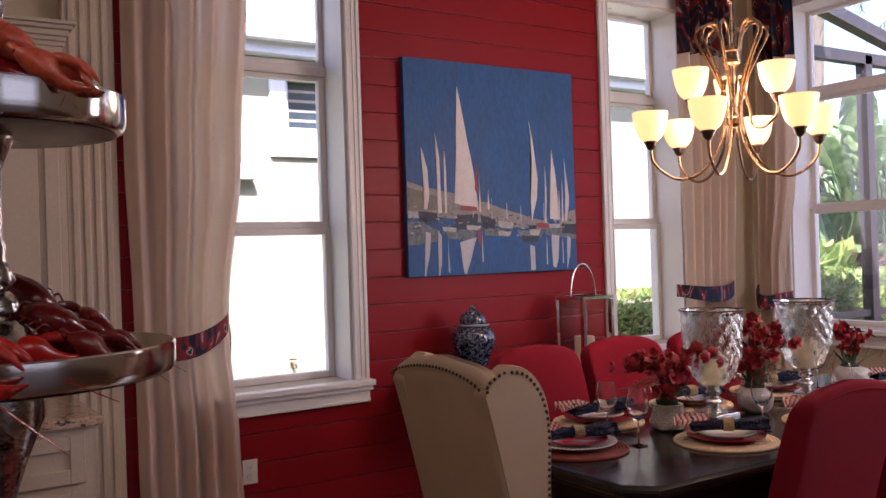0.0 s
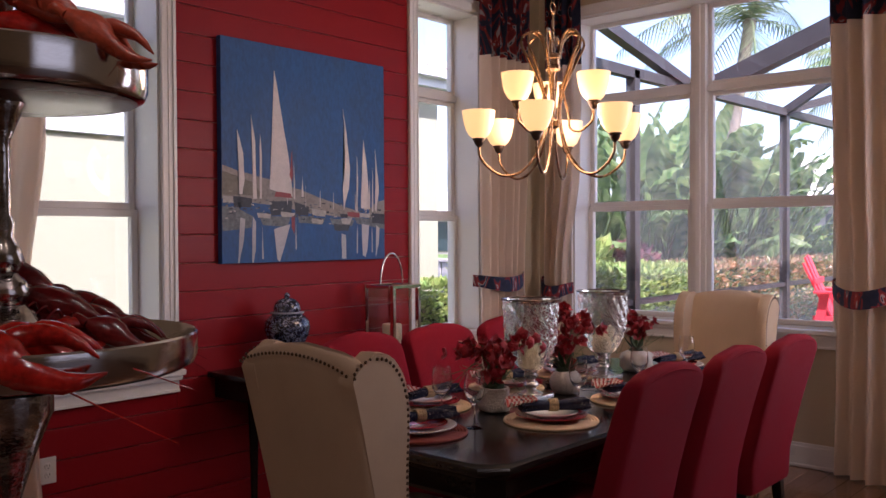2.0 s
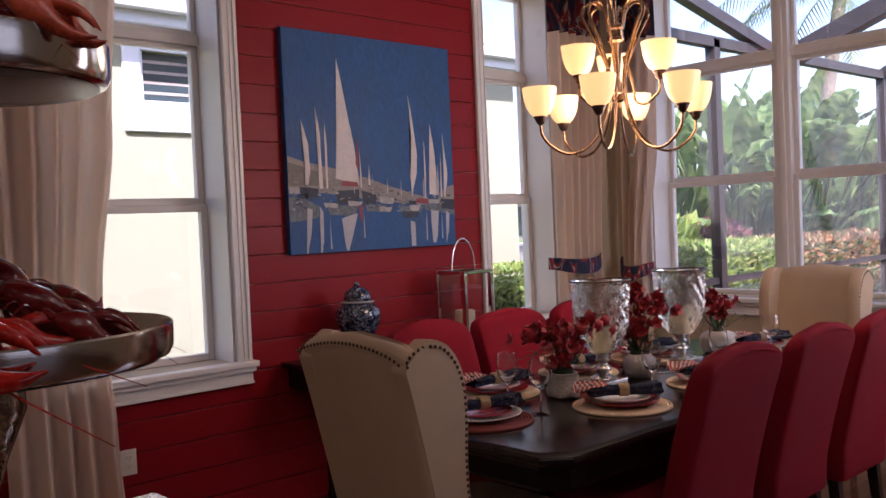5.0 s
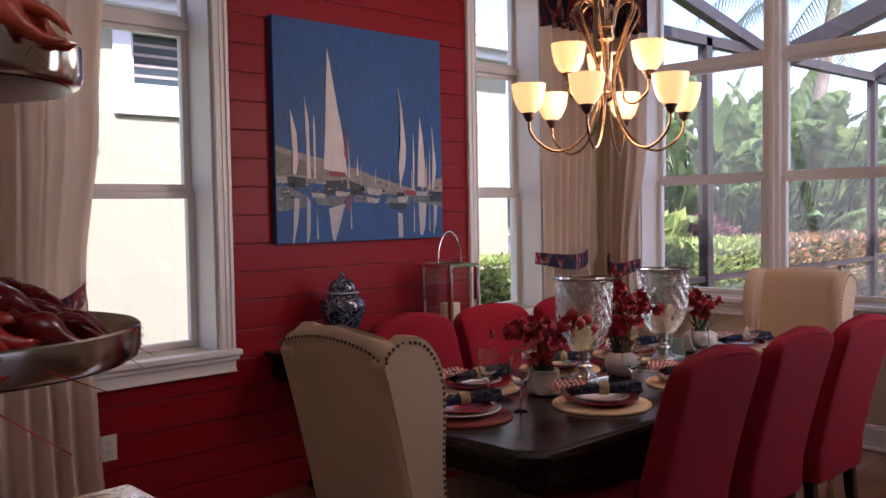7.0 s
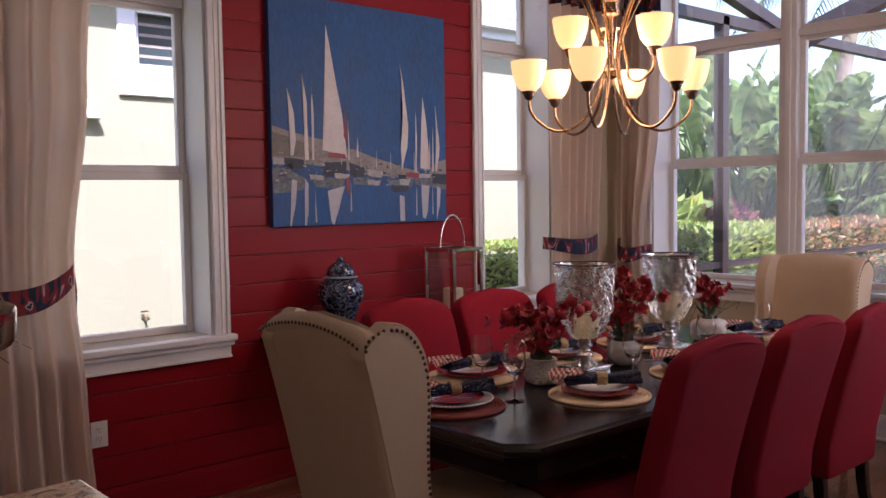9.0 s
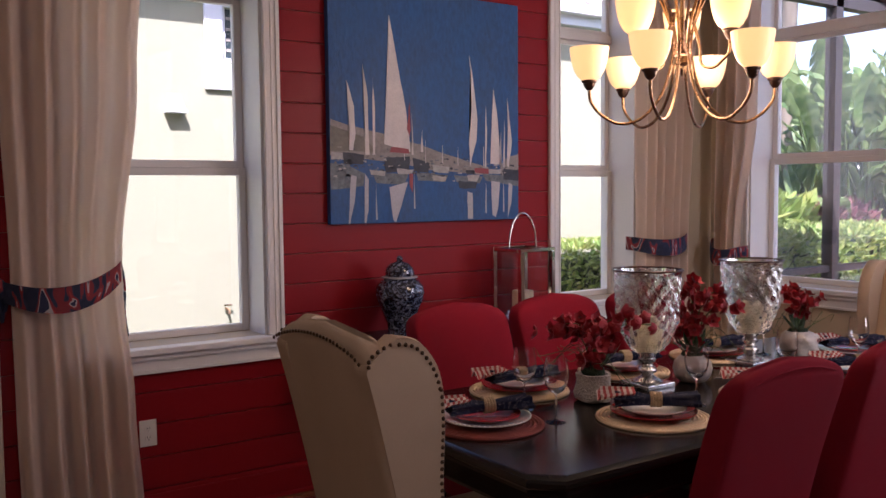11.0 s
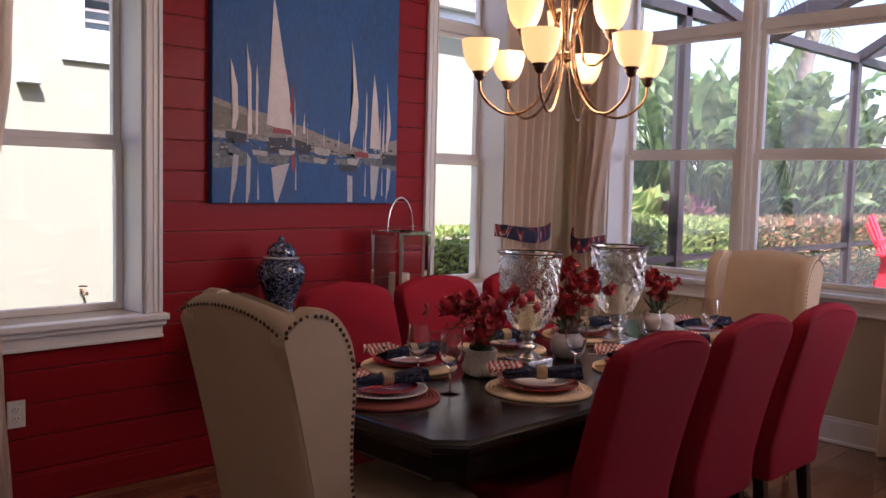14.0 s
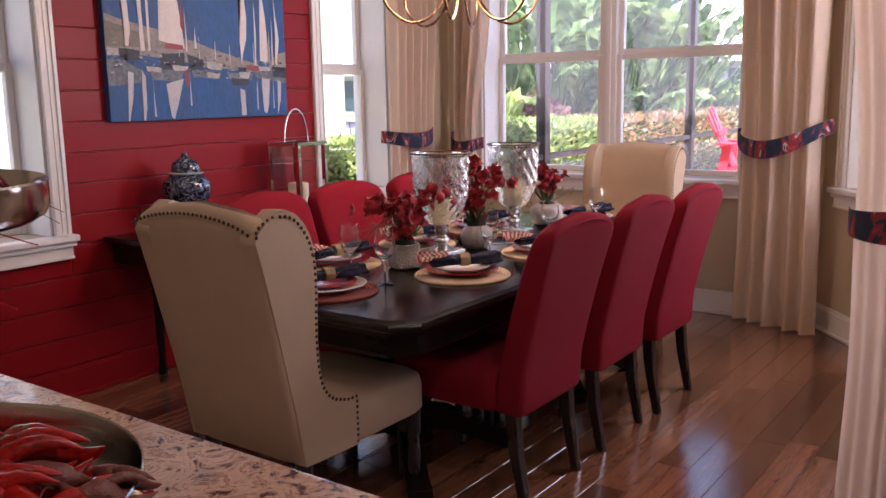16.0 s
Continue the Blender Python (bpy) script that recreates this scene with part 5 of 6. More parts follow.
def lantern():
    s, h = 0.132, 0.415
    l = thing("lantern", pose(6.17, 6.89, CONS[4], 0, 0, 4), "polished steel candle lantern with a hoop handle", "lantern")
    bm = bmesh.new()
    box(bm, -s, -s * 0.95, 0, s, s * 0.95, 0.022, 0.003, 1)
    part("base", bm, CHROME, l)
    for sx in (-1, 1):
        for sy in (-1, 1):
            bm = bmesh.new()
            x, y = sx * (s - 0.014), sy * (s * 0.95 - 0.014)
            box(bm, x - 0.014, y - 0.014, 0.022, x + 0.014, y + 0.014, h - 0.022, 0.003, 1)
            part("post", bm, CHROME, l)
    bm = bmesh.new()
    for sy in (-1, 1):
        box(bm, -s, sy * (s * 0.95 - 0.014) - 0.014, h - 0.022, s, sy * (s * 0.95 - 0.014) + 0.014, h, 0.003, 1)
    for sx in (-1, 1):
        box(bm, sx * (s - 0.014) - 0.014, -s * 0.95 + 0.029, h - 0.022, sx * (s - 0.014) + 0.014, s * 0.95 - 0.029, h, 0.003, 1)
    part("top_frame", bm, CHROME, l)
    bm = bmesh.new()
    tube(bm, [(s * 0.78 * math.cos(a), 0, h + 0.19 * math.sin(a)) for a in [math.pi * k / 20 for k in range(21)]], 0.006, 8)
    part("handle", bm, CHROME, l, smooth=60)
    for sy in (-1, 1):
        bm = bmesh.new()
        box(bm, -s + 0.028, sy * (s * 0.95 - 0.014) - 0.0015, 0.022, s - 0.028, sy * (s * 0.95 - 0.014) + 0.0015, h - 0.022)
        part("pane", bm, STEMWARE, l)
    bm = bmesh.new()
    lathe(bm, ((0.054, 0.024), (0.060, 0.026), (0.060, 0.165), (0.056, 0.171), (0.02, 0.166), (0.002, 0.166)), 28)
    part("candle", bm, CANDLE, l, "ivory pillar candle", smooth=40)
    return l


lantern()

# ---- kitchen island ----
GRANITE = mat("granite_counter", (0.55, 0.42, 0.34), 0.16, vary=0.2, scale=8, fine=60, bump=0.02, coat=0.3)
_g = GRANITE.node_tree
_gt = _g.nodes.new("ShaderNodeTexCoord")
_gn = node(_g, "ShaderNodeTexNoise", Scale=13.0, Detail=8.0, Roughness=0.66, Distortion=2.4)
_g.links.new(_gt.outputs["Object"], _gn.inputs["Vector"])
ramp_into(GRANITE, _gn.outputs[0], [(0.0, (0.03, 0.027, 0.027)), (0.38, (0.07, 0.05, 0.042)), (0.43, (0.40, 0.26, 0.17)), (0.53, (0.58, 0.42, 0.29)), (0.57, (0.24, 0.11, 0.06)), (0.60, (0.50, 0.36, 0.25)), (0.67, (0.10, 0.075, 0.065))])
IX0, IX1, IY0, IY1, IZ = 1.5, 3.285, 3.62, 4.885, 0.92


def island():
    t = thing("kitchen_island", Matrix.Identity(4), "cream painted kitchen island under a granite top", "cabinet")
    bm = bmesh.new()
    box(bm, IX0 + 0.05, IY0 + 0.05, 0.10, IX1 - 0.05, IY1 - 0.05, IZ - 0.03)
    part("body", bm, CREAM_CABINET, t)
    bm = bmesh.new()
    box(bm, IX0 + 0.1, IY0 + 0.1, 0.0, IX1 - 0.1, IY1 - 0.1, 0.10)
    part("plinth", bm, LEG_WOOD, t)
    for k in range(2):
        y0 = IY0 + 0.09 + k * 0.56
        bm = bmesh.new()
        box(bm, IX1 - 0.05, y0, 0.16, IX1 - 0.036, y0 + 0.52, IZ - 0.08, 0.003, 1)
        part("panel", bm, CREAM_CABINET, t)
    return t


island()
bm = bmesh.new()
box(bm, IX0, IY0, IZ - 0.03, IX1, IY1, IZ, 0.008, 3)
solid("worktop", bm, GRANITE, "polished brown and grey granite island worktop", "worktop")

# ---- tiered stand ----
SX, SY = 2.727, 4.055
TIERS = ((0.272, 0.985, 1.085), (0.204, 1.348, 1.387), (0.152, 1.646, 1.692))


def tray_profile(r, z0, z1):
    return ((0.02, z0 + 0.004), (r - 0.016, z0 + 0.003), (r - 0.006, z0 + 0.006), (r - 0.003, z0 + 0.014), (r - 0.002, z1 - 0.004), (r, z1), (r + 0.002, z1 - 0.002), (r + 0.0015, z0 + 0.012), (r - 0.002, z0 + 0.004), (r - 0.010, z0), (0.02, z0))


def stand():
    s = thing("tiered_stand", pose(SX, SY, 0), "three-tier steel serving stand on the island", "serving stand")
    for r, z0, z1 in TIERS:
        bm = bmesh.new()
        lathe(bm, tray_profile(r, z0, z1), 72, cap=False)
        tray = part("tray", bm, PAN_STEEL, s, smooth=35)
        # lower face in the darkened steel, standing for its shade
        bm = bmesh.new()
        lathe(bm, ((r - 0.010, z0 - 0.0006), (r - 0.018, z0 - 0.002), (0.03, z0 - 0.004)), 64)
        part("underside", bm, TRAY_UNDERSHADE, tray, "steel underside with its shade put into the colour", smooth=35)
    bm = bmesh.new()
    prof = [(0.13, 0.9205), (0.13, 0.93), (0.06, 0.945), (0.03, 0.97), (0.05, 0.99), (0.014, 1.02), (0.014, 1.20), (0.03, 1.25), (0.05, 1.30), (0.05, 1.335), (0.062, 1.345), (0.055, 1.38), (0.034, 1.41), (0.022, 1.42), (0.027, 1.432), (0.024, 1.445), (0.014, 1.455), (0.022, 1.468), (0.018, 1.482), (0.011, 1.495), (0.013, 1.51), (0.0085, 1.52), (0.0085, 1.60), (0.02, 1.63), (0.03, 1.655), (0.02, 1.68), (0.013, 1.70), (0.02, 1.72), (0.016, 1.74), (0.022, 1.76), (0.014, 1.78), (0.018, 1.80), (0.010, 1.83), (0.014, 1.86), (0.004, 1.89)]
    lathe(bm, prof, 28)
    part("stem", bm, STEM_SILVER, s, smooth=50)
    return s


stand()

LOBSTER = mat("glossy_lobster_shell", (0.34, 0.011, 0.005), 0.14, vary=0.6, scale=24, fine=140, bump=0.12, coat=0.25)
MAROON = mat("dark_maroon_shell", (0.125, 0.008, 0.008), 0.18, vary=0.6, scale=24, fine=140, bump=0.12, coat=0.3)
CRAB = mat("orange_crab_shell", (0.40, 0.06, 0.022), 0.3, vary=0.5, scale=18, fine=160, bump=0.12)

BROWN_CRAB = mat("brown_crab_shell", (0.16, 0.05, 0.035), 0.4, vary=0.4, scale=30, fine=160, bump=0.3)


def claw(bm, m, s):
    """A lobster claw pointing along +x: palm, fixed finger, moving thumb."""
    secs = []
    for x, w, h, dy in ((0.0, 0.010, 0.010, 0), (0.012, 0.017, 0.014, 0), (0.03, 0.026, 0.019, 0.001), (0.05, 0.029, 0.021, 0.003), (0.068, 0.026, 0.019, 0.007), (0.08, 0.018, 0.016, 0.014), (0.095, 0.014, 0.013, 0.019), (0.115, 0.011, 0.010, 0.021), (0.134, 0.007, 0.007, 0.016), (0.15, 0.0015, 0.002, 0.006)):
        secs.append([m @ Vector((x * s, (dy + w * math.cos(2 * math.pi * k / 14)) * s, h * math.sin(2 * math.pi * k / 14) * s)) for k in range(14)])
    loft(bm, secs)
    secs = []
    for x, w, y in ((0.052, 0.010, -0.016), (0.066, 0.013, -0.022), (0.085, 0.011, -0.027), (0.105, 0.0085, -0.027), (0.124, 0.006, -0.02), (0.140, 0.0015, -0.009)):
        secs.append([m @ Vector((x * s, (y + w * math.cos(2 * math.pi * k / 10)) * s, w * 0.95 * math.sin(2 * math.pi * k / 10) * s)) for k in range(10)])
    loft(bm, secs)
    for k in range(5):                           # blunt teeth along the fixed finger
        x, y = 0.082 + 0.011 * k, 0.004 + 0.003 * k
        bmesh.ops.create_icosphere(bm, subdivisions=1, radius=0.0032 * s, matrix=m @ Matrix.Translation((x * s, y * s, 0)))


def lobster(m, label, group, s=1.0, feelers=((0.05, 0.02, 0.22), (-0.05, 0.0, 0.20)), material=None):
    """Head towards +x, resting on z = 0."""
    material = material or LOBSTER
    L = thing("lobster", m, label, "lobster", group)
    bm = bmesh.new()
    secs = []
    for x, w, h in ((-0.06, 0.024, 0.022), (-0.045, 0.031, 0.030), (-0.01, 0.034, 0.034), (0.03, 0.029, 0.030), (0.055, 0.017, 0.02), (0.075, 0.006, 0.009), (0.09, 0.0015, 0.003)):
        secs.append([Vector((x * s, w * math.cos(2 * math.pi * k / 14) * s, (0.036 + h * math.sin(2 * math.pi * k / 14)) * s)) for k in range(14)])
    loft(bm, secs)
    part("shell", bm, material, L, smooth=60)
    for k in range(6):                           # tail rings curling under
        t = k / 5
        w = 0.027 - 0.010 * t
        bm = bmesh.new()
        mm = Matrix.Translation(((-0.07 - 0.026 * k + 0.002 * k * k) * s, 0, (0.034 - 0.004 * k) * s)) @ Matrix.Rotation(-0.14 * k, 4, "Y")
        blob(bm, mm, (0.019 * s, w * s, 0.026 * (1 - 0.4 * t) * s), 12, 7, 0.6)
        part("tail_segment", bm, material, L, smooth=60)
    bm = bmesh.new()
    for a in (-0.7, -0.35, 0.0, 0.35, 0.7):
        mm = Matrix.Translation((-0.175 * s, 0, 0.014 * s)) @ Matrix.Rotation(math.pi + a, 4, "Z")
        blob(bm, mm @ Matrix.Translation((0.022 * s, 0, 0)), (0.024 * s, 0.010 * s, 0.004 * s), 8, 6)
    part("tail_fan", bm, material, L, smooth=60)
    for sy in (-1, 1):
        bm = bmesh.new()
        elbow = Vector((0.075 * s, sy * 0.05 * s, 0.03 * s))
        tube(bm, curve_pts([(0.04 * s, sy * 0.024 * s, 0.03 * s), (0.055 * s, sy * 0.045 * s, 0.034 * s), elbow], 4), 0.009 * s, 8)
        claw(bm, Matrix.Translation(elbow) @ Matrix.Rotation(-sy * 0.25, 4, "Z") @ Matrix.Rotation(-sy * 0.95, 4, "X") @ Matrix.Diagonal((1, sy, 1, 1)), s)
        part("claw", bm, material, L, smooth=60)
        for k in range(4):
            bm = bmesh.new()
            x = (0.02 - 0.022 * k) * s
            tube(bm, curve_pts([(x, sy * 0.026 * s, 0.024 * s), (x - 0.005 * s, sy * 0.055 * s, 0.038 * s), (x - 0.012 * s, sy * 0.085 * s, 0.008 * s)], 4), 0.0038 * s, 6, 0.0014 * s)
            part("walking_leg", bm, material, L)
    for fy, fz, fl in feelers:
        bm = bmesh.new()
        tube(bm, curve_pts([(0.07 * s, math.copysign(0.008, fy) * s, 0.04 * s), ((0.07 + fl * 0.4) * s, fy * 0.7 * s, (0.06 + fz) * s), ((0.07 + fl) * s, fy * 2.0 * s, (0.03 + fz) * s)], 6), 0.0019 * s, 5, 0.0005 * s)
        part("antenna", bm, material, L)
    return L


G = "lobsters on the tiered stand"
RL = "glossy red lobster lying in a steel tray"
z1, z2, z0 = TIERS[1][1] + 0.006, TIERS[2][1] + 0.006, TIERS[0][1] + 0.008
DL = "dark maroon lobster heaped in a steel tray"
lobster(pose(SX - 0.130, SY - 0.050, z1 + 0.022, 0, 9, -48), "bright red lobster with its claws over the tray's rim", G, 0.98, feelers=((-0.03, -0.05, 0.24), (0.02, -0.02, 0.22)))
lobster(pose(SX + 0.040, SY + 0.080, z1 + 0.066, 10, 24, -50), DL, G, 0.72, feelers=(), material=MAROON)
lobster(pose(SX + 0.060, SY + 0.010, z1 + 0.040, 0, 18, -46), DL, G, 0.60, feelers=((-0.02, -0.02, 0.24), (0.03, -0.02, 0.22)), material=MAROON)
lobster(pose(SX - 0.020, SY + 0.020, z1 + 0.022, 0, 6, -30), RL, G, 0.62, feelers=())
lobster(pose(SX - 0.105, SY + 0.065, z1 + 0.022, 0, 0, 20), DL, G, 0.66, feelers=(), material=MAROON)
lobster(pose(SX + 0.002, SY - 0.068, z2 + 0.072, 0, 26, -46), "orange crayfish hanging over the steel tray's rim", G, 0.62, feelers=((0.01, -0.02, 0.06), (-0.01, -0.05, 0.14)), material=CRAB)
lobster(pose(SX - 0.075, SY - 0.01, z2 + 0.045, 0, 4, -20), RL, G, 0.75, feelers=())
lobster(pose(SX + 0.010, SY + 0.035, z2 + 0.040, 0, 6, -62), RL, G, 0.62, feelers=())
lobster(pose(SX + 0.061, SY + 0.019, z0 + 0.050, 0, -10, -54), RL, G, 0.95, feelers=())
lobster(pose(SX + 0.105, SY + 0.066, z0 + 0.055, 0, -6, -66), RL, G, 0.90, feelers=())
lobster(pose(SX - 0.005, SY - 0.036, z0 + 0.045, 0, -8, -42), RL, G, 0.90, feelers=())
lobster(pose(SX + 0.000, SY - 0.020, z0 + 0.100, 0, 20, -60), RL, G, 1.0, feelers=())
lobster(pose(SX + 0.050, SY - 0.110, z0 + 0.075, 0, 14, -20), RL, G, 0.85, feelers=())
lobster(pose(SX + 0.130, SY - 0.128, z0 + 0.080, 0, 6, -50), "brown crayfish resting on the steel tray's rim", G, 0.5, feelers=(), material=BROWN_CRAB)
COCKLE = mat("striped_seashell", (0.45, 0.36, 0.22), 0.5, vary=0.25, scale=30, fine=90, bump=0.3)
for dx, dy, rz, k in ((0.19, -0.065, 20, 1.0), (0.16, 0.10, 130, 0.8)):
    bm = bmesh.new()
    rows = []
    for j in range(9):
        t = j / 8
        rows.append([Vector((0.04 * k * t * math.cos(a), 0.045 * k * t * math.sin(a), (0.022 * math.sin(math.pi * 0.5 * (1 - t)) + 0.0016 * math.cos(a * 22) * t + 0.004) * k)) for a in [-1.5 + 3.0 * q / 44 for q in range(45)]])
    loft(bm, rows, close=False, caps=False)
    bmesh.ops.remove_doubles(bm, verts=bm.verts, dist=0.0003)
    bmesh.ops.solidify(bm, geom=bm.faces[:], thickness=0.002)
    solid("seashell", bm, COCKLE, "ribbed tan seashell lying in the steel tray", "shell", pose(SX + dx, SY + dy, z0 + 0.045, 0, 0, rz), "seashells", smooth=50)

# ---- hutch and trim beside the red wall ----


def shaker(name, parent, x0, x1, z0, z1, y):
    """A framed door or drawer front facing -y: a slab with stiles, rails and a raised panel."""
    def slab(nm, a, b, c, d, y0, y1, bev, up):
        bm = bmesh.new()
        box(bm, a, y0, b, c, y1, d, bev, 1)
        return part(nm, bm, CREAM_CABINET, up)
    w = 0.055
    front = slab(name, x0, z0, x1, z1, y - 0.008, y, 0.0, parent)
    for a, c in ((x0, x0 + w), (x1 - w, x1)):
        slab("stile", a, z0, c, z1, y - 0.022, y - 0.008, 0.003, front)
    for b, d in ((z0, z0 + w), (z1 - w, z1)):
        slab("rail", x0 + w, b, x1 - w, d, y - 0.022, y - 0.008, 0.003, front)
    if z1 - z0 > 0.2:
        slab("raised_panel", x0 + w + 0.02, z0 + w + 0.02, x1 - w - 0.02, z1 - w - 0.02, y - 0.016, y - 0.008, 0.006, front)
    return front


HX0, HX1, HY = 2.35, 3.272, 6.42


def hutch():
    h = thing("base_cabinet", Matrix.Identity(4), "cream painted base cabinet with drawers under a granite top", "cabinet")
    bm = bmesh.new()
    box(bm, HX0, HY, 0.0, HX1, RED_Y, 0.87)
    part("body", bm, CREAM_CABINET, h)
    for z0, z1, nm in ((0.66, 0.84, "drawer"), (0.36, 0.63, "drawer"), (0.08, 0.33, "drawer")):
        d = shaker(nm, h, HX0 + 0.02, HX1 - 0.03, z0, z1, HY)
        bm = bmesh.new()
        xm = (HX0 + HX1) / 2 + 0.12
        zm = (z0 + z1) / 2
        tube(bm, curve_pts([(xm - 0.09, HY - 0.02, zm), (xm - 0.08, HY - 0.045, zm), (xm, HY - 0.05, zm - 0.006), (xm + 0.08, HY - 0.045, zm), (xm + 0.09, HY - 0.02, zm)], 5), 0.006, 8)
        part("handle", bm, DARK_BRONZE, d, "dark bronze handle")
    bm = bmesh.new()
    box(bm, HX0, HY - 0.035, 0.87, HX1 + 0.035, RED_Y, 0.905, 0.006, 2)
    solid("countertop", bm, GRANITE, "polished granite top of the base cabinet", "worktop")
    u = thing("wall_cabinet", Matrix.Identity(4), "tall cream painted wall cabinet with a crown moulding", "cabinet")
    uy, ux1 = 6.74, HX1 - 0.012
    bm = bmesh.new()
    box(bm, HX0, uy, 1.22, ux1, RED_Y, 2.40)
    part("body", bm, CREAM_CABINET, u)
    shaker("door", u, HX0 + 0.03, ux1 - 0.03, 1.30, 2.36, uy)
    bm = bmesh.new()
    for k, (o, a, b) in enumerate(((0.008, 2.375, 2.395), (0.014, 2.395, 2.415), (0.024, 2.415, 2.44), (0.038, 2.44, 2.458), (0.05, 2.458, 2.475))):
        box(bm, HX0, uy - o, a, ux1 + o, RED_Y, b, 0.006, 2)
    part("crown", bm, CREAM_CABINET, u)
    bm = bmesh.new()
    box(bm, HX0, RED_Y - 0.02, 0.907, ux1, RED_Y + 0.015, 1.22)
    solid("backsplash", bm, CREAM_CABINET, "cream painted panel behind the cabinet", "wall panel")


hutch()
bm = bmesh.new()                                 # tall fluted trim between cabinet and red wall
box(bm, 3.310, RED_Y - 0.06, 0.0, RED0 - 0.005, RED_Y + 0.014, CEIL - 0.01, 0.004, 1)
for k in range(4):
    x = 3.333 + k * 0.047
    box(bm, x, RED_Y - 0.07, 0.16, x + 0.028, RED_Y - 0.058, CEIL - 0.05, 0.006, 2)
box(bm, 3.303, RED_Y - 0.08, 0.0, RED0 - 0.002, RED_Y + 0.014, 0.15, 0.004, 1)
solid("trim_pilaster", bm, CREAM_CABINET, "tall cream painted fluted trim at the red wall's end", "trim", kind="structure")

# ---- outside ----
HOUSE_WALL = mat("pale_yellow_stucco", (0.315, 0.315, 0.232), 0.9, vary=0.04, scale=2, fine=140, bump=0.25)
HOUSE_TRIM = mat("white_house_trim", (0.70, 0.71, 0.74), 0.6, vary=0.04, scale=4, bump=0.05)
ROOF_TILE = mat("pale_roof_tile", (0.55, 0.48, 0.44), 0.8, vary=0.25, scale=6, fine=60, bump=0.5)
GRASS = mat("lawn", (0.10, 0.16, 0.04), 0.95, vary=0.4, scale=1.2, fine=40, bump=0.6)
PAVER = mat("pale_pavers", (0.52, 0.47, 0.40), 0.85, vary=0.25, scale=5, fine=50, bump=0.3)
WATER = mat("canal_water", (0.05, 0.09, 0.12), 0.08, vary=0.2, scale=0.5, fine=4, bump=0.25)
SEAWALL = mat("concrete_seawall", (0.35, 0.31, 0.28), 0.9, vary=0.3, scale=1.5, fine=30, bump=0.3)
CAGE = mat("bronze_aluminium", (0.045, 0.038, 0.038), 0.45, vary=0.15, scale=8, bump=0.02)
SCREEN = bpy.data.materials.new("insect_screen")          # a fine mesh: mostly open, its threads catch the sun
SCREEN.use_nodes = True
_sn = SCREEN.node_tree
_so = _sn.nodes.new("ShaderNodeBsdfTransparent")
_sm = _sn.nodes.new("ShaderNodeMixShader")
_sm.inputs[0].default_value = 0.045
_sn.nodes["Principled BSDF"].inputs["Base Color"].default_value = (0.42, 0.44, 0.47, 1)
_sn.nodes["Principled BSDF"].inputs["Roughness"].default_value = 0.8
_sn.links.new(_so.outputs[0], _sm.inputs[1])
_sn.links.new(_sn.nodes["Principled BSDF"].outputs[0], _sm.inputs[2])
_sn.links.new(_sm.outputs[0], _sn.nodes["Material Output"].inputs[0])
ADI_RED = mat("red_painted_wood", (0.62, 0.035, 0.05), 0.5, vary=0.1, scale=8, fine=60, bump=0.1)
DARK_GLASS = mat("dark_window_glass", (0.04, 0.06, 0.07), 0.1, vary=0.2, scale=3, bump=0.0)


def foliage_mat(name, color, other, trans=0.35):
    """Leaf surface with light through it and colour varied leaf by leaf."""
    m = bpy.data.materials.new(name)
    m.use_nodes = True
    nt = m.node_tree
    b = nt.nodes["Principled BSDF"]
    geo = nt.nodes.new("ShaderNodeNewGeometry")
    mix = nt.nodes.new("ShaderNodeMix")
    mix.data_type = "RGBA"
    mix.inputs["A"].default_value, mix.inputs["B"].default_value = (*color, 1), (*other, 1)
    nt.links.new(geo.outputs["Random Per Island"], mix.inputs["Factor"])
    nz = node(nt, "ShaderNodeTexNoise", Scale=9.0, Detail=3.0)
    mul = nt.nodes.new("ShaderNodeMix")
    mul.data_type, mul.blend_type = "RGBA", "MULTIPLY"
    mul.inputs["Factor"].default_value = 0.5
    nt.links.new(mix.outputs["Result"], mul.inputs["A"])
    nt.links.new(nz.outputs["Color"], mul.inputs["B"])
    nt.links.new(mul.outputs["Result"], b.inputs["Base Color"])
    b.inputs["Roughness"].default_value = 0.42
    tl = nt.nodes.new("ShaderNodeBsdfTranslucent")
    nt.links.new(mix.outputs["Result"], tl.inputs[0])
    ms = nt.nodes.new("ShaderNodeMixShader")
    ms.inputs[0].default_value = trans
    nt.links.new(b.outputs[0], ms.inputs[1])
    nt.links.new(tl.outputs[0], ms.inputs[2])
    nt.links.new(ms.outputs[0], nt.nodes["Material Output"].inputs[0])
    return m


BROAD = foliage_mat("broad_leaf", (0.075, 0.16, 0.045), (0.30, 0.40, 0.15), 0.4)
CORDYLINE = foliage_mat("pink_shrub_leaf", (0.16, 0.10, 0.07), (0.45, 0.18, 0.22), 0.35)
HEDGE = foliage_mat("hedge_leaf", (0.20, 0.32, 0.07), (0.50, 0.58, 0.18), 0.3)
CROTON = foliage_mat("red_tipped_leaf", (0.20, 0.24, 0.08), (0.58, 0.30, 0.17), 0.3)
PALM = foliage_mat("palm_leaf", (0.14, 0.21, 0.09), (0.36, 0.40, 0.22), 0.35)
TRUNK = mat("palm_trunk", (0.22, 0.18, 0.14), 0.9, vary=0.3, scale=10, fine=60, bump=0.6)
# near-black green: the shade between hedge leaves is put into this colour
HEDGE_SHADE = mat("hedge_shade", (0.03, 0.05, 0.015), 1.0, vary=0.4, scale=10)

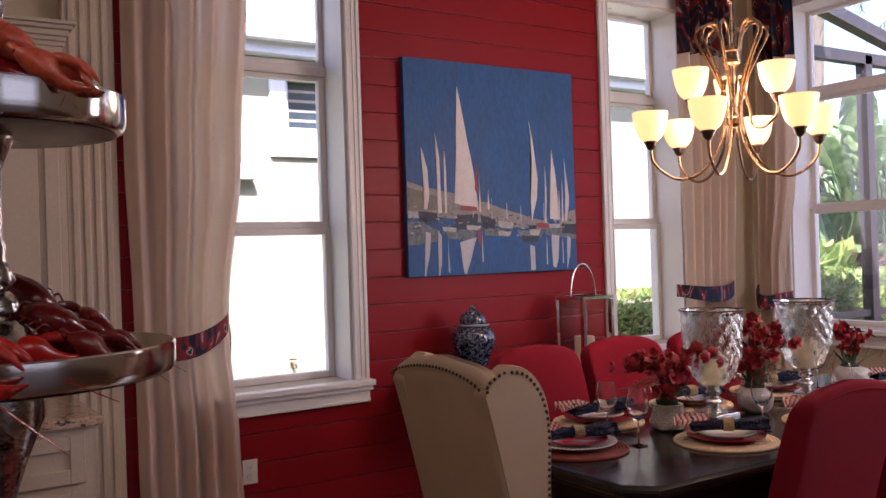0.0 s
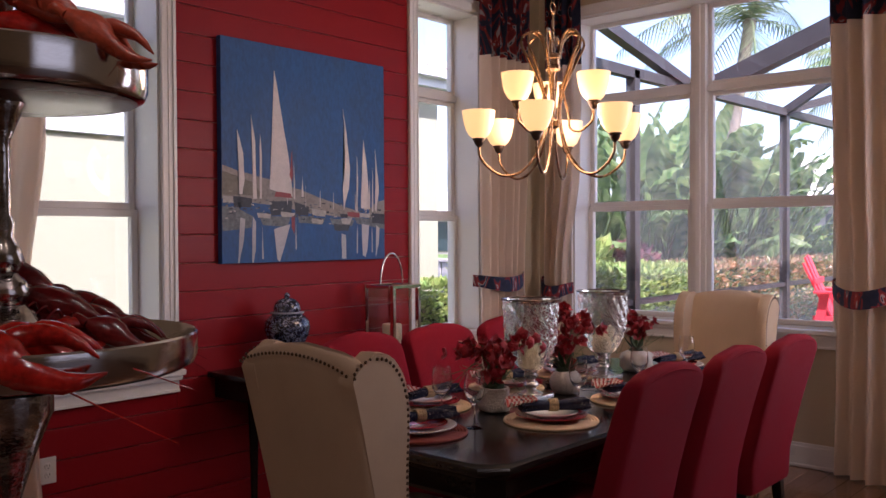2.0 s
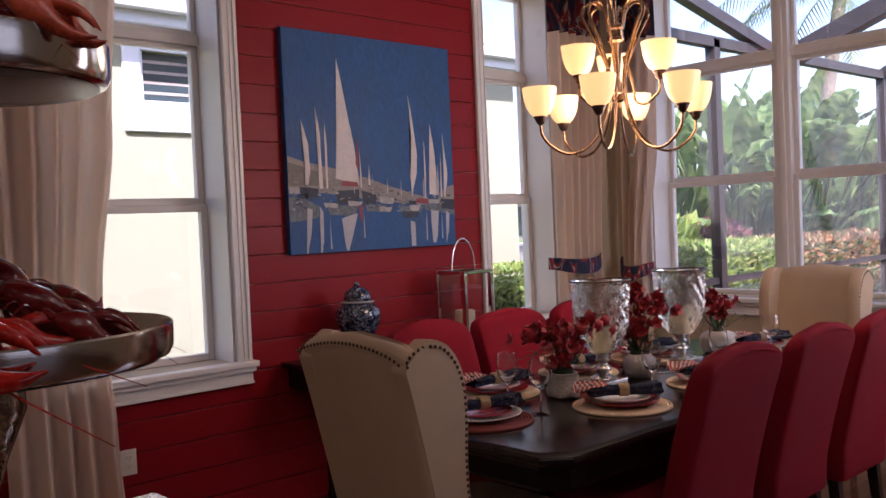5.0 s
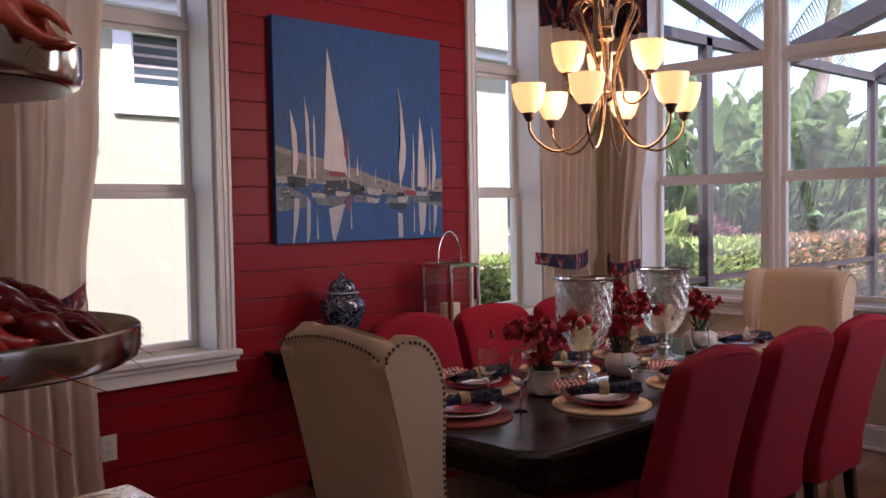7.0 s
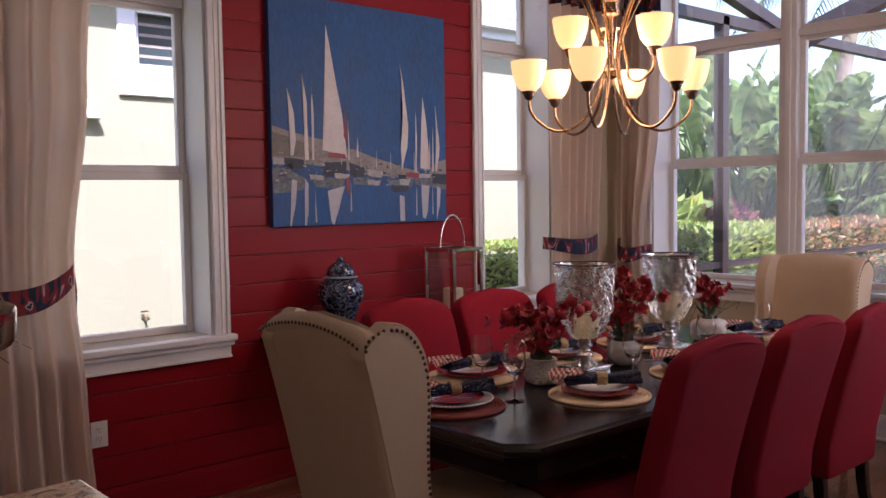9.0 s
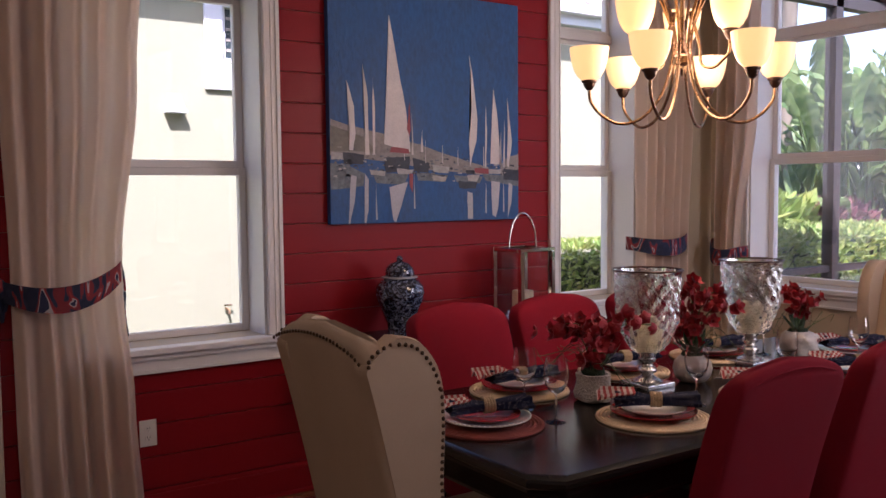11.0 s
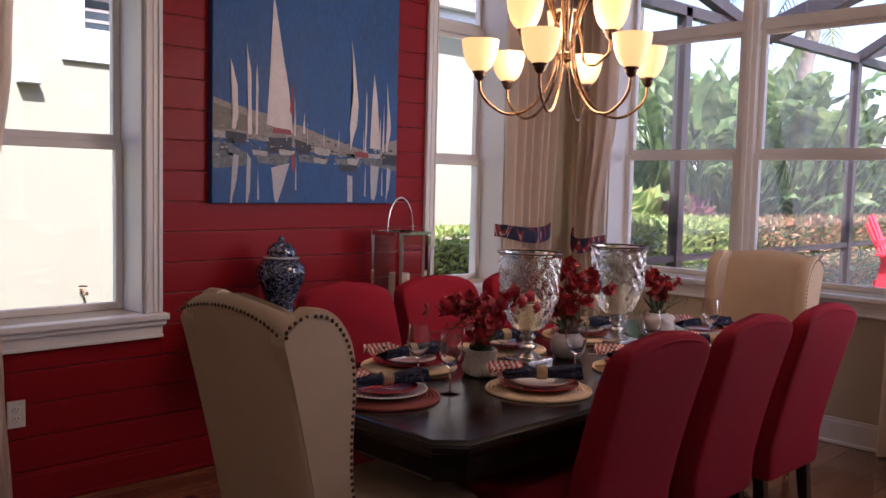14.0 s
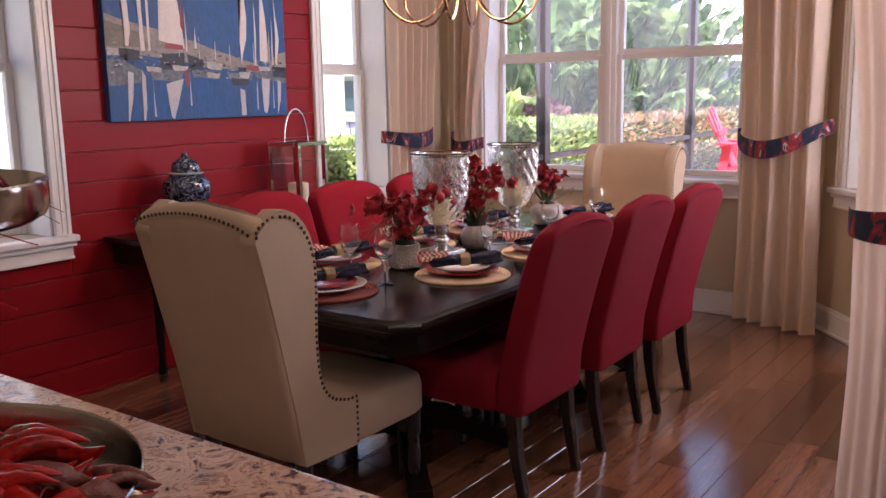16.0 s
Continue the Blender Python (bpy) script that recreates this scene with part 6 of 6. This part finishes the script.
bm = bmesh.new()
for x0, y0, x1, y1 in ((-600, -600, 17.5, 900), (48, -600, 1500, 900)):
    vs = [bm.verts.new(p) for p in ((x0, y0, -0.16), (x1, y0, -0.16), (x1, y1, -0.16), (x0, y1, -0.16))]
    bm.faces.new(vs)
for x, s in ((17.5, 1), (48, -1)):
    vs = [bm.verts.new(p) for p in ((x, -600, -0.16), (x, 900, -0.16), (x, 900, -1.4), (x, -600, -1.4))]
    bm.faces.new(vs)
solid("ground", bm, GRASS, "green lawn round the houses reaching the horizon", "ground", kind="structure")
bm = bmesh.new()
vs = [bm.verts.new(p) for p in ((17.4, -600, -1.1), (48.1, -600, -1.1), (48.1, 900, -1.1), (17.4, 900, -1.1))]
bm.faces.new(vs)
solid("water", bm, WATER, "calm blue-grey canal water behind the garden", "water", kind="structure")
wallob = thing("seawall", Matrix.Identity(4), "weathered concrete seawall across the canal", "wall", kind="structure")
bm = bmesh.new()
box(bm, 47.6, -40, -0.35, 48.3, 70, -0.10, 0.04, 1)
part("cap", bm, SEAWALL, wallob)
bm = bmesh.new()
box(bm, 0, -1.15, -1.3, 0.12, 1.15, -0.35, 0.03, 1)
panel_mesh = mesh_of("panel", bm, SEAWALL)
for k in range(38):
    instance("panel", panel_mesh, wallob, pose(47.75, -20 + k * 2.4, 0))
bm = bmesh.new()
box(bm, 8.36, -6, -0.158, 13.2, 7.15, -0.06)
solid("pavement_patio", bm, PAVER, "pale paved patio inside the screen enclosure", "patio", kind="structure")

# house next door


def neighbour():
    h = thing("neighbour_house", Matrix.Identity(4), "pale yellow stucco house next door with white trim", "house")
    y = 10.35
    bm = bmesh.new()
    for a, b, z0, z1 in ((0.0, 5.72, -0.16, 3.30), (6.78, 10.45, -0.16, 3.30), (5.72, 6.78, -0.16, 2.62), (5.72, 6.78, 3.10, 3.30)):
        box(bm, a, y, z0, b, y + 0.2, z1)
    box(bm, 10.25, y + 0.2, -0.16, 10.45, 19, 3.30)
    part("wall", bm, HOUSE_WALL, h)
    w = part("window", (lambda b: (box(b, 5.74, y + 0.07, 2.64, 6.76, y + 0.09, 3.08), b)[1])(bmesh.new()), DARK_GLASS, h, "dark glazed window")
    bm = bmesh.new()
    box(bm, 5.58, y - 0.035, 2.38, 6.92, y + 0.0, 2.60, 0.008, 1)
    box(bm, 5.58, y - 0.03, 2.60, 5.74, y + 0.0, 3.24, 0.008, 1)
    box(bm, 6.76, y - 0.03, 2.60, 6.92, y + 0.0, 3.24, 0.008, 1)
    box(bm, 5.74, y - 0.028, 3.08, 6.76, y + 0.0, 3.24, 0.008, 1)
    part("window_trim", bm, HOUSE_TRIM, w)
    bm = bmesh.new()
    box(bm, 5.70, y + 0.03, 2.60, 5.78, y + 0.11, 3.10)
    box(bm, 6.22, y + 0.03, 2.60, 6.27, y + 0.11, 3.10)
    box(bm, 5.78, y + 0.03, 2.60, 6.74, y + 0.11, 2.66)
    part("window_frame", bm, HOUSE_TRIM, w)
    for k in range(4):
        bm = bmesh.new()
        box(bm, 5.80, y + 0.065, 2.72 + k * 0.09, 6.72, y + 0.075, 2.745 + k * 0.09)
        part("blind_slat", bm, SEAWALL, w)
    bm = bmesh.new()
    box(bm, -0.4, 10.18, 3.28, 10.9, y + 0.3, 3.31)
    part("soffit", bm, HOUSE_TRIM, h)
    bm = bmesh.new()
    box(bm, -0.4, 10.15, 3.27, 10.9, 10.18, 3.46, 0.006, 1)
    part("fascia", bm, HOUSE_TRIM, h)
    bm = bmesh.new()
    box(bm, -0.4, 10.03, 3.37, 10.9, 10.148, 3.48, 0.02, 2)
    part("gutter", bm, HOUSE_TRIM, h)
    bm = bmesh.new()
    vs = [bm.verts.new(p) for p in ((-0.4, 10.11, 3.47), (10.95, 10.11, 3.47), (10.95, 15, 5.6), (-0.4, 15, 5.6), (-0.4, 10.11, 3.43), (10.95, 10.11, 3.43), (10.95, 15, 5.5), (-0.4, 15, 5.5))]
    for f in ((0, 1, 2, 3), (7, 6, 5, 4), (0, 4, 5, 1), (1, 5, 6, 2), (3, 2, 6, 7), (0, 3, 7, 4)):
        bm.faces.new([vs[i] for i in f])
    for k in range(36):
        x = -0.3 + k * 0.31
        tube(bm, [(x, 10.10, 3.49), (x, 15, 5.62)], 0.07, 6)
    part("roof", bm, ROOF_TILE, h, "pale tiled roof")
    bm = bmesh.new()
    box(bm, 5.23, y - 0.10, 2.17, 5.40, y, 2.20, 0.004, 1)
    secs = [[Vector((5.24, y - 0.10, 2.18)), Vector((5.39, y - 0.10, 2.18)), Vector((5.37, y, 2.33)), Vector((5.26, y, 2.33))], [Vector((5.24, y - 0.09, 2.175)), Vector((5.39, y - 0.09, 2.175)), Vector((5.37, y + 0.0, 2.18)), Vector((5.26, y + 0.0, 2.18))]]
    loft(bm, secs)
    part("vent_hood", bm, HOUSE_TRIM, h, "white dryer vent hood")
    bm = bmesh.new()
    tube(bm, [(5.72, y, 0.52), (5.72, y - 0.06, 0.52), (5.72, y - 0.08, 0.48)], 0.012, 8)
    tube(bm, [(5.685, y - 0.05, 0.555), (5.755, y - 0.05, 0.555)], 0.008, 6)
    part("tap", bm, BRONZE, h, "brass garden tap")
    return h


neighbour()

# screen enclosure


def cage():
    c = thing("screen_enclosure", Matrix.Identity(4), "dark bronze aluminium screen enclosure over the patio", "screen enclosure")

    def bar(a, b, r, nm):
        bm = bmesh.new()
        a, b = Vector(a), Vector(b)
        d = (b - a).normalized()
        up = Vector((0, 0, 1)) if abs(d.z) < 0.9 else Vector((1, 0, 0))
        s = d.cross(up).normalized() * r
        u = s.cross(d).normalized() * r
        loft(bm, [[p + s + u, p - s + u, p - s - u, p + s - u] for p in (a, b)])
        part(nm, bm, CAGE, c)
    y = 7.0
    for x, z in ((9.33, 2.95), (12.94, 2.97), (16.5, 2.97)):
        bar((x, y, -0.06), (x, y, z), 0.045, "post")
    bar((8.36, y, 2.92), (17.0, y, 2.96), 0.045, "beam")
    bar((8.36, y, 0.89), (17.0, y, 0.89), 0.026, "rail")
    bar((8.36, y, -0.03), (17.0, y, -0.03), 0.03, "rail")
    bar((8.36, y - 0.02, 3.36), (10.67, y - 0.02, 2.88), 0.05, "rafter")
    bar((10.67, y, 2.90), (10.67, 5.2, 3.55), 0.085, "rafter")
    bar((12.94, y, 2.95), (12.94, 5.6, 3.78), 0.045, "rafter")
    bar((12.94, y, 2.95), (15.6, 5.6, 3.78), 0.045, "rafter")
    bar((8.36, 5.2, 3.55), (14.5, 5.2, 3.62), 0.05, "purlin")
    for x0, x1 in ((8.36, 9.285), (9.375, 12.895), (12.985, 16.455)):      # insect screen between the posts
        for z0, z1 in ((0.0, 0.864), (0.916, 2.875)):
            bm = bmesh.new()
            box(bm, x0, y + 0.006, z0, x1, y + 0.008, z1)
            part("screen", bm, SCREEN, c, "fine grey insect screen")
    return c


def far_cage():
    c = thing("screen_enclosure", Matrix.Identity(4), "dark screen enclosure of the house next door", "screen enclosure")
    posts = ((16.4, 12.0), (18.0, 12.9), (19.6, 13.8), (21.2, 14.7))
    for x, y in posts:
        bm = bmesh.new()
        box(bm, x - 0.07, y - 0.07, -0.16, x + 0.07, y + 0.07, 3.1)
        part("post", bm, CAGE, c)
    for z in (0.8, 2.0, 3.1):
        bm = bmesh.new()
        a, b = Vector((*posts[0], z)), Vector((*posts[-1], z))
        loft(bm, [[p + Vector((0, 0.06, 0.06)), p + Vector((0, -0.06, 0.06)), p + Vector((0, -0.06, -0.06)), p + Vector((0, 0.06, -0.06))] for p in (a, b)])
        part("beam", bm, CAGE, c)
    return c


cage()
far_cage()


def adirondack():
    """A tall adirondack chair; faces +x."""
    a = thing("adirondack_chair", Matrix.Identity(4), "bright red tall wooden adirondack chair on the patio", "chair", "red garden chairs")

    def slat(p, q, w, t, nm):
        bm = bmesh.new()
        p, q = Vector(p), Vector(q)
        d = (q - p).normalized()
        s = Vector((0, 1, 0)) * w
        n = d.cross(Vector((0, 1, 0))).normalized() * t
        if n.length < 1e-5:
            n = Vector((0, 0, t))
            s = Vector((w, 0, 0))
        loft(bm, [[v + s + n, v - s + n, v - s - n, v + s - n] for v in (p, q)])
        part(nm, bm, ADI_RED, a)
    for k in range(5):
        y = -0.2 + 0.1 * k
        slat((-0.18, y, 0.62), (-0.46, y * 1.15, 1.32 - 0.02 * (k - 2) ** 2), 0.043, 0.01, "back_slat")
    for k in range(5):
        x = -0.16 + k * 0.10
        bm = bmesh.new()
        box(bm, x, -0.27, 0.68 + 0.012 * k, x + 0.085, 0.27, 0.70 + 0.012 * k, 0.004, 1)
        part("seat_slat", bm, ADI_RED, a)
    for s in (-1, 1):
        bm = bmesh.new()
        box(bm, -0.34, s * 0.33 - 0.065, 0.93, 0.36, s * 0.33 + 0.065, 0.955, 0.008, 2)
        part("armrest", bm, ADI_RED, a)
        slat((0.27, s * 0.29, 0.0), (0.27, s * 0.29, 0.93), 0.02, 0.045, "leg")
        slat((-0.40, s * 0.29, 0.0), (-0.24, s * 0.29, 0.93), 0.02, 0.045, "leg")
        bm = bmesh.new()
        box(bm, -0.36, s * 0.27 - 0.012, 0.60, 0.30, s * 0.27 + 0.012, 0.69, 0.003, 1)
        part("side_rail", bm, ADI_RED, a)
        bm = bmesh.new()
        box(bm, -0.36, s * 0.29 - 0.012, 0.25, 0.28, s * 0.29 + 0.012, 0.32, 0.003, 1)
        part("stretcher", bm, ADI_RED, a)
    bm = bmesh.new()
    box(bm, -0.36, -0.29, 1.02, -0.33, 0.29, 1.08, 0.003, 1)
    part("back_rail", bm, ADI_RED, a)
    return a


adi = adirondack()
adi.matrix_world = pose(12.15, 5.98, -0.06, 0, 0, -80)
copy_thing(adi, pose(13.0, 5.45, -0.06, 0, 0, 205))
bm = bmesh.new()
lathe(bm, ((0.20, 0.0), (0.20, 0.02), (0.03, 0.04), (0.03, 0.76), (0.26, 0.78), (0.26, 0.81)), 24)
solid("side_table", bm, ADI_RED, "small round red side table between garden chairs", "table", pose(12.55, 5.75, -0.06), smooth=40)


# plants
def leaf_cloud(name, n, place, size, material, parent, seed, up=0.3):
    """Many small pointed leaves at places given by place(rng)."""
    r = np.random.RandomState(seed)
    verts, faces = [], []
    for k in range(n):
        p, nrm = place(r)
        d = Vector(nrm) + Vector(r.uniform(-0.9, 0.9, 3)) + Vector((0, 0, up))
        d.normalize()
        s = d.cross(Vector(r.uniform(-1, 1, 3))).normalized()
        L = size * r.uniform(0.6, 1.3)
        w = L * 0.28
        p = Vector(p)
        nn = d.cross(s) * L * 0.12
        i = len(verts)
        verts += [p, p + d * L * 0.5 + s * w + nn, p + d * L, p + d * L * 0.5 - s * w + nn]
        faces.append((i, i + 1, i + 2, i + 3))
    me = bpy.data.meshes.new(name)
    me.from_pydata([tuple(v) for v in verts], [], faces)
    me.materials.append(material)
    ob = new(name, me)
    ob.parent = parent
    return tagged(ob, kind="stuff")


def hedge(x0, y0, x1, y1, top, material, label, n, seed, size=0.07):
    h = thing("hedge", Matrix.Identity(4), label, "hedge", "garden hedges")
    # added inner block, coloured as the shade behind the leaves
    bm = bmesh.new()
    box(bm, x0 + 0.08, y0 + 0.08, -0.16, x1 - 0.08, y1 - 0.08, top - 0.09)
    part("core", bm, HEDGE_SHADE, h)

    def place(r):
        z = r.rand() ** 0.7 * (top + 0.16) - 0.16
        bump = 0.06 * noise.noise(Vector((r.rand() * 9, r.rand() * 9, seed)))
        f = r.rand()
        if f < 0.42:
            return (r.uniform(x0, x1), r.uniform(y0, y1), top + bump), (0, 0, 1)
        if f < 0.8:
            return (r.uniform(x0, x1), y0 + bump, z), (0, -1, 0.3)
        if f < 0.9:
            return (x0 + bump, r.uniform(y0, y1), z), (-1, 0, 0.3)
        return (x1 + bump, r.uniform(y0, y1), z), (1, 0, 0.3)
    leaf_cloud("foliage", n, place, size, material, h, seed)
    return h


hedge(8.5, 7.25, 11.2, 7.95, 1.12, HEDGE, "clipped light green hedge along the screen", 9000, 31)
hedge(11.3, 7.4, 17.0, 8.3, 1.10, CROTON, "red-tipped green hedge beside the screen", 9000, 32)
hedge(8.8, 9.55, 10.2, 10.25, 0.92, HEDGE, "light green shrub against the house next door", 3500, 33)
hedge(11.7, 8.6, 12.7, 9.3, 1.22, CORDYLINE, "pink and purple leaved shrubs beyond the hedge", 2200, 38, 0.18)
hedge(9.9, 8.7, 11.6, 9.5, 1.2, HEDGE, "spiky green shrubs beyond the hedge", 1600, 39, 0.28)
hedge(14.2, -1.0, 15.2, 6.6, 0.95, CROTON, "low red-tipped hedge along the canal side", 6000, 34)


def paddle(bm, base, direction, length, width, droop, rr):
    """A banana-like leaf blade on a stalk, with a rib and torn edges."""
    d = Vector(direction).normalized()
    side = d.cross(Vector((0, 0, 1)))
    if side.length < 0.1:
        side = Vector((1, 0, 0))
    side = (side.normalized() + Vector((rr.uniform(-0.4, 0.4), rr.uniform(-0.4, 0.4), rr.uniform(-0.5, 0.5)))).normalized()
    n = 18
    pts = []
    p = Vector(base)
    dd = d.copy()
    for k in range(n + 1):
        pts.append(p.copy())
        dd = (dd + Vector((0, 0, -droop / n))).normalized()
        p += dd * length / n
    fold = rr.uniform(-0.5, 0.15)
    for s in (-1, 1):
        prev = None
        for k in range(n + 1):
            t = k / n
            w = width * math.sin(math.pi * (0.05 + 0.93 * t)) ** 0.6
            wave = 0.02 * math.sin(k * 1.9 + s)
            m1 = pts[k] + side * s * w * 0.5 + Vector((0, 0, 0.10 * w + wave * 0.4))
            e = pts[k] + side * s * w + Vector((0, 0, fold * w + wave))
            if prev is not None:
                gap = 0.0 if rr.random() < 0.72 else rr.uniform(0.15, 0.5)
                a0, b0, e0 = prev
                e1 = e0.lerp(e, 1 - gap)
                va = [bm.verts.new(v) for v in (a0, pts[k], m1, b0)]
                bm.faces.new(va)
                ve = [bm.verts.new(v) for v in (e1, e0)]
                bm.faces.new((va[3], va[2], ve[0], ve[1]))
            prev = (pts[k].copy(), m1, e)


def bird_of_paradise(x, y, height, count, seed):
    rr = random.Random(seed)
    t = thing("giant_bird_of_paradise", pose(x, y, -0.16), "tall clump of broad torn green banana-like leaves", "plant", "broad-leaved clumps")
    stems, leaves = bmesh.new(), bmesh.new()
    for k in range(count):
        a = rr.uniform(0, 2 * math.pi)
        r = rr.uniform(0.0, 0.3)
        lean = rr.uniform(0.15, 0.75)
        h = height * rr.uniform(0.35, 1.0)
        b = Vector((math.cos(a) * r, math.sin(a) * r, 0))
        top = b + Vector((math.cos(a) * lean * h * 0.45, math.sin(a) * lean * h * 0.45, h * 0.72))
        tube(stems, curve_pts([b, b.lerp(top, 0.5) + Vector((0, 0, h * 0.06)), top], 4), 0.026, 6, 0.012)
        paddle(leaves, top, Vector((math.cos(a) * lean, math.sin(a) * lean, 0.95)), rr.uniform(0.6, 1.05), rr.uniform(0.10, 0.18), rr.uniform(0.4, 1.8), rr)
    part("stalk", stems, STEM, t)
    part("foliage", leaves, BROAD, t, smooth=50)
    return t


for k, (x, y, h, n) in enumerate(((12.2, 9.5, 3.8, 16), (12.9, 8.9, 3.6, 44), (13.7, 8.7, 3.6, 54), (14.5, 8.7, 3.7, 58), (15.3, 8.6, 3.5, 58), (16.1, 8.7, 3.3, 52), (14.1, 10.2, 4.5, 30), (16.7, 8.6, 2.6, 34))):
    bird_of_paradise(x, y, h, n, 50 + k)


def coconut_palm(x, y, height, seed, lean=(0.5, -0.3), fronds=22, length=2.9):
    rr = random.Random(seed)
    t = thing("coconut_palm", pose(x, y, -0.16), "tall coconut palm with long feathery fronds", "tree", "coconut palms")
    bm = bmesh.new()
    top = Vector((lean[0], lean[1], height))
    tube(bm, curve_pts([(0, 0, 0), (lean[0] * 0.2, lean[1] * 0.2, height * 0.5), top], 10), 0.17, 12, 0.10)
    part("trunk", bm, TRUNK, t, smooth=60)
    verts, faces = [], []
    for k in range(fronds):
        a = 2 * math.pi * k / fronds + rr.uniform(-0.2, 0.2)
        el = rr.uniform(-0.15, 1.25)
        d = Vector((math.cos(a) * math.cos(el), math.sin(a) * math.cos(el), math.sin(el)))
        p = top.copy()
        L = length * rr.uniform(0.75, 1.1)
        n = 34
        for j in range(n):
            d = (d + Vector((0, 0, -0.040))).normalized()
            q = p + d * L / n
            s = d.cross(Vector((0, 0, 1))).normalized()
            tt = j / n
            ll = 0.62 * math.sin(math.pi * (0.10 + 0.86 * tt)) ** 0.6
            for sg in (-1, 1):
                tip = q + (s * sg * 0.8 + d * 0.55 + Vector((0, 0, -0.45 - rr.uniform(0, 0.3)))).normalized() * ll
                i = len(verts)
                w = d * 0.020
                verts += [q - w, q + w, tip]
                faces.append((i, i + 1, i + 2))
            i = len(verts)
            verts += [p + s * 0.014, p - s * 0.014, q - s * 0.012, q + s * 0.012]
            faces.append((i, i + 1, i + 2, i + 3))
            p = q
    me = bpy.data.meshes.new("crown")
    me.from_pydata([tuple(v) for v in verts], [], faces)
    me.materials.append(PALM)
    ob = new("crown", me)
    ob.parent = t
    return t


coconut_palm(17.0, 9.6, 5.4, 71)
coconut_palm(15.2, 11.5, 6.6, 72, (-0.3, -0.4))
coconut_palm(17.2, 6.9, 4.0, 73, (0.2, -0.2), 18, 2.2)

# far bank


def far_house(x, y, w, d, wall_h, roof_h, label):
    h = thing("waterfront_house", pose(x, y, -0.16), label, "house", "houses across the canal")
    bm = bmesh.new()
    box(bm, -d / 2, -w / 2, 0, d / 2, w / 2, wall_h)
    part("wall", bm, SEAWALL, h)
    bm = bmesh.new()
    o = 0.7
    base = [Vector((sx * (d / 2 + o), sy * (w / 2 + o), wall_h)) for sx, sy in ((-1, -1), (1, -1), (1, 1), (-1, 1))]
    ridge = [Vector((0, -w / 2 + d / 2, wall_h + roof_h)), Vector((0, w / 2 - d / 2, wall_h + roof_h))]
    vb = [bm.verts.new(p) for p in base]
    vr = [bm.verts.new(p) for p in ridge]
    for f in ((vb[0], vb[1], vr[0]), (vb[1], vb[2], vr[1], vr[0]), (vb[2], vb[3], vr[1]), (vb[3], vb[0], vr[0], vr[1]), (vb[3], vb[2], vb[1], vb[0])):
        bm.faces.new(f)
    part("roof", bm, ROOF_TILE, h, "pale tiled hip roof")
    for k in range(4):
        yy = -w / 2 + (k + 0.5) * w / 4
        bm = bmesh.new()
        box(bm, -d / 2 - 0.05, yy - 1.2, 0.3, -d / 2 + 0.02, yy + 1.2, wall_h - 0.4)
        part("window", bm, DARK_GLASS, h)
    return h


far_house(62, 22, 22, 13, 3.2, 3.4, "low waterfront house with a pale tiled hip roof")
far_house(66, 52, 20, 13, 3.2, 3.4, "low waterfront house with a pale tiled hip roof")
far_house(64, -10, 20, 13, 3.2, 3.4, "low waterfront house with a pale tiled hip roof")
hedge(50.5, 14, 52.5, 24, 1.5, HEDGE, "round green shrubs on the far bank", 1500, 36, 0.4)

# ---- red boarding and floor planks, piece by piece ----
PITCH = 0.150
holes = [(W1[0] - 0.085, W1[1] + 0.085, W1[2] - 0.12, W1[3] + 0.085), (W2[0] - 0.085, W2[1] + 0.085, W2[2] - 0.12, W2[3] + 0.085)]
z = 0.006
while z < RED_TOP - 0.01:
    za, zb = z, min(z + PITCH - 0.0025, RED_TOP)
    cuts = [RED0]
    for h0, h1, a, b in holes:
        if zb > a + 0.003 and za < b - 0.003:
            cuts += [h0, h1]
    cuts.append(RED1)
    pieces = [(a, za, b, zb) for a, b in zip(cuts[::2], cuts[1::2])]
    for h0, h1, a, b in holes:                 # strips of a board below and above a window
        if za + 0.012 < a < zb:
            pieces.append((h0, za, h1, a))
        if za < b < zb - 0.012:
            pieces.append((h0, b, h1, zb))
    for a, z_lo, b, z_hi in pieces:
        bm = bmesh.new()
        box(bm, a, 0.0, z_lo, b, 0.0155, z_hi, 0.005, 2)
        part("board", bm, RED_WALL, wall_north)
    z += PITCH

FLOOR_WOOD = mat("acacia_floor_wood", (0.160, 0.064, 0.031), 0.12, vary=0.55, scale=3.0, fine=28, bump=0.06, stretch=(0.6, 9, 9), per_object=0.55, coat=0.6)
SUBFLOOR = mat("floor_base", (0.10, 0.045, 0.025), 0.4, vary=0.3, scale=2, fine=30, stretch=(1, 8, 8))
bm = bmesh.new()
box(bm, -1.0, -2.5, -0.12, BACK_X + 0.25, RED_Y + 0.25, -0.004)
floor = solid("floor", bm, SUBFLOOR, "polished reddish-brown hardwood plank floor", "floor", kind="structure")
rng = random.Random(4)
row, y = 0, 3.0
while y < RED_Y:
    x = 3.2 - rng.random() * 1.0
    while x < BACK_X:
        L = rng.choice((0.6, 0.9, 1.1, 1.3, 1.5))
        x1 = min(x + L, BACK_X)
        bm = bmesh.new()
        box(bm, x + 0.0008, y + 0.0008, -0.004, x1 - 0.0008, min(y + 0.1242, RED_Y), 0.0, 0.0012, 1)
        part("plank", bm, FLOOR_WOOD, floor)
        x = x1
    y += 0.125
